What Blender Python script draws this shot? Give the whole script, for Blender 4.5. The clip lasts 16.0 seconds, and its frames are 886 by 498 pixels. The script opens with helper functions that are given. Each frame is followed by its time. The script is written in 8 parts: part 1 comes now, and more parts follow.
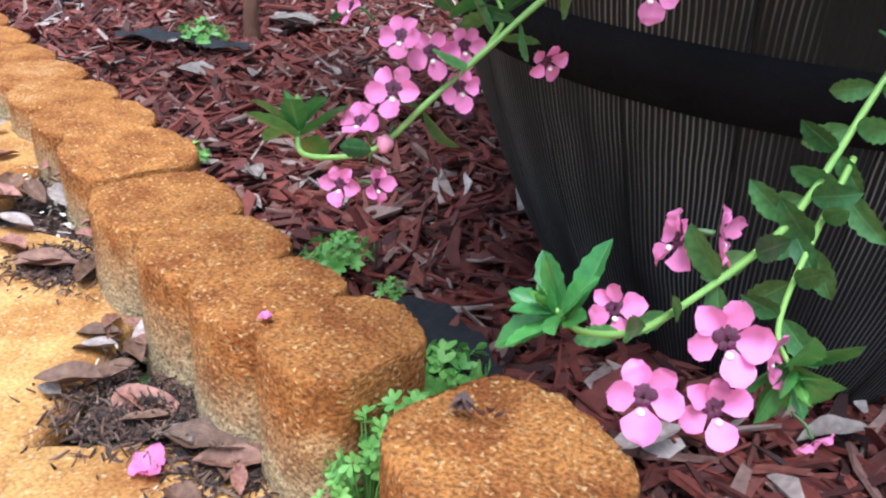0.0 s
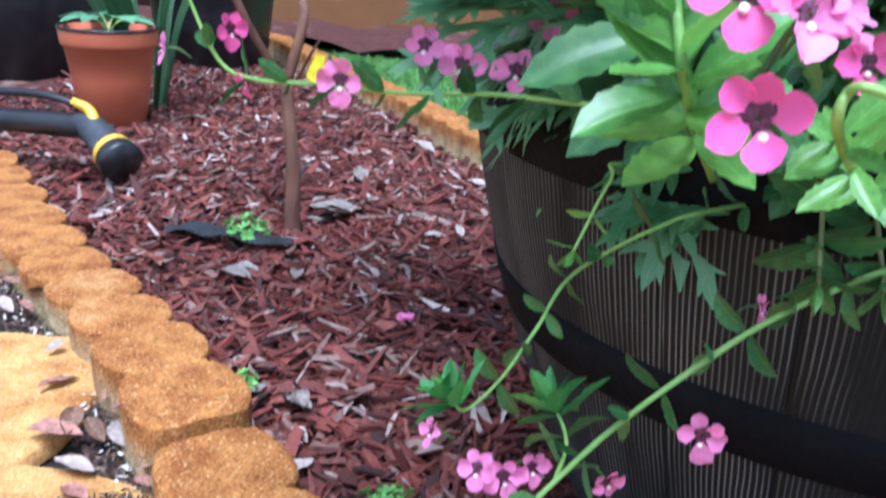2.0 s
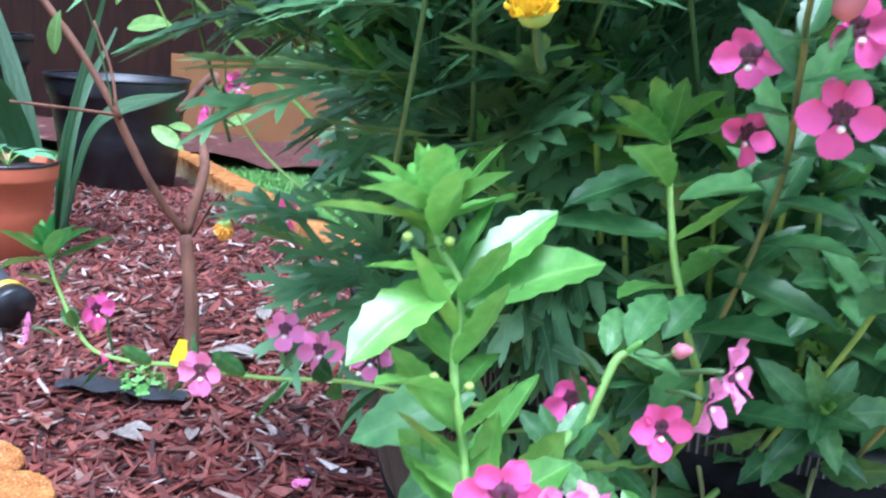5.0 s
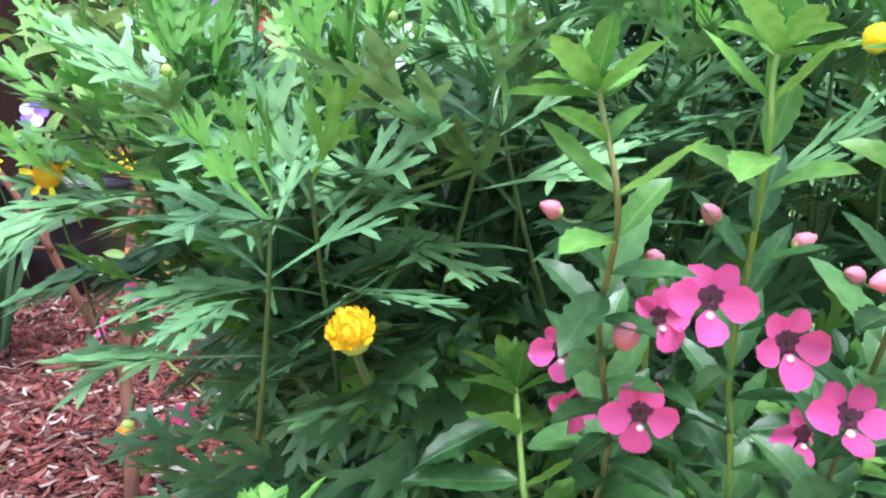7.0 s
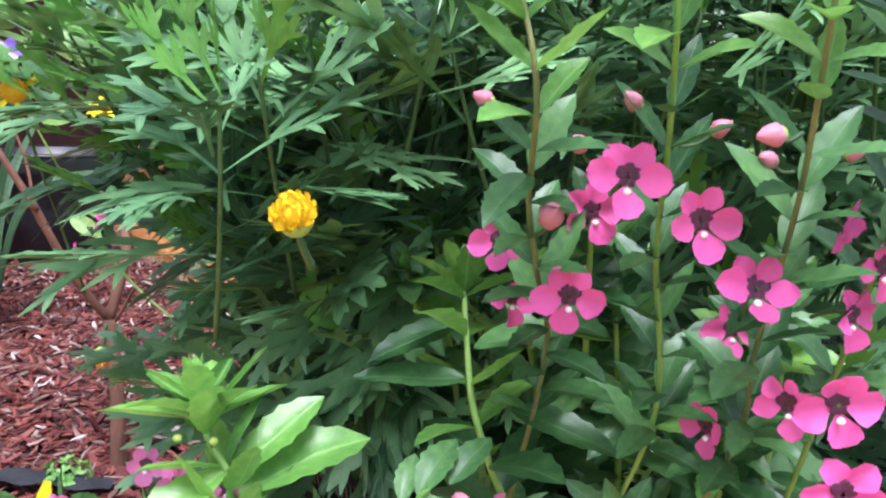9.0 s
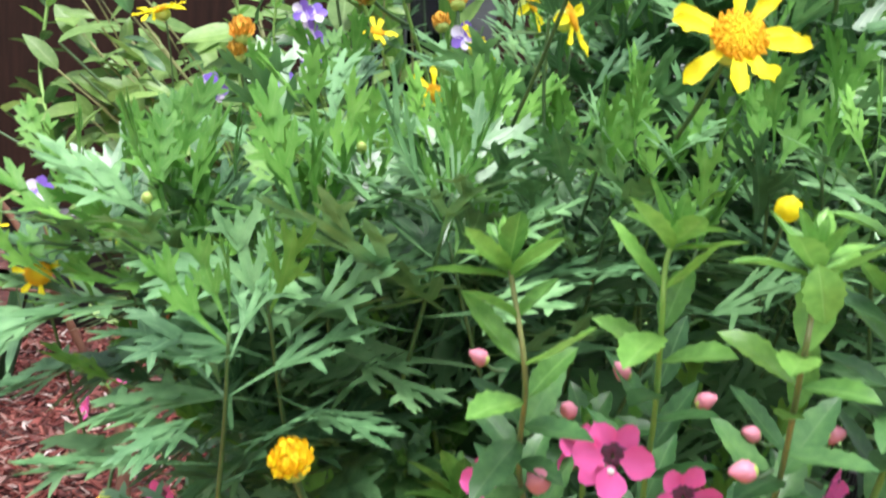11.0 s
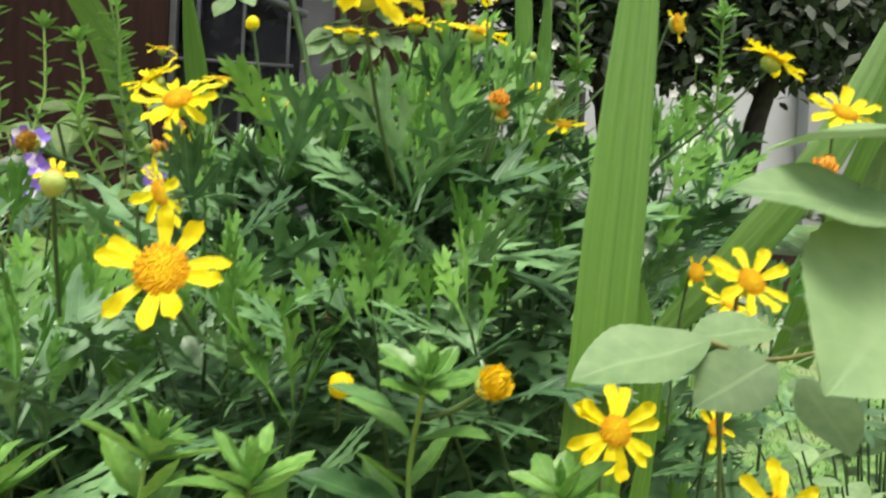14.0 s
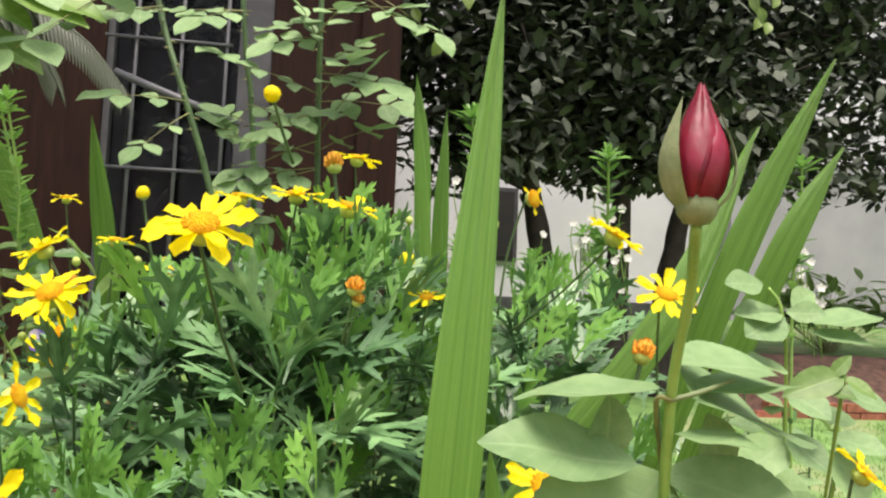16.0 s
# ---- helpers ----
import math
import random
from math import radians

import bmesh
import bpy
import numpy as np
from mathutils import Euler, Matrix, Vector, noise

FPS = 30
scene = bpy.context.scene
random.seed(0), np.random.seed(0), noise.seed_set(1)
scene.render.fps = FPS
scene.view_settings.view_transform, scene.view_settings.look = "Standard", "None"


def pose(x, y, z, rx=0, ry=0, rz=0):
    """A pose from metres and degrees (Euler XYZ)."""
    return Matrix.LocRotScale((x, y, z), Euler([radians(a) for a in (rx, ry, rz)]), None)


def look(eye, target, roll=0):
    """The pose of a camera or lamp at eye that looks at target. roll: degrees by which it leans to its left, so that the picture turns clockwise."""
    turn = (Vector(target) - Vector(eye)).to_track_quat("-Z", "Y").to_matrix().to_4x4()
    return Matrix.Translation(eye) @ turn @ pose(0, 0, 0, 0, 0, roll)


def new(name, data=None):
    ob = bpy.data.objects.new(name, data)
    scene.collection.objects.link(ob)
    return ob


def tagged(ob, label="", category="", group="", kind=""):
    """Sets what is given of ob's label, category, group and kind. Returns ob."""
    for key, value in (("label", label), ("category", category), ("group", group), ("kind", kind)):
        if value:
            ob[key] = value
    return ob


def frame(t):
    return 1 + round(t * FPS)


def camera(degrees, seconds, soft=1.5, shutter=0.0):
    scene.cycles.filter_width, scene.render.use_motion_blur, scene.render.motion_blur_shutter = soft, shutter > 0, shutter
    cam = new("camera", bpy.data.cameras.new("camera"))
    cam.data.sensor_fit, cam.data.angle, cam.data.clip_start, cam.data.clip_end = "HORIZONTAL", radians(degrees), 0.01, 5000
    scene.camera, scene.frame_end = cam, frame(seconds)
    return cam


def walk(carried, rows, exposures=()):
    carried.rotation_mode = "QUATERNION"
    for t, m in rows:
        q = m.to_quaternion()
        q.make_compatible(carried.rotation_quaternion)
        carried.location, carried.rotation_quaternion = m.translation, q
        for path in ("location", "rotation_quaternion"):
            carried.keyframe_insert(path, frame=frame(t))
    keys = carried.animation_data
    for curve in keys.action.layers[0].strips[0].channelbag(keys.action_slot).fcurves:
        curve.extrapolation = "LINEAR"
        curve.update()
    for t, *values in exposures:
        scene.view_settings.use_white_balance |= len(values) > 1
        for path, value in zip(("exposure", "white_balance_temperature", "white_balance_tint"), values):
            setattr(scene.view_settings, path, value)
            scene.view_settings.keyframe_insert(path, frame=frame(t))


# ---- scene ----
cam = camera(54.1, 16.0, 2.2, 0.4)
PATH = [
    (0, (0.0793, 0.0163, 0.4281), (-0.0412, 0.8990, -0.0261), 3.70),
    (0.5, (0.0750, 0.0159, 0.4433), (-0.0404, 0.9026, -0.0045), 4.50),
    (1, (0.0687, 0.0103, 0.4884), (-0.0574, 0.9107, 0.0720), 4.46),
    (1.2, (0.0656, 0.0120, 0.5024), (-0.0669, 0.9192, 0.1031), 4.45),
    (1.5, (0.0567, 0.0210, 0.5297), (-0.0842, 0.9361, 0.1517), 4.12),
    (1.7, (0.0492, 0.0256, 0.5543), (-0.0869, 0.9277, 0.1449), 4.18),
    (2, (0.0454, 0.0237, 0.5661), (-0.1106, 0.9516, 0.2276), 3.48),
    (2.5, (0.0535, 0.0304, 0.5934), (-0.0963, 0.9708, 0.2882), 3.71),
    (2.7, (0.0551, 0.0330, 0.5991), (-0.0852, 0.9783, 0.3045), 4.17),
    (3, (0.0537, 0.0358, 0.6022), (-0.0754, 0.9868, 0.3212), 4.88),
    (3.2, (0.0540, 0.0388, 0.6035), (-0.0667, 0.9923, 0.3275), 5.20),
    (5.5, (0.0851, 0.0313, 0.6882), (0.0303, 1.0062, 0.4722), 3.41),
    (6, (0.1013, 0.0312, 0.7068), (0.0626, 1.0103, 0.5070), 2.71),
    (6.2, (0.0991, 0.0304, 0.7159), (0.0603, 1.0114, 0.5258), 2.77),
    (6.5, (0.0995, 0.0290, 0.7306), (0.0655, 1.0128, 0.5546), 2.75),
    (7, (0.1096, 0.0273, 0.7557), (0.0760, 1.0147, 0.6010), 1.87),
    (7.5, (0.1129, 0.0226, 0.7311), (0.0816, 1.0087, 0.5682), 1.33),
    (8, (0.1267, 0.0123, 0.7209), (0.1018, 0.9966, 0.5459), 1.17),
    (8.2, (0.1271, 0.0140, 0.7178), (0.1042, 0.9976, 0.5390), 1.20),
    (10.5, (0.1410, -0.0103, 0.7768), (0.0935, 0.9772, 0.6265), 4.25),
    (11, (0.1354, 0.0043, 0.7986), (0.0845, 0.9969, 0.6887), 4.40),
    (11.5, (0.1464, 0.0178, 0.8208), (0.1070, 1.0141, 0.7439), 4.13),
    (11.7, (0.1536, 0.0197, 0.8254), (0.1222, 1.0169, 0.7576), 3.96),
    (12, (0.1665, 0.0195, 0.8301), (0.1493, 1.0177, 0.7740), 3.76),
    (12.5, (0.1906, 0.0149, 0.8276), (0.2049, 1.0137, 0.7800), 3.44),
    (13, (0.2185, 0.0113, 0.8339), (0.2653, 1.0092, 0.7890), 2.90),
    (13.5, (0.2350, 0.0063, 0.8323), (0.3110, 1.0026, 0.7923), 3.07),
    (14, (0.2534, -0.0048, 0.8498), (0.3553, 0.9898, 0.8351), 3.00),
    (14.5, (0.2732, -0.0222, 0.8691), (0.3973, 0.9699, 0.8827), 1.93),
    (15, (0.2837, -0.0325, 0.8756), (0.4291, 0.9560, 0.9182), 1.83),
    (15.5, (0.2942, -0.0467, 0.8915), (0.4531, 0.9377, 0.9671), 1.84),
    (16, (0.2938, -0.0539, 0.8995), (0.4582, 0.9276, 0.9977), 2.25),
]
EXPOSURE = [(0, 0.82, 5400, 10), (1.5, 1.08, 5000, 10), (2, 1.0, 4900, 10), (3, 0.78, 4750, 9), (5.5, 1.52, 5000, 14), (6.5, 1.5, 5350, 17), (7, 1.38, 5600, 18), (8, 1.18, 5650, 22), (10.5, 1.17, 6050, 18), (11, 1.05, 6250, 16), (12, 0.82, 6600, 16), (13, 0.62, 6750, 14), (13.5, 0.57, 6850, 14), (14.5, 0.57, 7100, 15), (15.5, 0.62, 7200, 18), (16, 0.73, 7200, 20)]
walk(cam, [(t, look(eye, target, roll)) for t, eye, target, roll in PATH], EXPOSURE)

# ---- light ----
world = bpy.data.worlds.new("sky")
scene.world = world
world.use_nodes = True
wt = world.node_tree
wt.nodes.clear()
sky = wt.nodes.new("ShaderNodeTexSky")
sky.sky_type, sky.sun_disc = "NISHITA", False
sky.sun_elevation, sky.sun_rotation = radians(71), radians(172)
sky.air_density, sky.dust_density = 1.0, 3.0
soft_sky = wt.nodes.new("ShaderNodeHueSaturation")
soft_sky.inputs["Saturation"].default_value = 0.45
back = wt.nodes.new("ShaderNodeBackground")
back.inputs["Strength"].default_value = 0.15
wout = wt.nodes.new("ShaderNodeOutputWorld")
wt.links.new(sky.outputs[0], soft_sky.inputs["Color"])
wt.links.new(soft_sky.outputs[0], back.inputs["Color"])
wt.links.new(back.outputs[0], wout.inputs["Surface"])
sun_data = bpy.data.lights.new("sun", "SUN")
sun_data.energy, sun_data.angle, sun_data.color = 3.0, radians(30), (1.0, 0.98, 0.95)
sun = new("sun", sun_data)
sun.matrix_world = look((0.38, -0.8, 4.2), (0.2, 0.5, 0.4))

# ---- small helpers ----
rng = random.Random(7)
BASE = {}


def thing(name, at, label, category, group="", kind=""):
    ob = new(name)
    ob.empty_display_size = 0.02
    ob.location = at
    BASE[ob] = Vector(at)
    return tagged(ob, label, category, group, kind)


def mesh_of(name, bm, material, smooth=True):
    me = bpy.data.meshes.new(name)
    bm.to_mesh(me)
    bm.free()
    if material:
        me.materials.append(material)
    if smooth:
        me.shade_smooth()
    return me


def piece(name, me, parent, m=None, label=""):
    """One mesh object at the world pose m, under a thing, or under a part of it that sits at the thing's base."""
    ob = new(name, me)
    m = m or Matrix()
    ob.parent = parent
    ob.matrix_basis = Matrix.Translation(-BASE[parent]) @ m if parent in BASE else m
    return tagged(ob, label)


def part(name, bm, material, parent, label="", smooth=True):
    return piece(name, mesh_of(name, bm, material, smooth), parent, None, label)


def aim(at, ahead, up=(0, 0, 1), size=1.0, wide=1.0):
    """A pose whose y runs ahead and whose z is near up."""
    y = Vector(ahead).normalized()
    x = y.cross(Vector(up))
    if x.length < 1e-4:
        x = y.cross(Vector((1, 0, 0.01)))
    x.normalize()
    z = x.cross(y)
    m = Matrix((x * wide, y, z)).transposed().to_4x4()
    return Matrix.Translation(at) @ m @ Matrix.Scale(size, 4)


def spline(points, steps=8):
    p = [Vector(q) for q in points]
    if len(p) == 2:
        return [p[0].lerp(p[1], i / steps) for i in range(steps + 1)]
    p = [p[0] * 2 - p[1]] + p + [p[-1] * 2 - p[-2]]
    out = []
    for a, b, c, d in zip(p, p[1:], p[2:], p[3:]):
        for i in range(steps):
            t = i / steps
            out.append(0.5 * ((2 * b) + (c - a) * t + (2 * a - 5 * b + 4 * c - d) * t * t + (3 * b - a - 3 * c + d) * t * t * t))
    return out + [p[-2]]


def tube(bm, line, r0, r1, sides=7, cap=True, bumpy=0.0):
    rings = []
    side = Vector((1, 0, 0))
    for i, q in enumerate(line):
        way = (line[min(i + 1, len(line) - 1)] - line[max(i - 1, 0)]).normalized()
        side = (side - way * side.dot(way)).normalized() if abs(side.dot(way)) < 0.98 else way.orthogonal().normalized()
        other = way.cross(side)
        r = r0 + (r1 - r0) * i / max(1, len(line) - 1)
        rings.append([])
        for k in range(sides):
            a = 2 * math.pi * k / sides
            rr = r * (1 + bumpy * noise.noise(q * 60 + Vector((k, 0, 0))))
            rings[-1].append(bm.verts.new(q + (side * math.cos(a) + other * math.sin(a)) * rr))
    for a, b in zip(rings, rings[1:]):
        for k in range(sides):
            bm.faces.new((a[k], a[(k + 1) % sides], b[(k + 1) % sides], b[k]))
    if cap:
        bm.faces.new(rings[0][::-1])
        bm.faces.new(rings[-1])
    return bm


def lathe(bm, rows, sides=32, close=True):
    """rows of radius and height, turned round z."""
    rings = [[bm.verts.new((r * math.cos(2 * math.pi * k / sides), r * math.sin(2 * math.pi * k / sides), z)) for k in range(sides)] for r, z in rows]
    for a, b in zip(rings, rings[1:]):
        for k in range(sides):
            bm.faces.new((a[k], a[(k + 1) % sides], b[(k + 1) % sides], b[k]))
    if close:
        bm.faces.new(rings[0][::-1])
        bm.faces.new(rings[-1])
    return bm


def box(bm, x0, y0, z0, x1, y1, z1, bevel=0.0):
    v = [bm.verts.new((x, y, z)) for z in (z0, z1) for x, y in ((x0, y0), (x1, y0), (x1, y1), (x0, y1))]
    fs = [bm.faces.new([v[i] for i in f]) for f in ((3, 2, 1, 0), (4, 5, 6, 7), (0, 1, 5, 4), (1, 2, 6, 5), (2, 3, 7, 6), (3, 0, 4, 7))]
    if bevel:
        bmesh.ops.bevel(bm, geom=list({e for f in fs for e in f.edges}), offset=bevel, segments=2, profile=0.6, affect="EDGES")
    return bm


# ---- materials ----
def material(name, dark, light, scale=30.0, rough=0.6, bump=0.0, bump_scale=200.0, vary=0.0, through_light=0.0, metal=0.0,
             stretch=(1, 1, 1), gloss=0.5, third=None, third_scale=6.0, third_low=0.5, third_high=0.62, uv=False, sheen=0.0):
    mt = bpy.data.materials.new(name)
    mt.use_nodes = True
    nt = mt.node_tree
    nt.nodes.clear()
    N, L = nt.nodes.new, nt.links.new
    co = N("ShaderNodeTexCoord")
    mp = N("ShaderNodeMapping")
    mp.inputs["Scale"].default_value = stretch
    L(co.outputs["UV" if uv else "Object"], mp.inputs["Vector"])
    no = N("ShaderNodeTexNoise")
    no.inputs["Scale"].default_value, no.inputs["Detail"].default_value = scale, 5
    L(mp.outputs[0], no.inputs["Vector"])
    ramp = N("ShaderNodeValToRGB")
    ramp.color_ramp.elements[0].position, ramp.color_ramp.elements[1].position = 0.32, 0.68
    ramp.color_ramp.elements[0].color, ramp.color_ramp.elements[1].color = (*dark, 1), (*light, 1)
    L(no.outputs[0], ramp.inputs[0])
    colour = ramp.outputs[0]
    if third:
        n2 = N("ShaderNodeTexNoise")
        n2.inputs["Scale"].default_value, n2.inputs["Detail"].default_value = third_scale, 6
        L(mp.outputs[0], n2.inputs["Vector"])
        mr = N("ShaderNodeMapRange")
        mr.inputs[1].default_value, mr.inputs[2].default_value = third_low, third_high
        L(n2.outputs[0], mr.inputs[0])
        mx = N("ShaderNodeMix")
        mx.data_type = "RGBA"
        L(mr.outputs[0], mx.inputs[0])
        L(colour, mx.inputs[6])
        mx.inputs[7].default_value = (*third, 1)
        colour = mx.outputs[2]
    if vary:
        info = N("ShaderNodeObjectInfo")
        hs = N("ShaderNodeHueSaturation")
        m1, m2 = N("ShaderNodeMapRange"), N("ShaderNodeMapRange")
        m1.inputs[3].default_value, m1.inputs[4].default_value = 1 - vary, 1 + vary
        m2.inputs[3].default_value, m2.inputs[4].default_value = 0.5 + 0.03 * vary, 0.5 - 0.03 * vary
        L(info.outputs["Random"], m1.inputs[0])
        L(info.outputs["Random"], m2.inputs[0])
        L(m1.outputs[0], hs.inputs["Value"])
        L(m2.outputs[0], hs.inputs["Hue"])
        L(colour, hs.inputs["Color"])
        colour = hs.outputs[0]
    bsdf = N("ShaderNodeBsdfPrincipled")
    bsdf.inputs["Roughness"].default_value, bsdf.inputs["Metallic"].default_value = rough, metal
    bsdf.inputs["Specular IOR Level"].default_value = gloss
    if sheen:
        bsdf.inputs["Sheen Weight"].default_value = sheen
    L(colour, bsdf.inputs["Base Color"])
    if bump:
        bn = N("ShaderNodeTexNoise")
        bn.inputs["Scale"].default_value, bn.inputs["Detail"].default_value = bump_scale, 4
        L(mp.outputs[0], bn.inputs["Vector"])
        bp = N("ShaderNodeBump")
        bp.inputs["Strength"].default_value, bp.inputs["Distance"].default_value = bump, 0.004
        L(bn.outputs[0], bp.inputs["Height"])
        L(bp.outputs[0], bsdf.inputs["Normal"])
    out = N("ShaderNodeOutputMaterial")
    last = bsdf.outputs[0]
    if through_light:
        tl, ms = N("ShaderNodeBsdfTranslucent"), N("ShaderNodeMixShader")
        L(colour, tl.inputs["Color"])
        ms.inputs[0].default_value = through_light
        L(last, ms.inputs[1])
        L(tl.outputs[0], ms.inputs[2])
        last = ms.outputs[0]
    L(last, out.inputs["Surface"])
    return mt


def leaf_material(name, dark, light, vein, veins=9.0, vary=0.25, rough=0.38, gloss=0.5, tl=0.25, side_vein=0.14):
    """A leaf: u across from -1 to 1, v along; a pale midrib and side veins that lean towards the tip."""
    mt = material(name, dark, light, 6.0, rough, 0.0, vary=vary, through_light=tl, gloss=gloss)
    nt = mt.node_tree
    N, L = nt.nodes.new, nt.links.new
    bsdf = next(n for n in nt.nodes if n.type == "BSDF_PRINCIPLED")
    trans = next(n for n in nt.nodes if n.type == "BSDF_TRANSLUCENT")
    source = bsdf.inputs["Base Color"].links[0].from_socket
    uv = N("ShaderNodeUVMap")
    sep = N("ShaderNodeSeparateXYZ")
    L(uv.outputs[0], sep.inputs[0])
    ab = N("ShaderNodeMath")
    ab.operation = "ABSOLUTE"
    L(sep.outputs[0], ab.inputs[0])
    lean = N("ShaderNodeMath")
    lean.operation = "MULTIPLY_ADD"
    L(ab.outputs[0], lean.inputs[0])
    lean.inputs[1].default_value = -0.16
    L(sep.outputs[1], lean.inputs[2])
    sn = N("ShaderNodeMath")
    sn.operation = "MULTIPLY"
    L(lean.outputs[0], sn.inputs[0])
    sn.inputs[1].default_value = veins * 2 * math.pi
    sn2 = N("ShaderNodeMath")
    sn2.operation = "SINE"
    L(sn.outputs[0], sn2.inputs[0])
    side = N("ShaderNodeMapRange")
    side.inputs[1].default_value, side.inputs[2].default_value = 0.9, 1.0
    side.inputs[3].default_value, side.inputs[4].default_value = 0.0, side_vein
    L(sn2.outputs[0], side.inputs[0])
    mid = N("ShaderNodeMapRange")
    mid.inputs[1].default_value, mid.inputs[2].default_value = 0.03, 0.10
    mid.inputs[3].default_value, mid.inputs[4].default_value = 0.55, 0.0
    L(ab.outputs[0], mid.inputs[0])
    big = N("ShaderNodeMath")
    big.operation = "MAXIMUM"
    L(side.outputs[0], big.inputs[0])
    L(mid.outputs[0], big.inputs[1])
    mx = N("ShaderNodeMix")
    mx.data_type = "RGBA"
    L(big.outputs[0], mx.inputs[0])
    L(source, mx.inputs[6])
    mx.inputs[7].default_value = (*vein, 1)
    L(mx.outputs[2], bsdf.inputs["Base Color"])
    L(mx.outputs[2], trans.inputs["Color"])
    bp = N("ShaderNodeBump")
    bp.inputs["Strength"].default_value, bp.inputs["Distance"].default_value = 0.35, 0.0006
    bp.invert = True
    L(big.outputs[0], bp.inputs["Height"])
    L(bp.outputs[0], bsdf.inputs["Normal"])
    return mt


def grain_material(name, dark, light, grain, size, blotch=14.0, depth=1.0, spread=(0.36, 1.25), bare=None):
    """Rough cast stone: blotched stain, pale grit and pits."""
    mt = bpy.data.materials.new(name)
    mt.use_nodes = True
    nt = mt.node_tree
    N, L = nt.nodes.new, nt.links.new
    bsdf = nt.nodes["Principled BSDF"]
    bsdf.inputs["Roughness"].default_value = 0.9
    bsdf.inputs["Specular IOR Level"].default_value = 0.2
    co = N("ShaderNodeTexCoord")
    big, fine, vor = N("ShaderNodeTexNoise"), N("ShaderNodeTexNoise"), N("ShaderNodeTexVoronoi")
    big.inputs["Scale"].default_value, big.inputs["Detail"].default_value = blotch, 8
    fine.inputs["Scale"].default_value, fine.inputs["Detail"].default_value = size * 0.9, 8
    vor.inputs["Scale"].default_value = size
    for n in (big, fine, vor):
        L(co.outputs["Object"], n.inputs["Vector"])
    ramp = N("ShaderNodeValToRGB")
    ramp.color_ramp.elements[0].position, ramp.color_ramp.elements[1].position = 0.35, 0.65
    ramp.color_ramp.elements[0].color, ramp.color_ramp.elements[1].color = (*dark, 1), (*light, 1)
    L(big.outputs[0], ramp.inputs[0])
    stain = ramp.outputs[0]
    if bare:
        # the stain was brushed on from above and thins out down the sides
        sep, edge, fade, keep = N("ShaderNodeSeparateXYZ"), N("ShaderNodeMath"), N("ShaderNodeMapRange"), N("ShaderNodeMix")
        own = N("ShaderNodeUVMap")
        L(own.outputs[0], sep.inputs[0])
        edge.operation = "MULTIPLY_ADD"
        L(big.outputs[0], edge.inputs[0])
        edge.inputs[1].default_value = -0.09
        L(sep.outputs[1], edge.inputs[2])
        fade.inputs[1].default_value, fade.inputs[2].default_value = 0.004, 0.056
        L(edge.outputs[0], fade.inputs[0])
        keep.data_type = "RGBA"
        L(fade.outputs[0], keep.inputs[0])
        keep.inputs[6].default_value = (*bare, 1)
        L(stain, keep.inputs[7])
        stain = keep.outputs[2]
    pick = N("ShaderNodeSeparateColor")
    L(vor.outputs["Color"], pick.inputs[0])
    gr = N("ShaderNodeMapRange")
    gr.inputs[1].default_value, gr.inputs[2].default_value = 0.86, 1.05
    L(pick.outputs[0], gr.inputs[0])
    mx = N("ShaderNodeMix")
    mx.data_type = "RGBA"
    L(gr.outputs[0], mx.inputs[0])
    L(stain, mx.inputs[6])
    mx.inputs[7].default_value = (*grain, 1)
    dk = N("ShaderNodeMapRange")
    dk.inputs[1].default_value, dk.inputs[2].default_value = 0.36, 0.6
    dk.inputs[3].default_value, dk.inputs[4].default_value = spread
    L(fine.outputs[0], dk.inputs[0])
    mul = N("ShaderNodeMix")
    mul.data_type, mul.blend_type = "RGBA", "MULTIPLY"
    mul.inputs[0].default_value = 1.0
    L(mx.outputs[2], mul.inputs[6])
    L(dk.outputs[0], mul.inputs[7])
    L(mul.outputs[2], bsdf.inputs["Base Color"])
    add = N("ShaderNodeMath")
    add.operation = "MULTIPLY_ADD"
    L(pick.outputs[0], add.inputs[0])
    add.inputs[1].default_value = 0.6
    L(fine.outputs[0], add.inputs[2])
    bp = N("ShaderNodeBump")
    bp.inputs["Strength"].default_value, bp.inputs["Distance"].default_value = depth, 0.0035
    L(add.outputs[0], bp.inputs["Height"])
    L(bp.outputs[0], bsdf.inputs["Normal"])
    return mt


ANG_LEAF = leaf_material("angelonia_leaf", (0.036, 0.115, 0.034), (0.085, 0.205, 0.06), (0.12, 0.24, 0.09), 8, 0.45, 0.36, 0.42, 0.14)
ANG_TIP = leaf_material("angelonia_young_leaf", (0.11, 0.28, 0.052), (0.2, 0.43, 0.088), (0.23, 0.45, 0.12), 8, 0.3, 0.33, 0.55, 0.34)
ANG_MID = leaf_material("angelonia_tip_leaf", (0.045, 0.185, 0.045), (0.085, 0.28, 0.06), (0.14, 0.33, 0.1), 8, 0.25, 0.3, 0.6, 0.25)
DAISY_LEAF = leaf_material("daisy_leaf", (0.06, 0.165, 0.06), (0.155, 0.32, 0.135), (0.21, 0.36, 0.17), 6, 0.55, 0.36, 0.6, 0.12, 0.0)
DAISY_TIP = leaf_material("daisy_young_leaf", (0.105, 0.30, 0.045), (0.2, 0.44, 0.09), (0.25, 0.44, 0.12), 6, 0.3, 0.4, 0.5, 0.32, 0.0)
ROSE_LEAF = leaf_material("rose_leaf", (0.17, 0.30, 0.125), (0.235, 0.375, 0.165), (0.27, 0.41, 0.2), 7, 0.2, 0.55, 0.35, 0.25, 0.22)
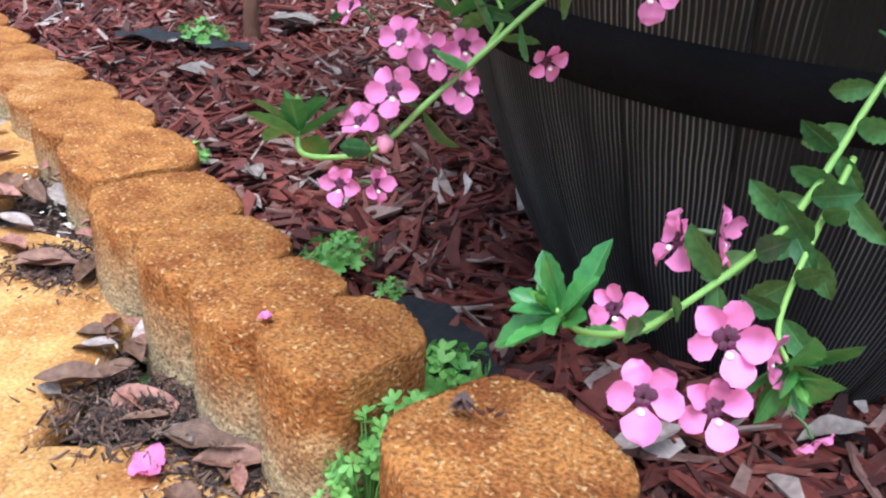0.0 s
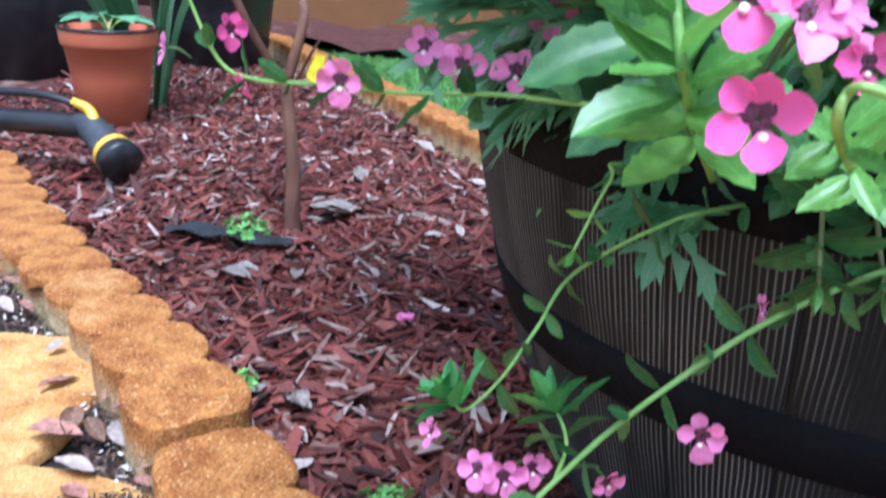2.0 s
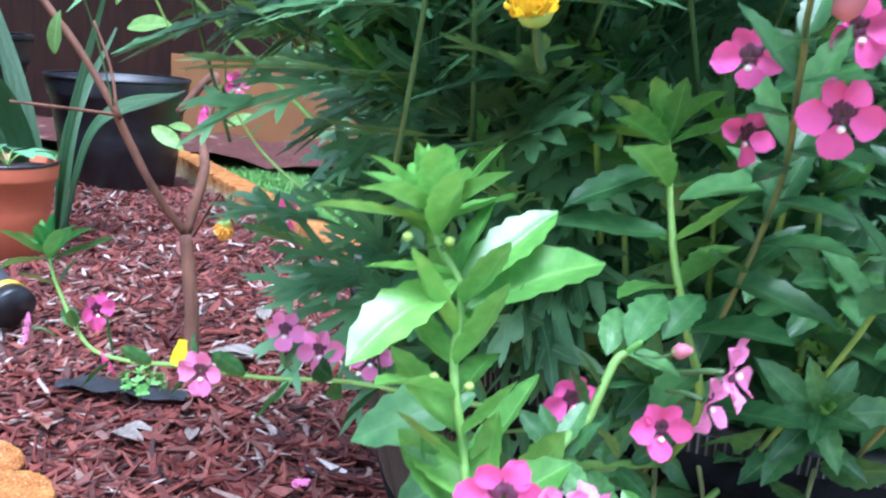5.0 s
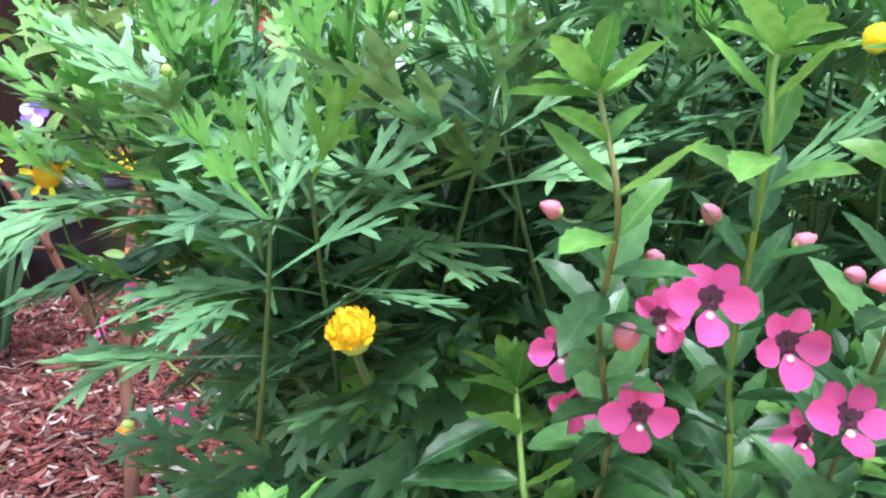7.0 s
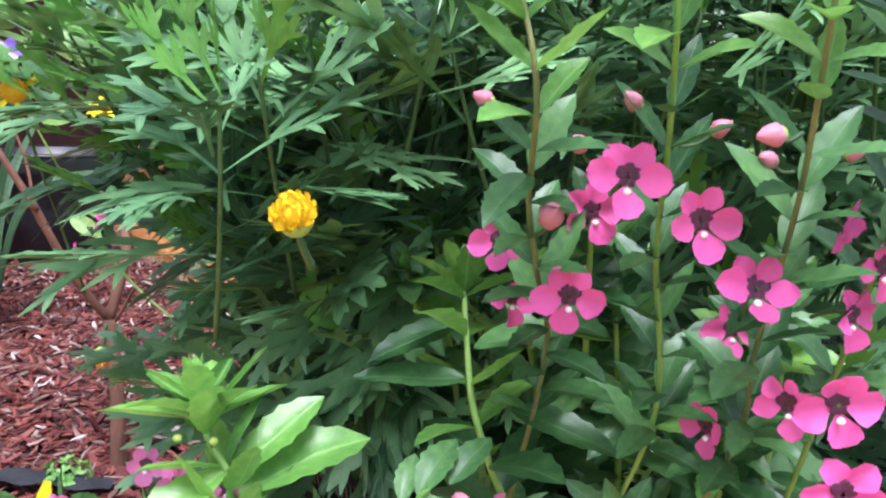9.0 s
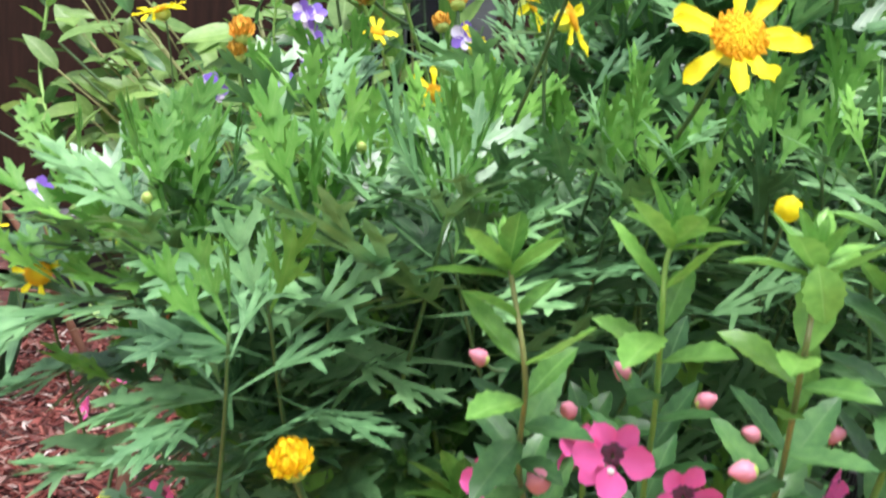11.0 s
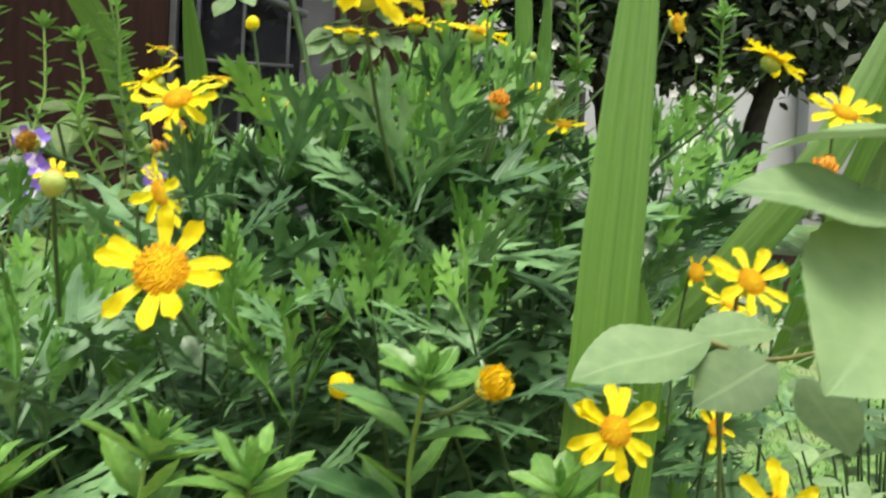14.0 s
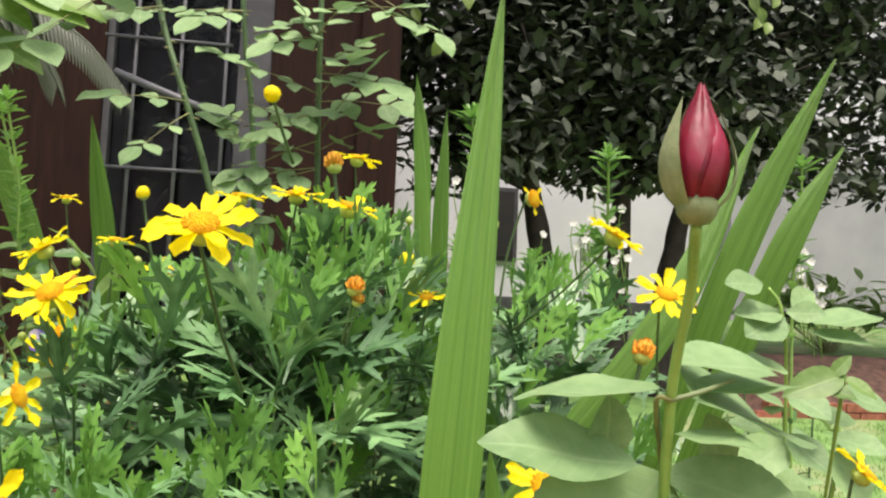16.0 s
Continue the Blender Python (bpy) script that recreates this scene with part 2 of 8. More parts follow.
SHRUB_LEAF = leaf_material("shrub_leaf", (0.12, 0.24, 0.05), (0.2, 0.33, 0.09), (0.26, 0.4, 0.14), 6, 0.25, 0.45, 0.4, 0.3)
LIGHT_TREE_LEAF = leaf_material("pale_tree_leaf", (0.16, 0.26, 0.06), (0.25, 0.36, 0.1), (0.3, 0.4, 0.15), 6, 0.3, 0.45, 0.4, 0.35)
STEM = material("green_stem", (0.17, 0.32, 0.06), (0.25, 0.42, 0.1), 60, 0.5, 0.2, 400, 0.12)
STEM_DARK = material("dark_green_stem", (0.04, 0.09, 0.03), (0.07, 0.14, 0.045), 60, 0.5, 0.2, 400, 0.12)
STEM_BROWN = material("reddish_stem", (0.12, 0.135, 0.045), (0.22, 0.235, 0.08), 60, 0.55, 0.2, 400, 0.12)
PINK = material("pink_petal", (0.85, 0.08, 0.36), (0.95, 0.21, 0.53), 160, 0.45, 0.2, 500, 0.15, 0.35, gloss=0.35)
PINK_PALE = material("pale_pink_petal", (0.78, 0.17, 0.44), (0.88, 0.34, 0.6), 160, 0.45, 0.2, 500, 0.22, 0.3, gloss=0.35)
BUD_PINK = material("pink_bud", (0.6, 0.12, 0.26), (0.68, 0.36, 0.36), 200, 0.5, 0.1, 500, 0.1, 0.2)
THROAT = material("purple_throat", (0.014, 0.001, 0.008), (0.12, 0.008, 0.05), 5, 0.45, 0.3, 9)
LIP = material("white_lip", (0.8, 0.75, 0.72), (0.9, 0.88, 0.84), 200, 0.5)
YELLOW = material("yellow_petal", (0.94, 0.77, 0.005), (0.99, 0.88, 0.02), 120, 0.45, 0.25, 350, 0.05, 0.38, gloss=0.3)
DISC = material("orange_disc", (0.92, 0.58, 0.004), (0.98, 0.74, 0.012), 6, 0.75, 0.5, 30, 0.1, 0.15)


def rim_colour(mt, rim):
    """Shifts a material towards another colour away from its middle."""
    nt = mt.node_tree
    N, L = nt.nodes.new, nt.links.new
    bsdf = next(n for n in nt.nodes if n.type == "BSDF_PRINCIPLED")
    source = bsdf.inputs["Base Color"].links[0].from_socket
    co, ln, mr, mx = N("ShaderNodeTexCoord"), N("ShaderNodeVectorMath"), N("ShaderNodeMapRange"), N("ShaderNodeMix")
    ln.operation = "LENGTH"
    L(co.outputs["Object"], ln.inputs[0])
    mr.inputs[1].default_value, mr.inputs[2].default_value = 0.45, 1.05
    L(ln.outputs["Value"], mr.inputs[0])
    mx.data_type = "RGBA"
    L(mr.outputs[0], mx.inputs[0])
    L(source, mx.inputs[6])
    mx.inputs[7].default_value = (*rim, 1)
    L(mx.outputs[2], bsdf.inputs["Base Color"])


rim_colour(DISC, (0.92, 0.46, 0.003))
BUD_GREEN = material("green_bud", (0.3, 0.42, 0.08), (0.42, 0.52, 0.12), 150, 0.5, 0.2, 300, 0.15)
DRY = material("dried_flower", (0.62, 0.26, 0.022), (0.86, 0.52, 0.06), 6, 0.8, 0.5, 12, 0.25)
BLADE = material("sword_leaf", (0.08, 0.225, 0.026), (0.15, 0.325, 0.05), 14, 0.42, 0.5, 60, 0.12, 0.25, stretch=(3.2, 0.03, 1), uv=True)
STRAP = material("strap_leaf", (0.018, 0.055, 0.018), (0.04, 0.10, 0.03), 14, 0.45, 0.5, 90, 0.12, 0.1, stretch=(3, 0.1, 1), uv=True)
PALM = material("palm_leaf", (0.03, 0.045, 0.025), (0.07, 0.09, 0.05), 40, 0.5, 0.2, 90)
DRIED = material("dried_petal", (0.1, 0.06, 0.05), (0.24, 0.16, 0.14), 200, 0.8, 0.3, 300)
ROSE_RED = material("rose_petal", (0.15, 0.002, 0.014), (0.26, 0.006, 0.035), 3, 0.42, 0.08, 9, 0, 0.08, gloss=0.5)
SEPAL = material("sepal", (0.17, 0.24, 0.10), (0.29, 0.34, 0.18), 5, 0.6, 0.2, 40, 0.05, 0.15)
MULCH = material("red_mulch", (0.025, 0.007, 0.006), (0.10, 0.022, 0.016), 40, 0.75, 0.8, 260, 0.0, third=(0.22, 0.14, 0.11), third_scale=9, third_low=0.6, third_high=0.7)
CONCRETE = grain_material("stained_concrete", (0.27, 0.09, 0.022), (0.49, 0.208, 0.054), (0.70, 0.45, 0.2), 430.0, 26.0, 0.9, (0.5, 1.2), (0.5, 0.375, 0.205))
PAVER = grain_material("paver", (0.32, 0.135, 0.035), (0.64, 0.36, 0.12), (0.62, 0.44, 0.24), 400.0, 16.0, 0.4, (0.66, 1.12))
SOIL = material("dark_soil", (0.012, 0.009, 0.007), (0.035, 0.025, 0.018), 60, 0.95, 1.0, 200)
FABRIC = material("black_fabric", (0.008, 0.009, 0.011), (0.018, 0.02, 0.024), 200, 0.7, 0.3, 900)
HOOP = material("black_hoop", (0.003, 0.003, 0.004), (0.008, 0.008, 0.010), 12, 0.8, 0.5, 160, gloss=0.12)
TERRACOTTA = material("terracotta_plastic", (0.42, 0.1, 0.045), (0.5, 0.14, 0.065), 6, 0.5, 0.15, 60)
BARK = material("young_bark", (0.075, 0.028, 0.016), (0.18, 0.08, 0.045), 30, 0.8, 0.8, 120, 0, stretch=(1, 1, 0.3))
BLACK_PLASTIC = material("black_plastic", (0.008, 0.008, 0.01), (0.02, 0.02, 0.024), 20, 0.4, 0.1, 100)
YELLOW_PLASTIC = material("yellow_plastic", (0.65, 0.36, 0.02), (0.75, 0.45, 0.04), 20, 0.4)
GREY_PLASTIC = material("grey_plastic", (0.025, 0.028, 0.034), (0.055, 0.06, 0.07), 20, 0.45)
GRASS = material("grass", (0.07, 0.17, 0.035), (0.16, 0.31, 0.08), 9, 0.7, 1.0, 120, third=(0.22, 0.28, 0.12), third_scale=2.0)
BLADE_GRASS = material("grass_blade", (0.09, 0.21, 0.04), (0.18, 0.36, 0.09), 30, 0.6, through_light=0.3)
DEAD_LEAF = material("dead_leaf", (0.12, 0.052, 0.034), (0.30, 0.155, 0.10), 7, 0.55, 0.4, 40, 0.45)
GREY_LEAF = material("grey_dead_leaf", (0.2, 0.15, 0.125), (0.4, 0.33, 0.29), 7, 0.6, 0.4, 40, 0.4)
WHITE_BIT = material("pale_bits", (0.55, 0.5, 0.42), (0.78, 0.74, 0.66), 60, 0.7, vary=0.2)
WEED = material("weed", (0.12, 0.34, 0.06), (0.25, 0.5, 0.12), 120, 0.5, 0.3, 300, 0.2, 0.25)
BROWN_WALL = material("brown_painted_wood", (0.013, 0.005, 0.0034), (0.026, 0.010, 0.0068), 5, 0.65, 0.3, 40, stretch=(6, 6, 0.6), gloss=0.12)
WHITE_WALL = material("white_render", (0.50, 0.52, 0.55), (0.60, 0.62, 0.65), 1.2, 0.85, 0.4, 60)
GREY_FRAME = material("grey_window_frame", (0.03, 0.031, 0.035), (0.06, 0.062, 0.068), 8, 0.6, 0.1, 60)
# the white render's tone in shade, put into the colour
SHADED_RENDER = material("shaded_white_render", (0.27, 0.28, 0.3), (0.35, 0.36, 0.38), 1.5, 0.85, 0.4, 60)
# near-black that paints the lack of light inside rooms, not a wall colour
ROOM_SHADE = material("painted_room_shade", (0.008, 0.008, 0.009), (0.018, 0.017, 0.016), 2, 0.9)
BRICK = material("red_brick", (0.2, 0.06, 0.035), (0.34, 0.12, 0.07), 20, 0.9, 0.8, 150, 0.2)
VIOLET = material("violet_petal", (0.14, 0.07, 0.45), (0.26, 0.14, 0.6), 90, 0.5, vary=0.2, through_light=0.2)
VIOLET_PALE = material("pale_violet_petal", (0.55, 0.45, 0.68), (0.74, 0.7, 0.8), 90, 0.5, vary=0.15, through_light=0.2)
RED_PETAL = material("red_petal", (0.24, 0.008, 0.01), (0.36, 0.02, 0.018), 90, 0.5, vary=0.2, through_light=0.2)
WHITE_PETAL = material("white_petal", (0.5, 0.52, 0.47), (0.66, 0.67, 0.62), 90, 0.5, vary=0.15, through_light=0.25)


def barrel_material():
    mt = bpy.data.materials.new("grooved_dark_wood")
    mt.use_nodes = True
    nt = mt.node_tree
    N, L = nt.nodes.new, nt.links.new
    bsdf = nt.nodes["Principled BSDF"]
    bsdf.inputs["Roughness"].default_value = 0.7
    bsdf.inputs["Specular IOR Level"].default_value = 0.12
    uv = N("ShaderNodeUVMap")
    warp = N("ShaderNodeTexNoise")
    warp.inputs["Scale"].default_value = 9
    L(uv.outputs[0], warp.inputs["Vector"])
    add = N("ShaderNodeVectorMath")
    add.operation = "MULTIPLY_ADD"
    L(warp.outputs["Color"], add.inputs[0])
    add.inputs[1].default_value = (0.006, 0, 0)
    L(uv.outputs[0], add.inputs[2])
    mp = N("ShaderNodeMapping")
    mp.inputs["Scale"].default_value = (1, 0.012, 1)
    L(add.outputs[0], mp.inputs["Vector"])
    wv = N("ShaderNodeTexWave")
    wv.inputs["Scale"].default_value = 84.0
    wv.inputs["Distortion"].default_value = 3.4
    wv.inputs["Detail"].default_value = 2
    wv.inputs["Detail Scale"].default_value = 0.7
    L(mp.outputs[0], wv.inputs["Vector"])
    patch = N("ShaderNodeTexNoise")
    patch.inputs["Scale"].default_value, patch.inputs["Detail"].default_value = 14, 6
    mp2 = N("ShaderNodeMapping")
    mp2.inputs["Scale"].default_value = (1, 0.35, 1)
    L(uv.outputs[0], mp2.inputs["Vector"])
    L(mp2.outputs[0], patch.inputs["Vector"])
    line = N("ShaderNodeMapRange")
    line.inputs[1].default_value, line.inputs[2].default_value = 0.68, 0.98
    L(wv.outputs["Fac"], line.inputs[0])
    keep = N("ShaderNodeMapRange")
    keep.inputs[1].default_value, keep.inputs[2].default_value = 0.34, 0.64
    L(patch.outputs[0], keep.inputs[0])
    mul = N("ShaderNodeMath")
    mul.operation = "MULTIPLY"
    L(line.outputs[0], mul.inputs[0])
    L(keep.outputs[0], mul.inputs[1])
    mx = N("ShaderNodeMix")
    mx.data_type = "RGBA"
    L(mul.outputs[0], mx.inputs[0])
    mx.inputs[6].default_value = (0.017, 0.0165, 0.016, 1)
    mx.inputs[7].default_value = (0.20, 0.19, 0.175, 1)
    L(mx.outputs[2], bsdf.inputs["Base Color"])
    bp = N("ShaderNodeBump")
    bp.inputs["Strength"].default_value, bp.inputs["Distance"].default_value = 0.6, 0.0016
    L(wv.outputs["Fac"], bp.inputs["Height"])
    L(bp.outputs[0], bsdf.inputs["Normal"])
    return mt


BARREL = barrel_material()


# ---- leaf and petal meshes ----
def leaf_mesh(name, mat_, wide=0.3, teeth=0, droop=0.15, fold=0.12, full=0.45, n=10, base=0.04, wave=0.0, seed=0, blunt=0.85):
    """A leaf 1 long along y. full: where it is widest; teeth: number of notches along each side, in its outer two thirds."""
    bm = bmesh.new()
    uvl = bm.loops.layers.uv.new("UVMap")
    r = random.Random(seed)
    rows = []
    steps = n if not teeth else max(n, teeth * 2)
    for i in range(steps + 1):
        t = i / steps
        p = math.log(0.5) / math.log(full)
        w = max(math.sin(math.pi * t**p), 0.0) ** blunt * wide / 2 + base / 2 * (1 - t)
        if i == steps:
            w = 0.004
        if teeth and t > 0.3 and i % 2 and i < steps:
            w *= 1 - (0.16 if teeth < 12 else 0.035)
        z = -droop * t * t + wave * math.sin(t * 9 + seed)
        y = t * (1 - 0.25 * abs(droop) * t)
        rise = fold * w
        up = wave * 0.6 * math.sin(t * 14 + seed * 2)
        rows.append([(-w, y, z + rise + up), (-w * 0.5, y, z + rise * 0.35), (0, y, z - rise * 0.25), (w * 0.5, y, z + rise * 0.35), (w, y, z + rise - up)])
    vs = [[bm.verts.new(c) for c in row] for row in rows]
    for i in range(steps):
        for k in range(4):
            f = bm.faces.new((vs[i][k], vs[i][k + 1], vs[i + 1][k + 1], vs[i + 1][k]))
            for lp, (kk, ii) in zip(f.loops, ((k, i), (k + 1, i), (k + 1, i + 1), (k, i + 1))):
                lp[uvl].uv = (kk / 2 - 1, ii / steps)
    return mesh_of(name, bm, mat_)


def lobed_mesh(name, mat_, pairs=3, droop=0.15, seed=0, broad=1.0):
    """A bush daisy's leaf, 1 long along y: a winged stalk that widens into pairs of forward-leaning, toothed lobes."""
    r = random.Random(seed)
    bm = bmesh.new()
    uvl = bm.loops.layers.uv.new("UVMap")
    twist = r.uniform(-0.12, 0.12)

    def bend(x, y, lift):
        return (x + 0.05 * math.sin(3 * y + seed), y * (1 - 0.2 * abs(droop) * y), -droop * y * y + 0.30 * abs(x) - 0.7 * x * x + twist * x * y + lift)

    def strip(line, widths, u0, lift):
        last = None
        for i, ((x, y), w) in enumerate(zip(line, widths)):
            a, b = line[max(i - 1, 0)], line[min(i + 1, len(line) - 1)]
            d = Vector((b[0] - a[0], b[1] - a[1])).normalized()
            nx, ny = d.y, -d.x
            row = [bm.verts.new(bend(x + nx * w * k, y + ny * w * k, lift)) for k in (-1, 0, 1)]
            if last:
                for k in (0, 1):
                    f = bm.faces.new((last[k], last[k + 1], row[k + 1], row[k]))
                    for lp, u in zip(f.loops, ((k - 1) * u0, k * u0, k * u0, (k - 1) * u0)):
                        lp[uvl].uv = (u, y)
            last = row

    strip([(0, i / 8) for i in range(9)], [0.011, 0.014, 0.02, 0.03, 0.04, 0.047, 0.048, 0.04, 0.005], 1.0, 0.0)
    lift = 0.0
    for k in range(pairs):
        t = 0.40 + 0.32 * k / max(1, pairs - 1)
        for s in (-1, 1):
            lift += 0.0022
            ln = (0.40 - 0.065 * k) * broad * r.uniform(0.78, 1.15)
            a = radians(r.uniform(28, 42) - 4 * k)
            dx, dy = s * math.sin(a), math.cos(a)
            t0 = t + r.uniform(-0.03, 0.03)
            q = [(0.012 * s + dx * ln * j - 0.03 * s * j * j, t0 + dy * ln * j + 0.05 * j * j) for j in (0, 0.3, 0.6, 0.85, 1.0)]
            strip(q, [0.038, 0.031, 0.034, 0.027, 0.004], 0.9, lift)
            for side in (-1, 1):
                j = r.uniform(0.42, 0.62)
                bx, by = q[0][0] + dx * ln * j, t0 + dy * ln * j
                aa = a * s + side * radians(r.uniform(34, 46))
                sh = ln * r.uniform(0.34, 0.48)
                lift += 0.0012
                strip([(bx, by), (bx + math.sin(aa) * sh * 0.6, by + math.cos(aa) * sh * 0.6), (bx + math.sin(aa) * sh, by + math.cos(aa) * sh)], [0.028, 0.022, 0.003], 0.8, lift)
    for s in (-1, 1):
        strip([(0, 0.76), (s * 0.07, 0.87), (s * 0.115, 0.96)], [0.04, 0.032, 0.004], 0.8, lift + 0.002 + 0.001 * s)
    return mesh_of(name, bm, mat_)


def petal_mesh(name, mat_, wide=0.5, tip=0.75, cup=0.1, notch=0.0, n=6, curl=0.0, base=0.28, ruffle=0.0, seed=0):
    bm = bmesh.new()
    rows = []
    for i in range(n + 1):
        t = i / n
        w = wide / 2 * (base + (1 - base) * math.sin(min(1, t / tip) * math.pi / 2) ** 1.3) * (math.sqrt(max(0, 1 - ((t - tip) / (1 - tip)) ** 2)) if t > tip else 1)
        w = max(w, 0.03)
        row = []
        for k in range(5):
            x = (k - 2) / 2 * w
            y = t - notch * (1 - abs(k - 2) / 2) * (t**6)
            z = cup * (x / wide * 2) ** 2 * wide + curl * t * t
            e = ruffle * t * (0.3 + abs(k - 2) / 2)
            z += e * noise.noise(Vector((x * 5, t * 5, seed * 3.7)))
            x *= 1 + e * noise.noise(Vector((t * 6, k, seed * 5.1)))
            y *= 1 + 0.5 * e * noise.noise(Vector((k * 1.3, seed * 2.3, 1)))
            row.append(bm.verts.new((x, y, z)))
        rows.append(row)
    for a, b in zip(rows, rows[1:]):
        for k in range(4):
            bm.faces.new((a[k], a[k + 1], b[k + 1], b[k]))
    return mesh_of(name, bm, mat_)


def ball_mesh(name, mat_, r=1.0, squash=1.0, bumps=0.0, seg=12, rings=8, point=0.0, seed=0):
    bm = bmesh.new()
    bmesh.ops.create_uvsphere(bm, u_segments=seg, v_segments=rings, radius=1)
    for v in bm.verts:
        c = v.co.copy()
        k = 1 + bumps * noise.noise(c * 4 + Vector((seed, 0, 0)))
        if point and c.z > 0:
            c.x *= 1 - point * c.z
            c.y *= 1 - point * c.z
            c.z *= 1 + point
        v.co = Vector((c.x, c.y, c.z * squash)) * r * k
    return mesh_of(name, bm, mat_)


ANG = [leaf_mesh("leaf", ANG_LEAF, w, 6, d, 0.25, f, 12, 0.03, 0.008, i, 0.76) for i, (w, d, f) in enumerate(((0.36, 0.18, 0.47), (0.40, 0.3, 0.5), (0.33, 0.05, 0.45), (0.44, 0.22, 0.52)))]
ANG_Y = [leaf_mesh("leaf", ANG_TIP, w, 5, d, 0.3, f, 12, 0.04, 0.006, i, 0.68) for i, (w, d, f) in enumerate(((0.40, 0.12, 0.54), (0.35, -0.08, 0.5), (0.43, 0.24, 0.58)))]
ANG_B = [leaf_mesh("leaf", ANG_LEAF, w, 4, d, 0.3, f, 12, 0.03, 0.012, 20 + i, 0.66) for i, (w, d, f) in enumerate(((0.46, 0.1, 0.5), (0.52, 0.28, 0.54), (0.40, -0.1, 0.5)))]
ANG_BT = [leaf_mesh("leaf", ANG_MID, w, 4, d, 0.3, f, 12, 0.05, 0.01, 25 + i, 0.66) for i, (w, d, f) in enumerate(((0.40, 0.1, 0.55), (0.46, 0.3, 0.58), (0.36, -0.05, 0.5)))]
TINY = leaf_mesh("leaf", ANG_TIP, 0.34, 3, -0.15, 0.4, 0.5, 6, 0.06)
LOBE = [lobed_mesh("leaf", DAISY_LEAF, p, d, i, b) for i, (p, d, b) in enumerate(((2, 0.2, 1.0), (3, 0.05, 0.95), (3, 0.35, 1.1), (2, -0.1, 1.05)))]
LOBE_Y = [lobed_mesh("leaf", DAISY_TIP, p, d, 9 + i, b) for i, (p, d, b) in enumerate(((2, -0.1, 0.85), (3, 0.08, 0.9)))]
ROSE = [leaf_mesh("leaflet", ROSE_LEAF, w, 14, d, 0.15, 0.5, 16, 0.03, 0.012, i, 0.88) for i, (w, d) in enumerate(((0.7, 0.12), (0.76, 0.2), (0.64, 0.05)))]
SHRUB = [leaf_mesh("leaf", SHRUB_LEAF, w, 0, d, 0.2, 0.45, 8, 0.03, 0.01, i) for i, (w, d) in enumerate(((0.42, 0.2), (0.36, 0.3)))]
A_PETAL = [petal_mesh("petal", PINK, w, 0.5, c, 0.03, 9, u, 0.2, 0.16, i) for i, (w, c, u) in enumerate(((0.86, 0.22, 0.16), (0.92, 0.3, -0.1), (0.8, 0.12, 0.28), (0.88, 0.38, 0.05)))]
A_PETAL_PALE = [petal_mesh("petal", PINK_PALE, w, 0.5, c, 0.04, 9, u, 0.2, 0.2, 7 + i) for i, (w, c, u) in enumerate(((0.86, 0.24, 0.2), (0.92, 0.34, -0.12), (0.8, 0.15, 0.3), (0.9, 0.4, 0.0)))]


def throat_mesh():
    bm = bmesh.new()
    for x, y, r in ((-0.5, 0.1, 0.5), (0.5, 0.1, 0.5), (-0.3, -0.6, 0.34), (0.3, -0.6, 0.34), (0, 0.5, 0.42)):
        got = bmesh.ops.create_uvsphere(bm, u_segments=10, v_segments=6, radius=r)
        for v in got["verts"]:
            v.co = Vector((v.co.x + x, v.co.y + y, v.co.z * 0.6)) * (1 + 0.12 * noise.noise(v.co * 5))
    return mesh_of("throat", bm, THROAT)


THROAT_ME = throat_mesh()
DRIED_PETAL = petal_mesh("petal", DRIED, 0.6, 0.6, 0.5, 0.1, 6, 0.4)
LIP_ME = ball_mesh("lip", LIP, 1, 0.8, 0.2, 8, 5)
RAY = [petal_mesh("petal", YELLOW, w, 0.8, 0.2, -0.02, 12, c, 0.5, 0.16, 30 + i) for i, (w, c) in enumerate(((0.40, 0.05), (0.34, -0.22), (0.43, 0.16), (0.38, -0.06), (0.36, 0.26)))]


def disc_mesh():
    """A dome of little florets in a spiral."""
    bm = bmesh.new()
    bmesh.ops.create_uvsphere(bm, u_segments=16, v_segments=8, radius=1)
    for v in bm.verts:
        v.co.z *= 0.32
    r = random.Random(5)
    for i in range(150):
        q, a = math.sqrt((i + 0.5) / 150), 2.39996 * i + r.uniform(-0.15, 0.15)
        c = Vector((math.cos(a) * q, math.sin(a) * q, 0.32 * math.sqrt(max(0, 1 - q * q))))
        out_ = Vector((c.x * 0.8 + r.uniform(-0.3, 0.3), c.y * 0.8 + r.uniform(-0.3, 0.3), 0.6)).normalized()
        side = out_.orthogonal().normalized()
        w = 0.07
        h = r.uniform(0.04, 0.11) + 0.08 * q * q
        ring = [bm.verts.new(c + (Matrix.Rotation(k * math.pi / 2.5, 3, out_) @ side) * w) for k in range(5)]
        top = [bm.verts.new(c + out_ * h * r.uniform(0.8, 1.2) + (Matrix.Rotation(k * math.pi / 2.5, 3, out_) @ side) * w * 0.9) for k in range(5)]
        for k in range(5):
            bm.faces.new((ring[k], ring[(k + 1) % 5], top[(k + 1) % 5], top[k]))
        bm.faces.new(top)
    return mesh_of("disc", bm, DISC)


DISC_ME = disc_mesh()
CUP_ME = ball_mesh("calyx", BUD_GREEN, 1, 0.8, 0.05, 10, 6)
YBUD_ME = ball_mesh("bud", YELLOW, 1, 1.0, 0.18, 16, 10)


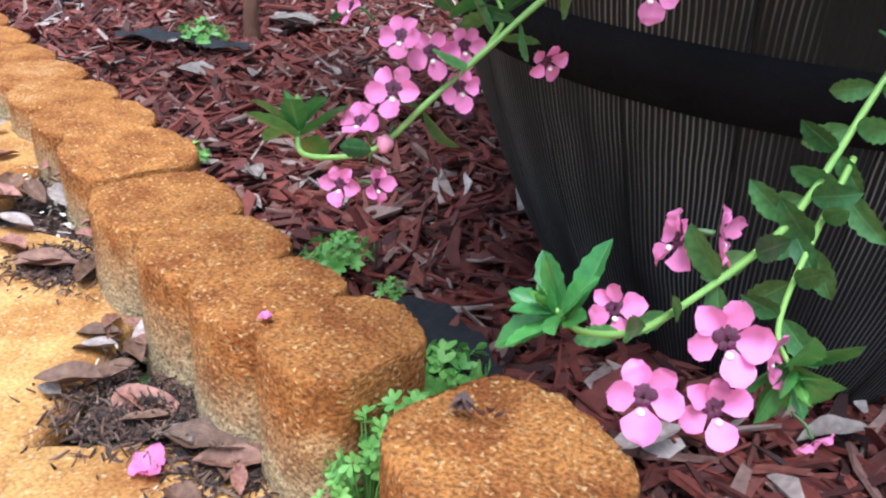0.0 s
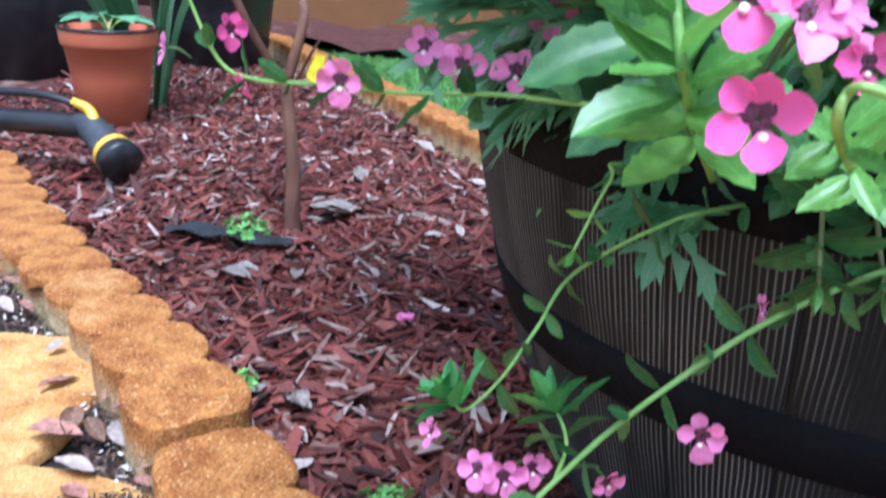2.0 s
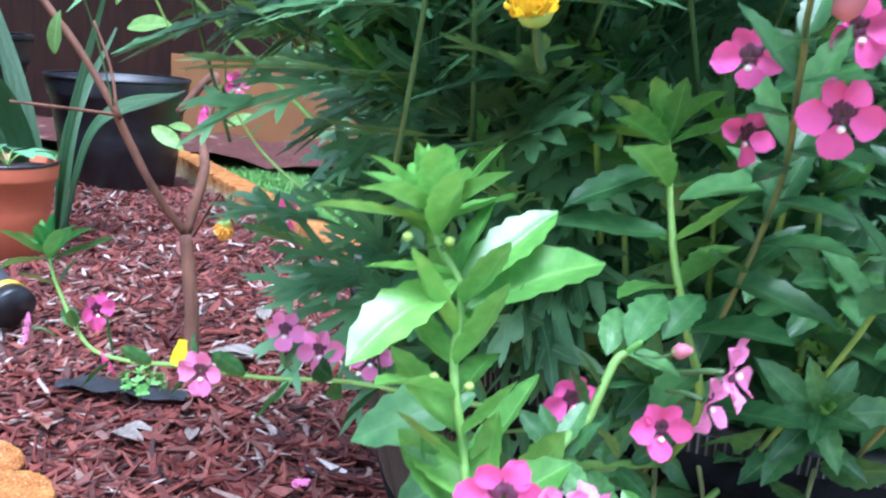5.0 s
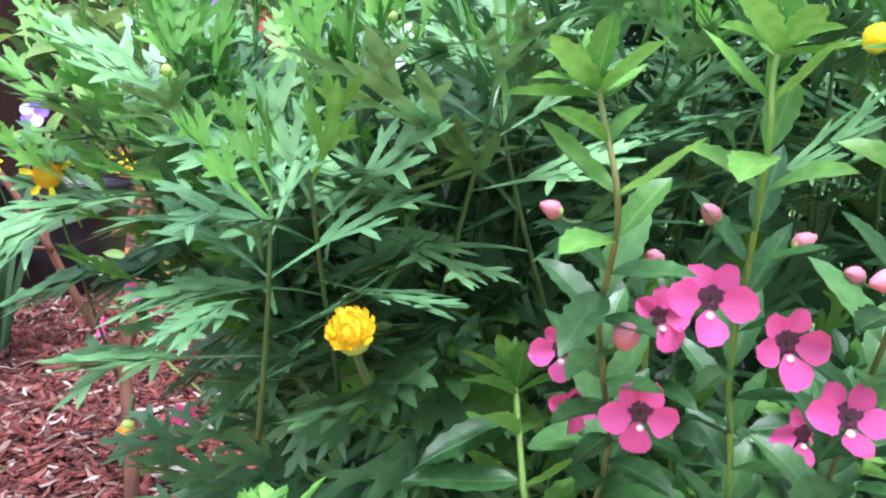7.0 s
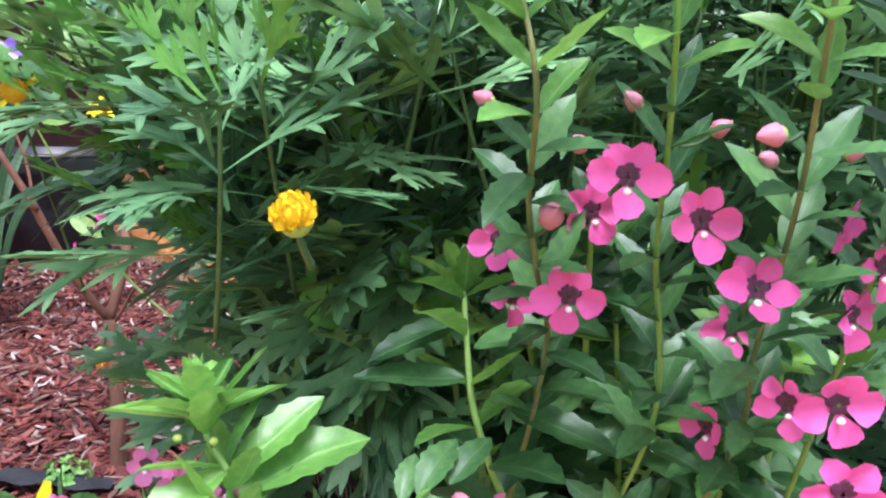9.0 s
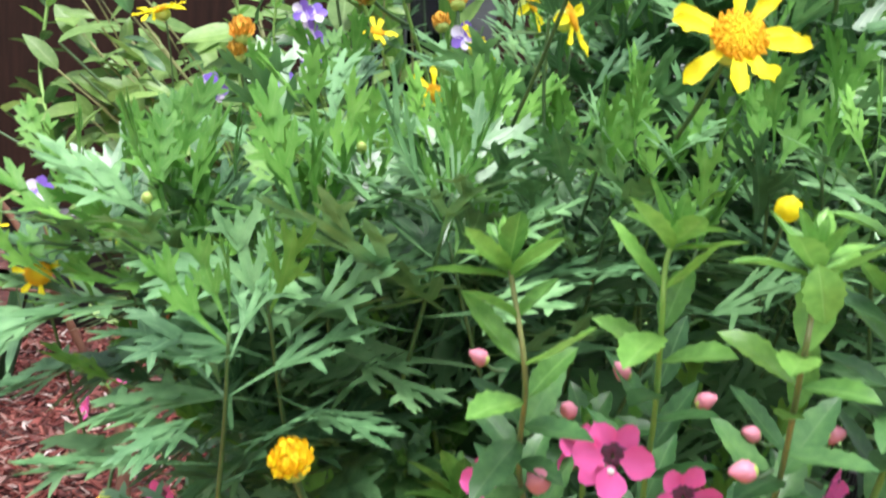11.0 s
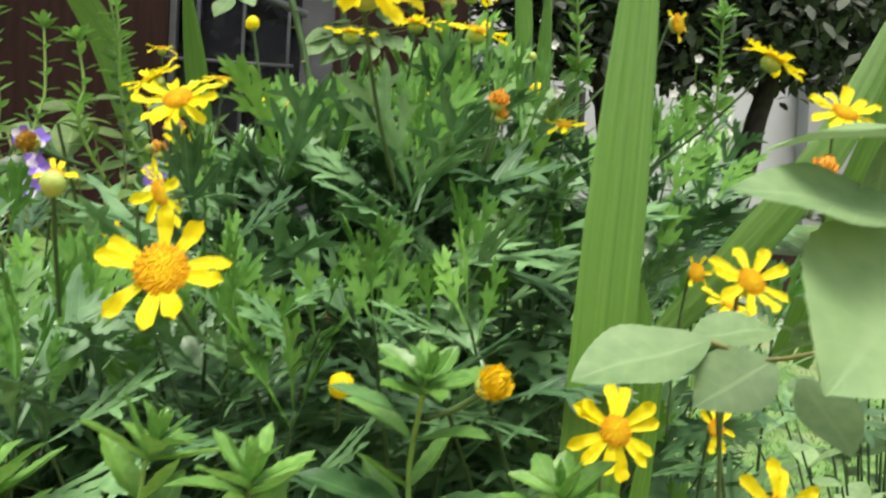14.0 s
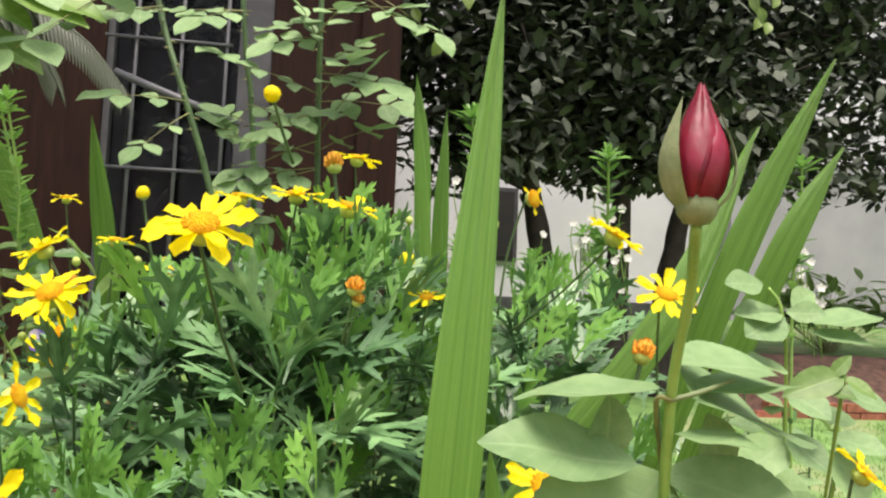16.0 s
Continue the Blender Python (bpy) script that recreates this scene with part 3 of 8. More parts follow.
def ruffle_mesh(name, mat_, count=60, size=0.5, seed=0, core=0.75):
    """A head of small curled petals folded over one another."""
    r = random.Random(seed)
    bm = bmesh.new()
    bmesh.ops.create_uvsphere(bm, u_segments=14, v_segments=9, radius=core)
    for i in range(count):
        z = 1 - 1.75 * (i + 0.5) / count
        a = 2.39996 * i
        q = math.sqrt(max(0, 1 - z * z))
        o = Vector((math.cos(a) * q, math.sin(a) * q, z))
        up = (Vector((0, 0, 1)) - o * o.z)
        up = up.normalized() if up.length > 0.1 else o.orthogonal().normalized()
        m = aim(o * core * 0.8 - up * 0.1, up + o * r.uniform(0.2, 1.0), o, size * r.uniform(0.7, 1.1))
        rows = [[bm.verts.new(m @ Vector((x * w, y, 0.25 * x * x + c))) for x in (-1, 0, 1)] for y, w, c in ((0, 0.16, 0), (0.4, 0.26, 0.04), (0.8, 0.24, 0.0), (1.0, 0.12, -0.12))]
        for ra, rb in zip(rows, rows[1:]):
            for k in range(2):
                bm.faces.new((ra[k], ra[k + 1], rb[k + 1], rb[k]))
    return mesh_of(name, bm, mat_)


ORANGE_YELLOW = material("orange_yellow_petal", (0.88, 0.5, 0.005), (0.96, 0.76, 0.02), 5, 0.5, 0.3, 500, 0.1, 0.2, gloss=0.3)
OBUD_ME = ruffle_mesh("bud", ORANGE_YELLOW, 60, 0.6, 1)
DRY_ME = ruffle_mesh("seed_head", DRY, 50, 0.6, 2, 0.65)
PBUD_ME = ball_mesh("bud", BUD_PINK, 0.95, 1.1, 0.22, 14, 10, 0.3)
GBUD_ME = ball_mesh("bud", BUD_GREEN, 1, 1.1, 0.06, 8, 6)


PALM_ME = leaf_mesh("leaflet", PALM, 0.09, 0, 0.2, 0.4, 0.35, 8, 0.03)


# ---- plants ----
def angelonia_flower(parent, at, face, size=0.028, roll=0.0, pale=False, stalk=None):
    """Two upper petals, two side ones and a lower lip round a dark throat. Its parts are one level below the flower's part."""
    at, f = Vector(at), Vector(face).normalized()
    up = Vector((0, 0, 1))
    x = up.cross(f)
    x = x.normalized() if x.length > 1e-3 else Vector((1, 0, 0))
    up = f.cross(x)
    turn = Matrix.Rotation(radians(roll), 3, f)
    x, up = turn @ x, turn @ up
    bm = bmesh.new()
    start = Vector(stalk) if stalk else at - f * size * 0.7 - up * size * 0.2
    tube(bm, spline([start, at - f * size * 0.35, at - f * size * 0.08], 4), size * 0.03, size * 0.05, 5)
    flower = part("flower", bm, STEM_DARK, parent)
    me = A_PETAL_PALE if pale else A_PETAL
    for ang, ln, wd, off in ((60, 0.35, 1.0, 0.08), (120, 0.35, 1.0, 0.08), (-8, 0.41, 1.06, 0.07), (188, 0.41, 1.06, 0.07), (-90, 0.40, 1.15, 0.12)):
        a = radians(ang + rng.uniform(-8, 8))
        d = (x * math.cos(a) + up * math.sin(a)) + f * rng.uniform(-0.1, 0.38)
        piece("petal", rng.choice(me), flower, aim(at + d.normalized() * size * off - f * size * 0.02, d, f + x * rng.uniform(-0.25, 0.25), size * ln * rng.uniform(0.9, 1.08), wd))
    m = Matrix((x, up, f)).transposed().to_4x4()
    piece("throat", THROAT_ME, flower, Matrix.Translation(at + f * size * 0.01 + up * size * 0.03) @ m @ Matrix.Diagonal((size * 0.155, size * 0.15, size * 0.045, 1)))
    piece("lip", LIP_ME, flower, Matrix.Translation(at + f * size * 0.05 - up * size * 0.17) @ m @ Matrix.Diagonal((size * 0.05, size * 0.045, size * 0.045, 1)))


def angelonia_stem(plant, points, r=0.0022, leaf=0.05, every=0.022, start=0.1, end=0.94, crown=6, crown_size=0.04, young=0.3, spin=0, lift=0.55, brown=False, broad=False):
    line = spline(points, 10)
    bm = bmesh.new()
    tube(bm, line, r, r * 0.6, 8, True, 0.15)
    stem = part("stem", bm, STEM_BROWN if brown else STEM, plant)
    length = sum((b - a).length for a, b in zip(line, line[1:]))
    gone, nxt, k = 0.0, start * length, spin
    for a, b in zip(line, line[1:]):
        gone += (b - a).length
        if gone < nxt or gone > end * length:
            continue
        way = (b - a).normalized()
        t = gone / length
        nxt += every * rng.uniform(0.85, 1.15)
        side = way.orthogonal().normalized()
        side = Matrix.Rotation(radians(90 * k + rng.uniform(-15, 15)), 3, way) @ side
        k += 1
        me = rng.choice(ANG_B if broad else ANG_Y if t > 1 - young else ANG)
        for s in (-1, 1):
            d = side * s + way * lift * rng.uniform(0.6, 1.4) + Vector((0, 0, 0.12))
            sz = leaf * rng.uniform(0.8, 1.15) * (1 - 0.35 * t)
            piece("leaf", me, stem, aim(b + side * s * r * 0.7, d, way + Vector((0, 0, 0.5)), sz))
    way = (line[-1] - line[-3]).normalized()
    crown += 3 if crown > 5 else 0
    for i in range(crown):
        a = radians(137.5 * i + spin * 40)
        side = Matrix.Rotation(a, 3, way) @ way.orthogonal().normalized()
        q = i / max(1, crown)
        d = side * (1.2 - 0.75 * q) + way * (0.4 + 0.55 * q)
        piece("leaf", rng.choice(ANG_BT if broad else ANG if young < 0.16 else ANG_Y), stem, aim(line[-1] - way * crown_size * 0.25 * (1 - q), d, way, crown_size * (1.0 - 0.5 * q) * rng.uniform(0.85, 1.1)))
    for i in range(3):
        side = Matrix.Rotation(radians(120 * i), 3, way) @ way.orthogonal().normalized()
        piece("leaf", TINY, stem, aim(line[-1], side * 0.35 + way, way, crown_size * 0.42))
    return stem


def bud(plant, at, me, size, frm=None, name="bud", label=""):
    at = Vector(at)
    if frm is not None:
        bm = bmesh.new()
        tube(bm, spline([frm, (Vector(frm) + at) / 2 + Vector((0, 0, -0.002)), at], 4), size * 0.10, size * 0.09, 5)
        part("bud_stalk", bm, STEM_DARK, plant)
    up = (at - Vector(frm)).normalized() if frm is not None else Vector((0, 0, 1))
    m = up.to_track_quat("Z", "Y").to_matrix().to_4x4()
    if me is not GBUD_ME:
        piece("calyx", CUP_ME, plant, Matrix.Translation(at - up * size * 0.28) @ m @ Matrix.Scale(size * 0.36, 4))
    return piece(name, me, plant, Matrix.Translation(at) @ m @ Matrix.Scale(size / 2, 4), label)


def daisy(plant, at, face, size=0.045, petals=12, root=None, miss=0.0, disc=0.32, stage="open"):
    """A yellow bush daisy on its stalk: flower > petals, disc, calyx."""
    at, f = Vector(at), Vector(face).normalized()
    root = Vector(root) if root is not None else at - Vector((rng.uniform(-0.02, 0.02), -0.03, 0.11))
    bm = bmesh.new()
    back_ = at - f * size * 0.18
    tube(bm, spline([root, root.lerp(back_, 0.55) - f * size * 0.25, back_ - f * size * 0.12, back_], 6), 0.001, 0.0008, 6)
    stalk = part("flower_stalk", bm, STEM_DARK, plant)
    m = f.to_track_quat("Z", "Y").to_matrix().to_4x4()
    r = size / 2
    piece("calyx", CUP_ME, stalk, Matrix.Translation(at - f * size * 0.1) @ m @ Matrix.Diagonal((r * disc * 0.95, r * disc * 0.95, r * 0.3, 1)))
    piece("disc", DISC_ME if stage == "open" else DRY_ME, stalk, Matrix.Translation(at) @ m @ Matrix.Diagonal((r * disc, r * disc, r * disc, 1)))
    x, y = m.to_3x3() @ Vector((1, 0, 0)), m.to_3x3() @ Vector((0, 1, 0))
    off = rng.uniform(0, 6)
    for k in range(petals):
        if rng.random() < miss:
            continue
        a = off + 2 * math.pi * k / petals + rng.uniform(-0.2, 0.2)
        side = x * math.cos(a) + y * math.sin(a)
        d = side + f * rng.uniform(-0.35, 0.3)
        ln = r * (1 - disc * 0.7) * rng.uniform(0.88, 1.08) * (1 if stage == "open" else 0.5)
        piece("petal", rng.choice(RAY), stalk, aim(at + side * r * disc * 0.75, d, f, ln, 1.0))
    return stalk


def shoot(plant, at, up=(0, 0, 1), size=0.07, count=12, root=None, young=0.24, spread=1.0, joined=None):
    """A leafy tip of the bush daisy: lobed leaves up and round a green stem, from its foot to its top."""
    at, up = Vector(at), Vector(up).normalized()
    root = Vector(root) if root is not None else at - up * 0.06 + Vector((rng.uniform(-0.04, 0.04), rng.uniform(0.04, 0.09), -0.05))
    line = spline([root, root.lerp(at, 0.6) - up * 0.004, at], 6)
    bm = bmesh.new()
    tube(bm, line, 0.0013, 0.0008, 6)
    stem = part("stem", bm, STEM_DARK, plant) if joined is None else None
    if joined is not None:
        joined[0].append(bm)
    count, size = int(count * 0.95), size * 1.36
    for i in range(count):
        q = i / max(1, count - 1)
        a = radians(137.5 * i + rng.uniform(-12, 12))
        side = Matrix.Rotation(a, 3, up) @ up.orthogonal().normalized()
        d = side * (1.25 - 1.0 * q) * spread + up * (0.25 + 0.9 * q * q)
        pos = line[min(len(line) - 1, int(len(line) * (0.3 + 0.7 * q)))]
        young_ = q > 1 - young
        m = aim(pos, d, up * 0.7 + Vector((rng.uniform(-0.5, 0.5), rng.uniform(-0.7, 0.2), 0.6)), size * rng.uniform(0.8, 1.15) * (1.05 - 0.5 * q))
        if joined is None:
            piece("leaf", rng.choice(LOBE_Y if young_ else LOBE), stem, m)
        else:
            joined[1].append((rng.choice(LOBE_Y if young_ else LOBE), m))
    return stem


def join_leaves(plant, joined):
    """The joined inner growth: one mesh of stems, and one of leaves for each leaf colour."""
    bm = bmesh.new()
    for b in joined[0]:
        me = bpy.data.meshes.new("tmp")
        b.to_mesh(me)
        b.free()
        bm.from_mesh(me)
        bpy.data.meshes.remove(me)
    tagged(part("inner_stem", bm, STEM_DARK, plant), kind="stuff")
    for mat_ in (DAISY_LEAF, DAISY_TIP):
        vs, fs, uvs = [], [], []
        for me, m in joined[1]:
            if me.materials[0] != mat_:
                continue
            b = len(vs)
            vs += [m @ v.co for v in me.vertices]
            uv = me.uv_layers[0].data
            for p in me.polygons:
                fs.append([b + k for k in p.vertices])
                uvs += [tuple(uv[k].uv) for k in p.loop_indices]
        out_ = bpy.data.meshes.new("inner_leaf")
        out_.from_pydata(vs, [], fs)
        layer = out_.uv_layers.new(name="UVMap")
        for k, q in enumerate(uvs):
            layer.data[k].uv = q
        out_.materials.append(mat_)
        out_.shade_smooth()
        tagged(piece("inner_leaf", out_, plant), kind="stuff")


def sword_leaf(plant, foot, mid, tip, wide, turn=0.0, name="blade", mat_=None):
    line = spline([foot, mid, tip], 12)
    bm = bmesh.new()
    uvl = bm.loops.layers.uv.new("UVMap")
    view = Matrix.Rotation(radians(turn), 3, "Z") @ Vector((0, -1, 0))
    rows = []
    n = len(line) - 1
    for i, q in enumerate(line):
        t = i / n
        way = (line[min(i + 1, n)] - line[max(i - 1, 0)]).normalized()
        across = way.cross(view).normalized()
        out = across.cross(way)
        w = wide / 2 * min(1, 0.55 + t * 1.6) * (1 if t < 0.55 else max(0.02, 1 - ((t - 0.55) / 0.45) ** 1.6))
        row = []
        for k in range(9):
            u = (k - 4) / 4
            ridge = 0.05 * wide * (1 - abs(u)) + 0.03 * wide * math.cos(u * 15)
            row.append(bm.verts.new(q + across * u * w + out * ridge))
        rows.append(row)
    for i, (a, b) in enumerate(zip(rows, rows[1:])):
        for k in range(8):
            fc = bm.faces.new((a[k], a[k + 1], b[k + 1], b[k]))
            for lp, (kk, ii) in zip(fc.loops, ((k, i), (k + 1, i), (k + 1, i + 1), (k, i + 1))):
                lp[uvl].uv = (kk / 8 * wide * 10, ii / n * 4)
    return part(name, bm, mat_ or BLADE, plant)


def rose_leaf(stem, base, points, size=0.04, count=5, up=(0, -0.3, 1), sizes=None):
    """A compound leaf: leaflets in pairs along a stalk from base to the tip, with one at the end."""
    base, tip = Vector(base), Vector(points)
    way = (tip - base).normalized()
    bm = bmesh.new()
    tube(bm, spline([base, base.lerp(tip, 0.5) + Vector((0, 0, 0.003)), tip], 4), 0.0009, 0.0006, 5)
    stalk = part("leaf_stalk", bm, STEM_BROWN, stem)
    up = Vector(up).normalized()
    side = way.cross(up).normalized()
    piece("leaflet", rng.choice(ROSE), stem, aim(tip, way + Vector((0, 0, rng.uniform(-0.3, 0.1))), up, size * 1.15))
    for k in range((count - 1) // 2):
        q = base.lerp(tip, 0.9 - 0.5 * k)
        for s in (-1, 1):
            piece("leaflet", rng.choice(ROSE), stem, aim(q, side * s + way * 0.35, up + side * s * rng.uniform(-0.2, 0.2), size * rng.uniform(0.85, 1.05) * (1 - 0.12 * k)))
    return stalk


def leaf_to(parent, me, base, tip, up=(0, -0.4, 1), wide=1.0):
    base, tip = Vector(base), Vector(tip)
    return piece("leaflet" if me in ROSE else "leaf", me, parent, aim(base, tip - base, up, (tip - base).length * 1.04, wide))


def stalk_to(parent, points, r=0.001, mat_=None, name="leaf_stalk"):
    bm = bmesh.new()
    tube(bm, spline(points, 5), r, r * 0.8, 6)
    return part(name, bm, mat_ or STEM, parent)


# ---- ground ----
def sheet(name, xs, ys, height, mat_, label, inside=None):
    bm = bmesh.new()
    grid = {}
    for i, x in enumerate(xs):
        for j, y in enumerate(ys):
            if inside is None or inside(x, y):
                grid[i, j] = bm.verts.new((x, y, height(x, y)))
    for i in range(len(xs) - 1):
        for j in range(len(ys) - 1):
            c = [(i, j), (i + 1, j), (i + 1, j + 1), (i, j + 1)]
            if all(q in grid for q in c):
                bm.faces.new([grid[q] for q in c])
    ob = new(name, mesh_of(name, bm, mat_))
    return tagged(ob, label, name.split("_")[-1], kind="structure")


def steps_to(a, b, n, power=1.0):
    return [a + (b - a) * (i / n) ** power for i in range(n + 1)]


# the front edging's lobes: centre x, y, half pitch, top
LOBES = [(-0.033, 0.428, 0.040, 0.155), (-0.090, 0.470, 0.042, 0.151), (-0.152, 0.530, 0.046, 0.145), (-0.230, 0.615, 0.056, 0.132), (-0.335, 0.752, 0.064, 0.115),
         (-0.432, 0.858, 0.064, 0.105), (-0.515, 0.938, 0.060, 0.097), (-0.600, 1.015, 0.060, 0.092), (-0.690, 1.090, 0.062, 0.088), (-0.785, 1.175, 0.064, 0.085),
         (-0.880, 1.265, 0.066, 0.085), (-0.980, 1.360, 0.068, 0.085), (-1.080, 1.460, 0.068, 0.085), (-1.180, 1.560, 0.068, 0.085)]
LOBES_RIGHT = [(0.072, 0.352, 0.055, 0.150), (0.150, 0.272, 0.055, 0.150), (0.235, 0.198, 0.055, 0.150), (0.325, 0.130, 0.055, 0.150), (0.42, 0.07, 0.055, 0.150), (0.52, 0.02, 0.055, 0.150)]


def edge_y(x):
    """The edging's centre line, as y over x."""
    pts = sorted([(q[0], q[1]) for q in LOBES + LOBES_RIGHT])
    return float(np.interp(x, [p[0] for p in pts], [p[1] for p in pts]))


def hump(x, y, a=0.012, s=6.0):
    return a * noise.noise(Vector((x * s, y * s, 0.3)))


def rise(x, y):
    """The garden climbs gently beyond the bed."""
    return 0.19 * min(max(0.0, y - 4.0), 6.5) * min(1.0, max(0.0, (x + 0.4) / 1.4))


# one sheet of lawn to the horizon
far = [-60, -30, -15, -8, -5, -3.5, -2.5, -2, -1.5, -1, -0.5, 0, 0.5, 1, 1.5, 2, 2.5, 3, 4, 5, 6, 7, 8, 9, 10.5, 15, 30, 60]
sheet("ground", far, far, lambda x, y: rise(x, y) + 0.01 * noise.noise(Vector((x, y, 0))), GRASS, "mown green lawn round the flower bed")


def back_edge(x):
    return float(np.interp(x, [-3, -1.4, -0.5, -0.245, 0.2, 0.8, 3.0], [3.9, 3.75, 2.5, 2.13, 1.75, 1.6, 1.6]))


sheet("mulch_bed", steps_to(-2.6, 1.6, 90), steps_to(0.0, 3.8, 80), lambda x, y: 0.035 + hump(x, y, 0.02, 5) + hump(x, y, 0.008, 17), MULCH,
      "flower bed covered in red-dyed bark mulch", lambda x, y: edge_y(x) - 0.06 < y < back_edge(x) + 0.04)
sheet("patio", steps_to(-3.0, 1.6, 40), steps_to(-3.0, 1.9, 40), lambda x, y: 0.032 + hump(x, y, 0.004, 8), SOIL,
      "sandy joint soil under orange stone paving", lambda x, y: y < edge_y(x) + 0.04)


# ---- paving stones ----
def paving():
    th = thing("stone_paving", (-0.5, 0.4, 0.03), "weathered orange flagstones beside the garden edging", "paving", kind="structure")
    stones = [(-0.42, 0.47, 0.20, 0.20, 0.1), (-0.17, 0.22, 0.20, 0.19, 0.4), (-0.60, 0.78, 0.13, 0.15, 0.2), (-0.66, 0.24, 0.2, 0.2, 0.0), (-0.86, 0.62, 0.2, 0.2, 0.3),
              (-0.95, 1.02, 0.17, 0.17, 0.5), (-1.2, 0.8, 0.2, 0.2, 0.2), (-1.25, 1.25, 0.17, 0.15, 0.6), (-0.4, -0.1, 0.22, 0.22, 0.1), (0.1, -0.05, 0.2, 0.2, 0.3), (-0.85, 0.1, 0.2, 0.2, 0.2)]
    stones += [(-2.6 + 0.45 * i + 0.05 * math.sin(7 * i + j), -0.52 - 0.45 * j + 0.05 * math.cos(5 * i), 0.205, 0.205, 0.12 * math.sin(3 * i + 2 * j)) for i in range(9) for j in range(5)]
    for k, (x, y, a, b, spin) in enumerate(stones):
        r = random.Random(k)
        bm = bmesh.new()
        rings = []
        for h, grow in ((0.0, 1.0), (0.016, 1.0), (0.022, 0.96), (0.023, 0.6)):
            ring = []
            for i in range(22):
                an = 2 * math.pi * i / 22
                c, s = math.cos(an), math.sin(an)
                sq = (abs(c) ** 3.2 + abs(s) ** 3.2) ** (-1 / 3.2)
                rr = sq * (1 + 0.09 * noise.noise(Vector((c * 1.7 + k * 9, s * 1.7, 0)))) * grow
                px_, py_ = c * rr * a, s * rr * b
                q = Matrix.Rotation(spin, 2) @ Vector((px_, py_))
                ring.append(bm.verts.new((x + q.x, y + q.y, 0.035 + h + 0.003 * noise.noise(Vector((px_ * 20, py_ * 20, k))))))
            rings.append(ring)
        for ra, rb in zip(rings, rings[1:]):
            for i in range(22):
                bm.faces.new((ra[i], ra[(i + 1) % 22], rb[(i + 1) % 22], rb[i]))
        bm.faces.new(rings[-1])
        part("paving_stone", bm, PAVER, th)


paving()


# ---- edging blocks ----
def edging_block(lobes, low=0.02, fine=1, label="rust-stained scalloped concrete edging block along the bed"):
    """A scalloped block: a run of round columns melted into one, worn at its rim."""
    th = thing("edging_block", (lobes[0][0], lobes[0][1], low), label, "garden edging", "edging blocks round the bed")
    pts = [Vector((q[0], q[1])) for q in lobes]
    first, last = pts[0] - (pts[1] - pts[0]), pts[-1] + (pts[-1] - pts[-2])
    way = [((pts + [last])[i + 1] - ([first] + pts)[i]).normalized() for i in range(len(pts))]
    left, right = [], []
    for i, q in enumerate(lobes):
        hp = q[2]
        a = (pts[i - 1] + pts[i]) / 2 if i else pts[0] - way[0] * hp
        b = (pts[i] + pts[i + 1]) / 2 if i < len(pts) - 1 else pts[i] + way[i] * hp
        ctrl = pts[i] * 2 - (a + b) / 2
        steps = 8 * fine
        for k in range(steps + 1):
            t = (1 - math.cos(math.pi * k / steps)) / 2
            u = t * 2 - 1
            c = a * (1 - t) ** 2 + ctrl * 2 * t * (1 - t) + b * t * t
            d = ((ctrl - a) * (1 - t) + (b - ctrl) * t).normalized()
            if k == steps and i < len(pts) - 1:
                d = (pts[i + 1] - pts[i]).normalized()
            if k == 0 and i:
                d = (pts[i] - pts[i - 1]).normalized()
            nrm = Vector((-d.y, d.x))
            w = 0.025 + 0.029 * max(0.0, 1 - u * u) ** 0.45
            if (i == 0 and k == 0) or (i == len(lobes) - 1 and k == steps):
                w *= 0.72
            w *= 0.45 + 0.55 * hp / 0.05
            tp = q[3] + ((lobes[min(i + 1, len(lobes) - 1)][3] - q[3]) if u > 0 else (q[3] - lobes[max(i - 1, 0)][3])) * u * 0.5
            left.append((c + nrm * w, tp))
            right.append((c - nrm * w, tp))
    outline = left + right[::-1]
    n = len(outline)
    mid = [(a[0] + b[0]) / 2 for a, b in zip(left, right)]
    centre = mid + mid[::-1]
    bm = bmesh.new()
    rings = []
    side = 5 if fine == 1 else 30
    levels = [(0.955 * k / side, 0.0, 0.0013) for k in range(side + 1)] + [(0.985, 0.012, 0.0018), (1.0, 0.06, 0.0018)]
    levels += [(1.0, q, 0.0013) for q in ((0.2, 0.4, 0.6, 0.8, 0.9) if fine == 1 else (0.12, 0.2, 0.28, 0.36, 0.44, 0.52, 0.6, 0.68, 0.76, 0.84, 0.92))]
    for f, pull, wob in levels:
        ring = []
        for (p, top), c in zip(outline, centre):
            z = low + (top - low) * f
            q = p.lerp(c, pull)
            v = Vector((q.x, q.y, z))
            nz = noise.noise(v * 70) * wob + noise.noise(v * 240) * wob * 0.9 + (noise.noise(v * 430) * wob * 0.9 if fine > 1 else 0.0)
            out = (p - c).normalized()
            ring.append(bm.verts.new(v + Vector((out.x * nz, out.y * nz, nz * (1 if pull else 0.2)))))
        rings.append(ring)
    for ra, rb in zip(rings, rings[1:]):
        for i in range(n):
            bm.faces.new((ra[i], ra[(i + 1) % n], rb[(i + 1) % n], rb[i]))
    top = rings[-1]
    h = n // 2
    for i in range(h - 1):
        bm.faces.new((top[i], top[i + 1], top[n - 2 - i], top[n - 1 - i]))
    bmesh.ops.remove_doubles(bm, verts=bm.verts, dist=0.0003)
    bmesh.ops.recalc_face_normals(bm, faces=bm.faces)
    uvl = bm.loops.layers.uv.new("UVMap")
    peak = max(v.co.z for v in bm.verts)
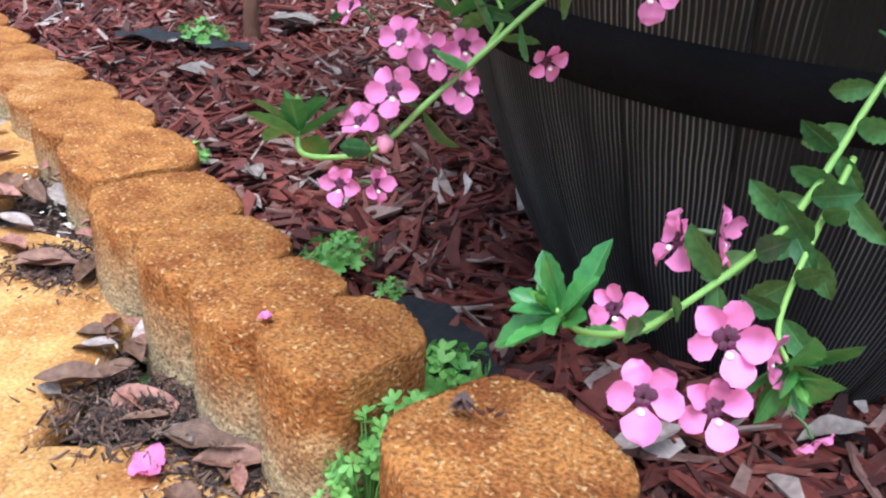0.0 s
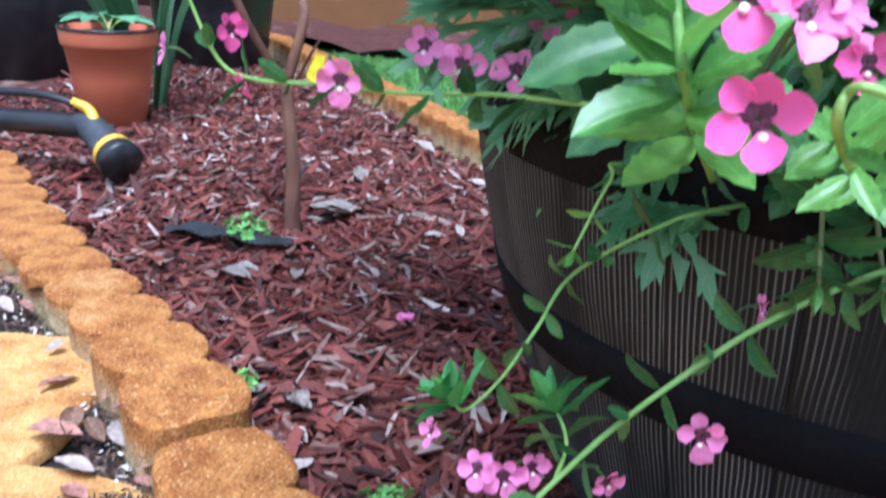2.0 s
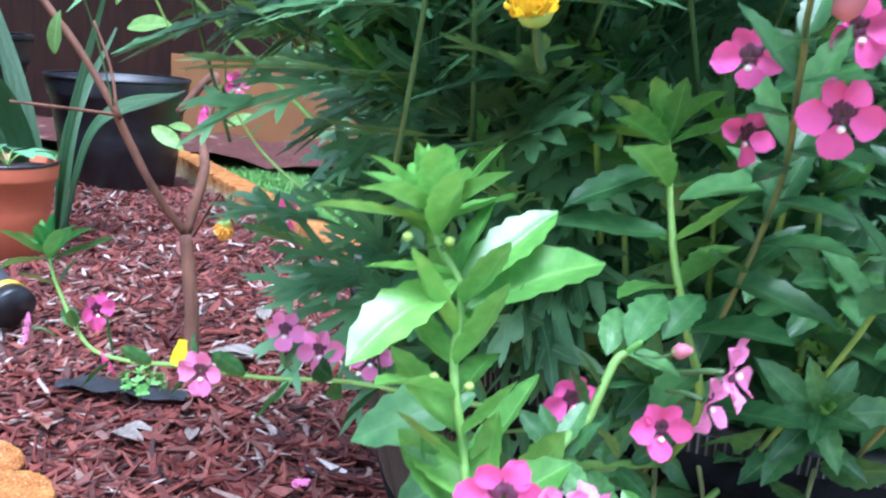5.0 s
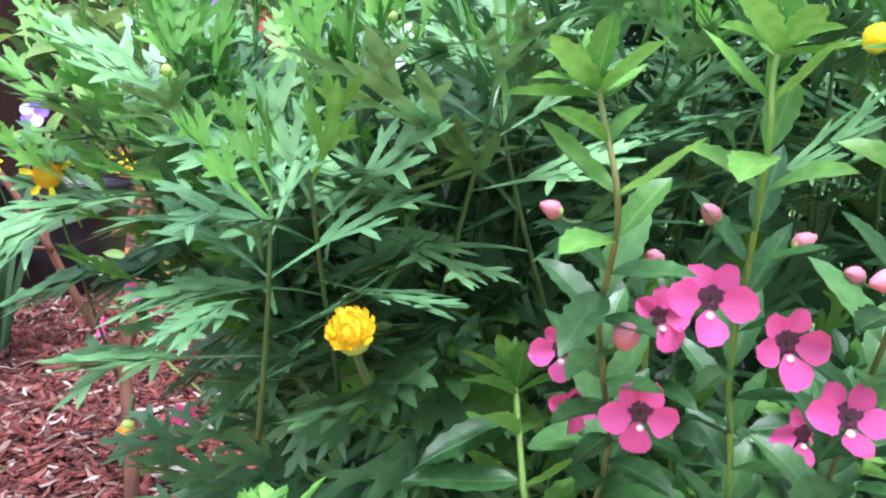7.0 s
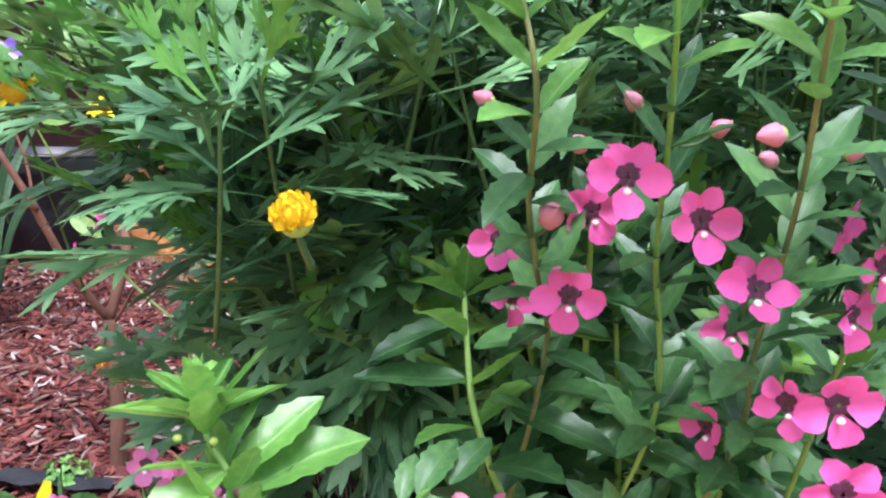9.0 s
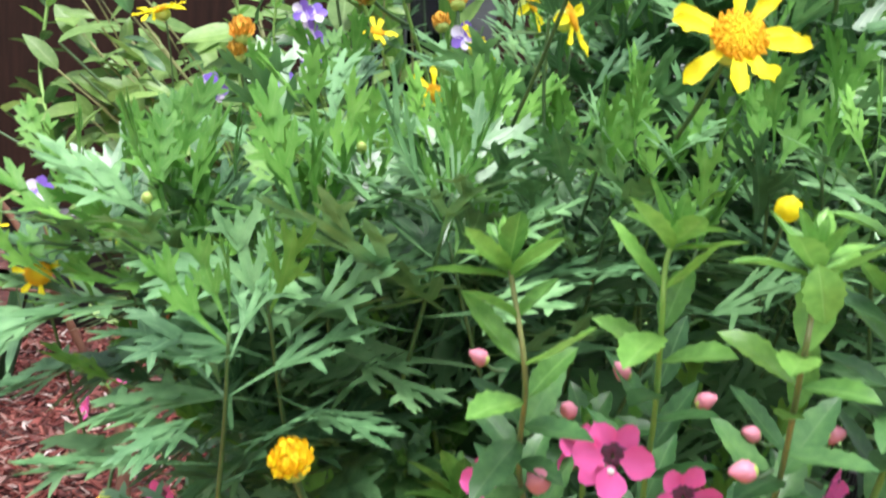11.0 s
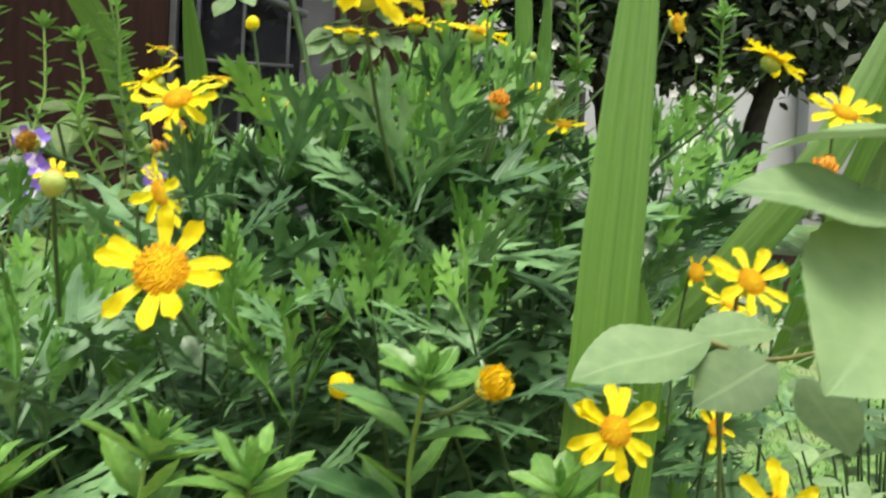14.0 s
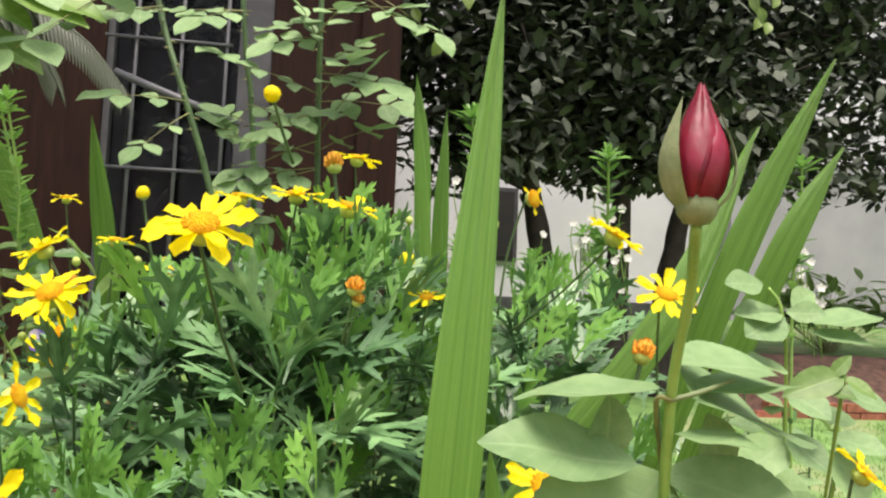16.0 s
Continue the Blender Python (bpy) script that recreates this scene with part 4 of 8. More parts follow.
    for f in bm.faces:
        for lp in f.loops:
            lp[uvl].uv = (lp.vert.co.x, 0.135 * (lp.vert.co.z - low) / (peak - low))
    part("block", bm, CONCRETE, th)


for i in range(0, len(LOBES), 4):
    run = LOBES[i:i + 4]
    if len(run) > 1:
        edging_block(run, fine=3 if i < 5 else 1)
for i in range(0, len(LOBES_RIGHT), 3):
    edging_block(LOBES_RIGHT[i:i + 3], fine=1 if i else 3)
back_line = []
x_ = -1.9
while x_ < 1.0:
    back_line.append((x_, back_edge(x_) + 0.03, 0.045, 0.112))
    slope = (back_edge(x_ + 0.02) - back_edge(x_)) / 0.02
    x_ += 0.092 / math.sqrt(1 + slope * slope)
for i in range(0, len(back_line) - 1, 4):
    if len(back_line[i:i + 4]) > 1:
        edging_block(back_line[i:i + 4], label="orange scalloped concrete edging block between mulch and lawn")


# ---- mulch chips, litter ----
def island_material(name, colours, rough=0.75):
    mt = bpy.data.materials.new(name)
    mt.use_nodes = True
    nt = mt.node_tree
    N, L = nt.nodes.new, nt.links.new
    geo = N("ShaderNodeNewGeometry")
    ramp = N("ShaderNodeValToRGB")
    ramp.color_ramp.interpolation = "LINEAR"
    els = ramp.color_ramp.elements
    while len(els) < len(colours):
        els.new(0.5)
    for i, c in enumerate(colours):
        els[i].position = i / (len(colours) - 1)
        els[i].color = (*c, 1)
    L(geo.outputs["Random Per Island"], ramp.inputs[0])
    co, no = N("ShaderNodeTexCoord"), N("ShaderNodeTexNoise")
    no.inputs["Scale"].default_value, no.inputs["Detail"].default_value = 120, 5
    L(co.outputs["Object"], no.inputs["Vector"])
    mx = N("ShaderNodeMix")
    mx.data_type, mx.blend_type = "RGBA", "MULTIPLY"
    mx.inputs[0].default_value = 0.6
    L(ramp.outputs[0], mx.inputs[6])
    mr = N("ShaderNodeMapRange")
    mr.inputs[1].default_value, mr.inputs[2].default_value = 0.3, 0.7
    mr.inputs[3].default_value, mr.inputs[4].default_value = 0.45, 1.3
    L(no.outputs[0], mr.inputs[0])
    L(mr.outputs[0], mx.inputs[7])
    bsdf = nt.nodes["Principled BSDF"]
    bsdf.inputs["Roughness"].default_value = rough
    L(mx.outputs[2], bsdf.inputs["Base Color"])
    bp = N("ShaderNodeBump")
    bp.inputs["Strength"].default_value, bp.inputs["Distance"].default_value = 0.7, 0.002
    L(no.outputs[0], bp.inputs["Height"])
    L(bp.outputs[0], bsdf.inputs["Normal"])
    return mt


CHIPS = island_material("mulch_chips", [(0.013, 0.004, 0.004), (0.077, 0.014, 0.010), (0.165, 0.030, 0.019), (0.085, 0.015, 0.011), (0.20, 0.043, 0.029), (0.03, 0.008, 0.006), (0.23, 0.072, 0.05), (0.12, 0.024, 0.016), (0.31, 0.22, 0.18)])
PALE_CHIPS = island_material("pale_bark", [(0.2, 0.13, 0.11), (0.42, 0.33, 0.29), (0.28, 0.2, 0.17), (0.55, 0.47, 0.42)])
LITTER = island_material("litter", [(0.02, 0.014, 0.011), (0.07, 0.04, 0.026), (0.012, 0.009, 0.008), (0.15, 0.075, 0.05), (0.03, 0.02, 0.015), (0.1, 0.05, 0.034), (0.26, 0.18, 0.13)])


def chips(name, count, where, mat_, label, long_=(0.025, 0.075), wide=(0.004, 0.011), thick=(0.002, 0.005), seed=3, height=None, tilt=14):
    r = random.Random(seed)
    vs, fs = [], []
    for _ in range(count):
        x, y = where(r)
        z = height(x, y) if height else 0.04 + hump(x, y, 0.02, 5) + r.uniform(0, 0.012)
        ln, w, h = r.uniform(*long_) / 2, r.uniform(*wide) / 2, r.uniform(*thick) / 2
        m = Matrix.Translation((x, y, z)) @ Euler((radians(r.gauss(0, tilt)), radians(r.gauss(0, tilt)), r.uniform(0, 2 * math.pi))).to_matrix().to_4x4()
        b = len(vs)
        bow, skew = r.gauss(0, 0.12) * ln, r.gauss(0, 0.16) * ln
        for u, k in ((-1, r.uniform(0.05, 0.7)), (r.uniform(-0.4, 0.4), 1.0), (1, r.uniform(0.05, 0.7))):
            for sy, sz in ((-1, -1), (1, -1), (1, 1), (-1, 1)):
                vs.append(m @ Vector((u * ln + sy * w * r.uniform(-0.9, 0.9), sy * w * k * r.uniform(0.7, 1.1) + skew * u * u, sz * h * r.uniform(0.6, 1.1) + bow * u * u)))
        fs += [(b, b + 3, b + 2, b + 1), (b + 8, b + 9, b + 10, b + 11)] + [(b + o + i, b + o + (i + 1) % 4, b + o + 4 + (i + 1) % 4, b + o + 4 + i) for o in (0, 4) for i in range(4)]
    me = bpy.data.meshes.new(name)
    me.from_pydata(vs, [], fs)
    me.materials.append(mat_)
    return tagged(new(name, me), label, "mulch", kind="stuff")


def in_bed(r):
    while True:
        y = 0.3 + 2.9 * r.random() ** 1.5
        x = r.uniform(-1.7, 0.7)
        if edge_y(x) + 0.075 < y < back_edge(x) - 0.05 and math.hypot(x - 0.28, y - 0.777) > 0.19:
            return x, y


chips("mulch_chips", 15000, in_bed, CHIPS, "loose red-dyed bark chips spread over the bed", (0.012, 0.085), (0.0025, 0.010), (0.0015, 0.005))


chips("mulch_chips", 4200, in_bed, CHIPS, "broad red-dyed bark pieces among the mulch", (0.02, 0.09), (0.008, 0.022), (0.003, 0.008), 31, None, 21)
chips("pale_bark", 420, in_bed, PALE_CHIPS, "sun-bleached grey bark bits scattered on the mulch", (0.012, 0.05), (0.005, 0.016), (0.001, 0.003), 37, lambda x, y: 0.056 + hump(x, y, 0.02, 5), 20)


def along_edge(r):
    t = r.random() ** 1.4
    x = -0.03 - 1.0 * t
    y = edge_y(x) - 0.062 - abs(r.gauss(0.012, 0.02)) - 0.02
    return x - 0.01, y


chips("edge_litter", 4200, along_edge, LITTER, "dark soil crumbs and plant litter along the edging", (0.004, 0.026), (0.0008, 0.003), (0.0008, 0.0025), 5, lambda x, y: 0.043 + 0.010 * abs(noise.noise(Vector((x * 20, y * 20, 0)))), 20)
clumps_ = [(-0.148, 0.456, 0.050), (-0.185, 0.437, 0.050), (-0.331, 0.612, 0.050), (-0.096, 0.414, 0.050)]
chips("edge_litter", 2200, lambda r: (lambda c: (c[0] + r.gauss(0, 0.022), c[1] + r.gauss(0, 0.02)))(r.choice(clumps_)), LITTER, "small heaps of dark plant litter on the paving", (0.003, 0.02), (0.0006, 0.002), (0.0006, 0.002), 15, lambda x, y: 0.058 + 0.012 * abs(noise.noise(Vector((x * 30, y * 30, 4)))), 24)
chips("pale_petals", 200, along_edge, WHITE_BIT, "small fallen white petals and husks", (0.003, 0.013), (0.0012, 0.0042), (0.0004, 0.0008), 6, lambda x, y: 0.056, 25)

DEAD = [leaf_mesh("leaf", m_, w, 0, d, f, 0.5, 10, 0.03, 0.02, i) for i, (m_, w, d, f) in enumerate(((DEAD_LEAF, 0.36, 0.12, 0.5), (DEAD_LEAF, 0.44, -0.1, 0.7), (GREY_LEAF, 0.4, 0.15, 0.6), (GREY_LEAF, 0.5, -0.15, 0.4)))]


def dead_leaf(at, turn, size, grey=False, tilt=6):
    me = DEAD[(2 if grey else 0) + rng.randrange(2)]
    ob = new("fallen_leaf", me)
    ob.matrix_basis = Matrix.Translation(at) @ Euler((radians(rng.uniform(-tilt, tilt)), radians(rng.uniform(-tilt, tilt)), radians(turn))).to_matrix().to_4x4() @ Matrix.Scale(size, 4)
    return tagged(ob, "dry grey-brown fallen leaf on the mulch" if grey else "curled brown fallen leaf on the paving", "leaf", "fallen leaves")


for p, turn, s in (((-0.254, 0.451, 0.066), -88, 0.052), ((-0.196, 0.454, 0.066), -100, 0.06), ((-0.146, 0.420, 0.064), -95, 0.062), ((-0.092, 0.388, 0.066), 20, 0.04), ((-0.366, 0.618, 0.068), 60, 0.05),
                   ((-0.362, 0.591, 0.066), -70, 0.06), ((-0.294, 0.576, 0.068), 10, 0.05), ((-0.192, 0.483, 0.070), 40, 0.04), ((-0.049, 0.394, 0.065), -60, 0.045), ((-0.431, 0.716, 0.066), 100, 0.06)):
    dead_leaf(p, turn, s)
for p, turn, s, g in (((-0.087, 0.411, 0.066), -40, 0.045, False), ((-0.126, 0.417, 0.064), 60, 0.03, True), ((-0.044, 0.408, 0.066), -70, 0.05, True), ((-0.340, 0.679, 0.066), 30, 0.045, True), ((-0.213, 0.510, 0.068), -30, 0.035, True),
                      ((-0.230, 0.444, 0.064), 80, 0.02, True), ((-0.071, 0.409, 0.066), 100, 0.05, False), ((-0.448, 0.711, 0.066), 20, 0.05, False), ((-0.387, 0.663, 0.066), 80, 0.05, True), ((-0.533, 0.790, 0.066), -30, 0.05, False), ((-0.367, 0.601, 0.066), -70, 0.05, False)):
    dead_leaf(p, turn, s, g, 14)
for p, turn, s in (((-0.442, 1.180, 0.060), 70, 0.07), ((-0.421, 0.955, 0.062), 80, 0.055), ((-0.299, 0.875, 0.060), 150, 0.06), ((-0.238, 0.839, 0.060), 30, 0.05), ((-0.389, 1.559, 0.060), 90, 0.08),
                   ((-0.391, 1.553, 0.060), 95, 0.09), ((-0.298, 0.878, 0.060), 140, 0.07), ((-0.230, 0.841, 0.060), 60, 0.05), ((-0.413, 0.956, 0.060), 85, 0.055), ((-0.443, 1.214, 0.060), 75, 0.07),
                   ((-0.382, 1.583, 0.060), 100, 0.09), ((-0.331, 2.061, 0.070), 60, 0.08), ((-0.437, 1.779, 0.060), 20, 0.07), ((0.134, 0.468, 0.070), -70, 0.05), ((0.308, 0.528, 0.070), 100, 0.05), ((-0.321, 0.933, 0.060), 120, 0.06)):
    dead_leaf(p, turn, s, True)
for i in range(46):
    x, y = along_edge(rng)
    dead_leaf((x, y + 0.012, 0.062 + 0.006 * rng.random()), rng.uniform(0, 360), rng.uniform(0.018, 0.045), rng.random() < 0.35, 26)
for i in range(60):
    x, y = in_bed(rng)
    if y > 0.75:
        dead_leaf((x, y, 0.058 + hump(x, y, 0.02, 5)), rng.uniform(0, 360), rng.uniform(0.03, 0.06), rng.random() < 0.75, 14)

# landscape cloth that shows through the mulch
def cloth(line, wide, label):
    th = thing("landscape_cloth", line[0], label, "ground cloth")
    pts = spline(line, 8)
    bm = bmesh.new()
    last = None
    for i, q in enumerate(pts):
        d = (pts[min(i + 1, len(pts) - 1)] - pts[max(i - 1, 0)]).normalized()
        s = Vector((-d.y, d.x, 0)) * wide * (0.6 + 0.4 * math.sin(math.pi * i / (len(pts) - 1)))
        row = [bm.verts.new(q + s * k + Vector((0, 0, 0.004 * math.cos(k * 3 + i)))) for k in (-1, -0.5, 0, 0.5, 1)]
        if last:
            for k in range(4):
                bm.faces.new((last[k], last[k + 1], row[k + 1], row[k]))
        last = row
    part("sheet", bm, FABRIC, th)


cloth([(-0.028, 0.607, 0.075), (0.009, 0.552, 0.078), (0.045, 0.503, 0.078)], 0.03, "strip of black landscape cloth showing beside the edging")
cloth([(-0.665, 1.349, 0.065), (-0.556, 1.348, 0.070), (-0.440, 1.335, 0.065)], 0.03, "black landscape cloth showing through the mulch")


def weed(at, size, label="small bright green weed growing by the edging", n=26, tall=0.0):
    th = thing("weed", at, label, "weed", "weeds by the edging")
    at = Vector(at)
    for i in range(n):
        a, q = radians(137.5 * i), math.sqrt(i / n)
        d = Vector((math.cos(a) * q, math.sin(a) * q, 0.9 - 0.5 * q))
        tip = at + d * size * rng.uniform(0.7, 1.0) + Vector((0, 0, tall * rng.random()))
        bm = bmesh.new()
        tube(bm, [at, at.lerp(tip, 0.6) + Vector((0, 0, 0.002)), tip], 0.0006, 0.0005, 4)
        for k in range(6):
            e = Matrix.Rotation(radians(60 * k), 3, d.normalized()) @ d.orthogonal().normalized()
            m = aim(tip - d * size * 0.05 * k, e + d * 0.5, d, size * 0.3)
            v = [bm.verts.new(m @ Vector(c)) for c in ((0, 0, 0), (0.24, 0.45, 0.06), (0.2, 0.8, 0.02), (0, 1, 0), (-0.2, 0.8, 0.02), (-0.24, 0.45, 0.06))]
            bm.faces.new((v[0], v[1], v[2], v[3]))
            bm.faces.new((v[0], v[3], v[4], v[5]))
        tagged(part("sprig", bm, WEED, th), kind="stuff")


weed((-0.103, 0.675, 0.060), 0.034)
weed((-0.047, 0.633, 0.060), 0.018, n=12)
weed((-0.319, 0.861, 0.060), 0.026, n=12)
weed((0.018, 0.501, 0.070), 0.04)
weed((0.014, 0.392, 0.060), 0.026, n=30, tall=0.075)
weed((-0.003, 0.376, 0.055), 0.026, n=34, tall=0.065)
weed((-0.018, 0.366, 0.055), 0.022, n=18, tall=0.04)
weed((-0.526, 1.364, 0.050), 0.05, "grey-green seedling in the mulch", 14)


# ---- barrel planter ----
def barrel():
    cx, cy = 0.28, 0.777
    th = thing("barrel_planter", (cx, cy, 0.045), "dark half-barrel planter of grooved wood with black hoops", "planter")
    prof = [(0.05, 0.198), (0.10, 0.226), (0.15, 0.250), (0.20, 0.271), (0.25, 0.290), (0.30, 0.305), (0.35, 0.319), (0.40, 0.330), (0.45, 0.339), (0.485, 0.344)]
    rad = lambda z: float(np.interp(z, [p[0] for p in prof], [p[1] for p in prof]))
    count = 26
    for k in range(count):
        bm = bmesh.new()
        uvl = bm.loops.layers.uv.new("UVMap")
        a0, a1 = 2 * math.pi * k / count, 2 * math.pi * (k + 1) / count
        gap = 0.0007
        outer, inner = [], []
        cols = [a0 + gap, a0 + gap * 2.2] + [a0 + (a1 - a0) * i / 6 for i in range(1, 6)] + [a1 - gap * 2.2, a1 - gap]
        for z, r in prof:
            row, row2 = [], []
            for i, a in enumerate(cols):
                dip = 0.0008 if i in (0, len(cols) - 1) else 0.0
                row.append(bm.verts.new((cx + (r - dip) * math.cos(a), cy + (r - dip) * math.sin(a), z)))
                row2.append(bm.verts.new((cx + (r - 0.022) * math.cos(a), cy + (r - 0.022) * math.sin(a), z)))
            outer.append(row)
            inner.append(row2)

        def quad(vs, uvs):
            f = bm.faces.new(vs)
            for lp, q in zip(f.loops, uvs):
                lp[uvl].uv = q

        for j in range(len(prof) - 1):
            for i in range(len(cols) - 1):
                uvs = [(cols[i] * 0.29 + k * 0.013, prof[j][0]), (cols[i + 1] * 0.29 + k * 0.013, prof[j][0]), (cols[i + 1] * 0.29 + k * 0.013, prof[j + 1][0]), (cols[i] * 0.29 + k * 0.013, prof[j + 1][0])]
                quad((outer[j][i], outer[j][i + 1], outer[j + 1][i + 1], outer[j + 1][i]), uvs)
                quad((inner[j][i + 1], inner[j][i], inner[j + 1][i], inner[j + 1][i + 1]), uvs)
        for i in range(len(cols) - 1):
            quad((outer[-1][i], outer[-1][i + 1], inner[-1][i + 1], inner[-1][i]), [(0.1, 0.1)] * 4)
        part("stave", bm, BARREL, th)
    for z0, z1 in ((0.279, 0.323), (0.428, 0.474)):
        bm = bmesh.new()
        lathe(bm, [(rad(z0) - 0.001, z0), (rad(z0) + 0.0014, z0 + 0.0008), (rad((z0 + z1) / 2) + 0.0016, (z0 + z1) / 2), (rad(z1) + 0.0014, z1 - 0.0008), (rad(z1) - 0.001, z1)], 96, False)
        bmesh.ops.translate(bm, verts=bm.verts, vec=(cx, cy, 0))
        part("hoop", bm, HOOP, th)
    bm = bmesh.new()
    lathe(bm, [(0.02, 0.446), (0.15, 0.45), (0.25, 0.446), (0.318, 0.44)], 40, False)
    bmesh.ops.translate(bm, verts=bm.verts, vec=(cx, cy, 0))
    part("soil", bm, SOIL, th)
    bm = bmesh.new()
    lathe(bm, [(0.05, 0.05), (0.197, 0.05)], 40, False)
    bmesh.ops.translate(bm, verts=bm.verts, vec=(cx, cy, 0))
    part("base", bm, HOOP, th)


barrel()


# ---- young tree, pots and the garden nozzle ----
def young_tree():
    foot = Vector((-0.474, 1.45, 0.03))
    th = thing("young_tree", foot, "young tree with a thin red-brown forked trunk in the mulch", "tree")
    bm = bmesh.new()
    fork = Vector((-0.503, 1.499, 0.303))
    tube(bm, spline([foot, foot.lerp(fork, 0.5) + Vector((0.006, 0, 0)), fork], 8), 0.015, 0.0115, 10, True, 0.2)
    part("trunk", bm, BARK, th)
    for pts, r in (([fork, (-0.484, 1.534, 0.409), (-0.506, 1.590, 0.467), (-0.501, 1.636, 0.579), (-0.561, 1.606, 0.507)], 0.010), ([fork, (-0.550, 1.466, 0.390), (-0.606, 1.445, 0.519), (-0.585, 1.412, 0.515), (-0.641, 1.409, 0.608), (-0.719, 1.406, 0.709)], 0.0075),
                   ([(-0.585, 1.412, 0.515), (-0.604, 1.428, 0.591), (-0.637, 1.441, 0.662)], 0.003), ([(-0.585, 1.412, 0.515), (-0.641, 1.350, 0.526), (-0.712, 1.317, 0.533)], 0.003), ([(-0.487, 1.491, 0.303), (-0.450, 1.471, 0.360), (-0.427, 1.463, 0.392)], 0.003)):
        bm = bmesh.new()
        tube(bm, spline(pts, 6), r, r * 0.7, 8, True, 0.2)
        part("branch", bm, BARK, th)
    for p, d, s in (((-0.542, 1.447, 0.496), (0.7, -0.2, -0.3), 0.07), ((-0.602, 1.450, 0.691), (0.3, -0.2, 0.6), 0.07), ((-0.581, 1.443, 0.656), (0.8, -0.3, 0.2), 0.09), ((-0.659, 1.357, 0.608), (0.1, -0.3, 0.9), 0.07), ((-0.495, 1.504, 0.488), (-0.6, 0, 0.2), 0.05), ((-0.438, 1.516, 0.502), (0.6, 0, 0.3), 0.06)):
        piece("leaf", rng.choice(SHRUB), th, aim(p, d, (0, -0.6, 0.6), s))


young_tree()


def pot(name, at, r0, r1, h, mat_, label, soil=True):
    th = thing(name, at, label, "plant pot")
    bm = bmesh.new()
    lathe(bm, [(r0 * 0.9, 0), (r0, 0.004), (r0 + (r1 - r0) * 0.5, h * 0.5), (r0 + (r1 - r0) * 0.84, h * 0.82), (r1 * 1.0, h * 0.83), (r1 * 1.01, h * 0.86), (r1 * 1.04, h * 0.97), (r1 * 1.03, h), (r1 * 0.98, h), (r1 * 0.95, h * 0.86), (r0 * 0.9, h * 0.8)], 48, False)
    bmesh.ops.translate(bm, verts=bm.verts, vec=at)
    part("pot_body", bm, mat_, th)
    bm = bmesh.new()
    lathe(bm, [(r1 * 0.985, h * 0.985), (r1 * 1.055, h * 0.985), (r1 * 1.06, h * 1.0), (r1 * 1.05, h * 1.012), (r1 * 0.985, h * 1.01)], 48, False)
    bmesh.ops.translate(bm, verts=bm.verts, vec=at)
    part("rim", bm, BLACK_PLASTIC if mat_ == TERRACOTTA else mat_, th)
    bm = bmesh.new()
    lathe(bm, [(0.01, h * 0.93), (r1 * 0.97, h * 0.93)], 32, False)
    bmesh.ops.translate(bm, verts=bm.verts, vec=at)
    part("soil", bm, SOIL, th)
    return th


pot("terracotta_pot", (-1.22, 2.13, 0.035), 0.079, 0.119, 0.262, TERRACOTTA, "terracotta-coloured plastic pot holding a small seedling")
pot("black_pot", (-1.95, 2.85, 0.035), 0.27, 0.33, 0.55, BLACK_PLASTIC, "large black plastic nursery pot on the mulch")
pot("black_pot", (-1.45, 3.25, 0.035), 0.2, 0.25, 0.42, BLACK_PLASTIC, "black plastic nursery pot behind the seedling")


def seedling():
    at = Vector((-1.22, 2.13, 0.28))
    th = thing("seedling", at, "pale green seedling with broad leaves in the terracotta pot", "plant")
    for i in range(8):
        a = radians(137.5 * i)
        d = Vector((math.cos(a), math.sin(a), 0.75 + 0.1 * (i % 3)))
        tip = at + d * 0.05
        stalk_to(th, [at, at.lerp(tip, 0.5) + Vector((0, 0, 0.01)), tip], 0.002)
        piece("leaf", SEED_LEAF, th, aim(tip, Vector((d.x, d.y, 0.1)), (0, 0, 1), 0.085))


SEED_LEAF = leaf_mesh("leaf", leaf_material("seedling_leaf", (0.1, 0.26, 0.12), (0.18, 0.36, 0.19), (0.26, 0.42, 0.26), 6, 0.15, 0.5, 0.4, 0.2), 0.62, 6, 0.2, 0.15, 0.45)
seedling()


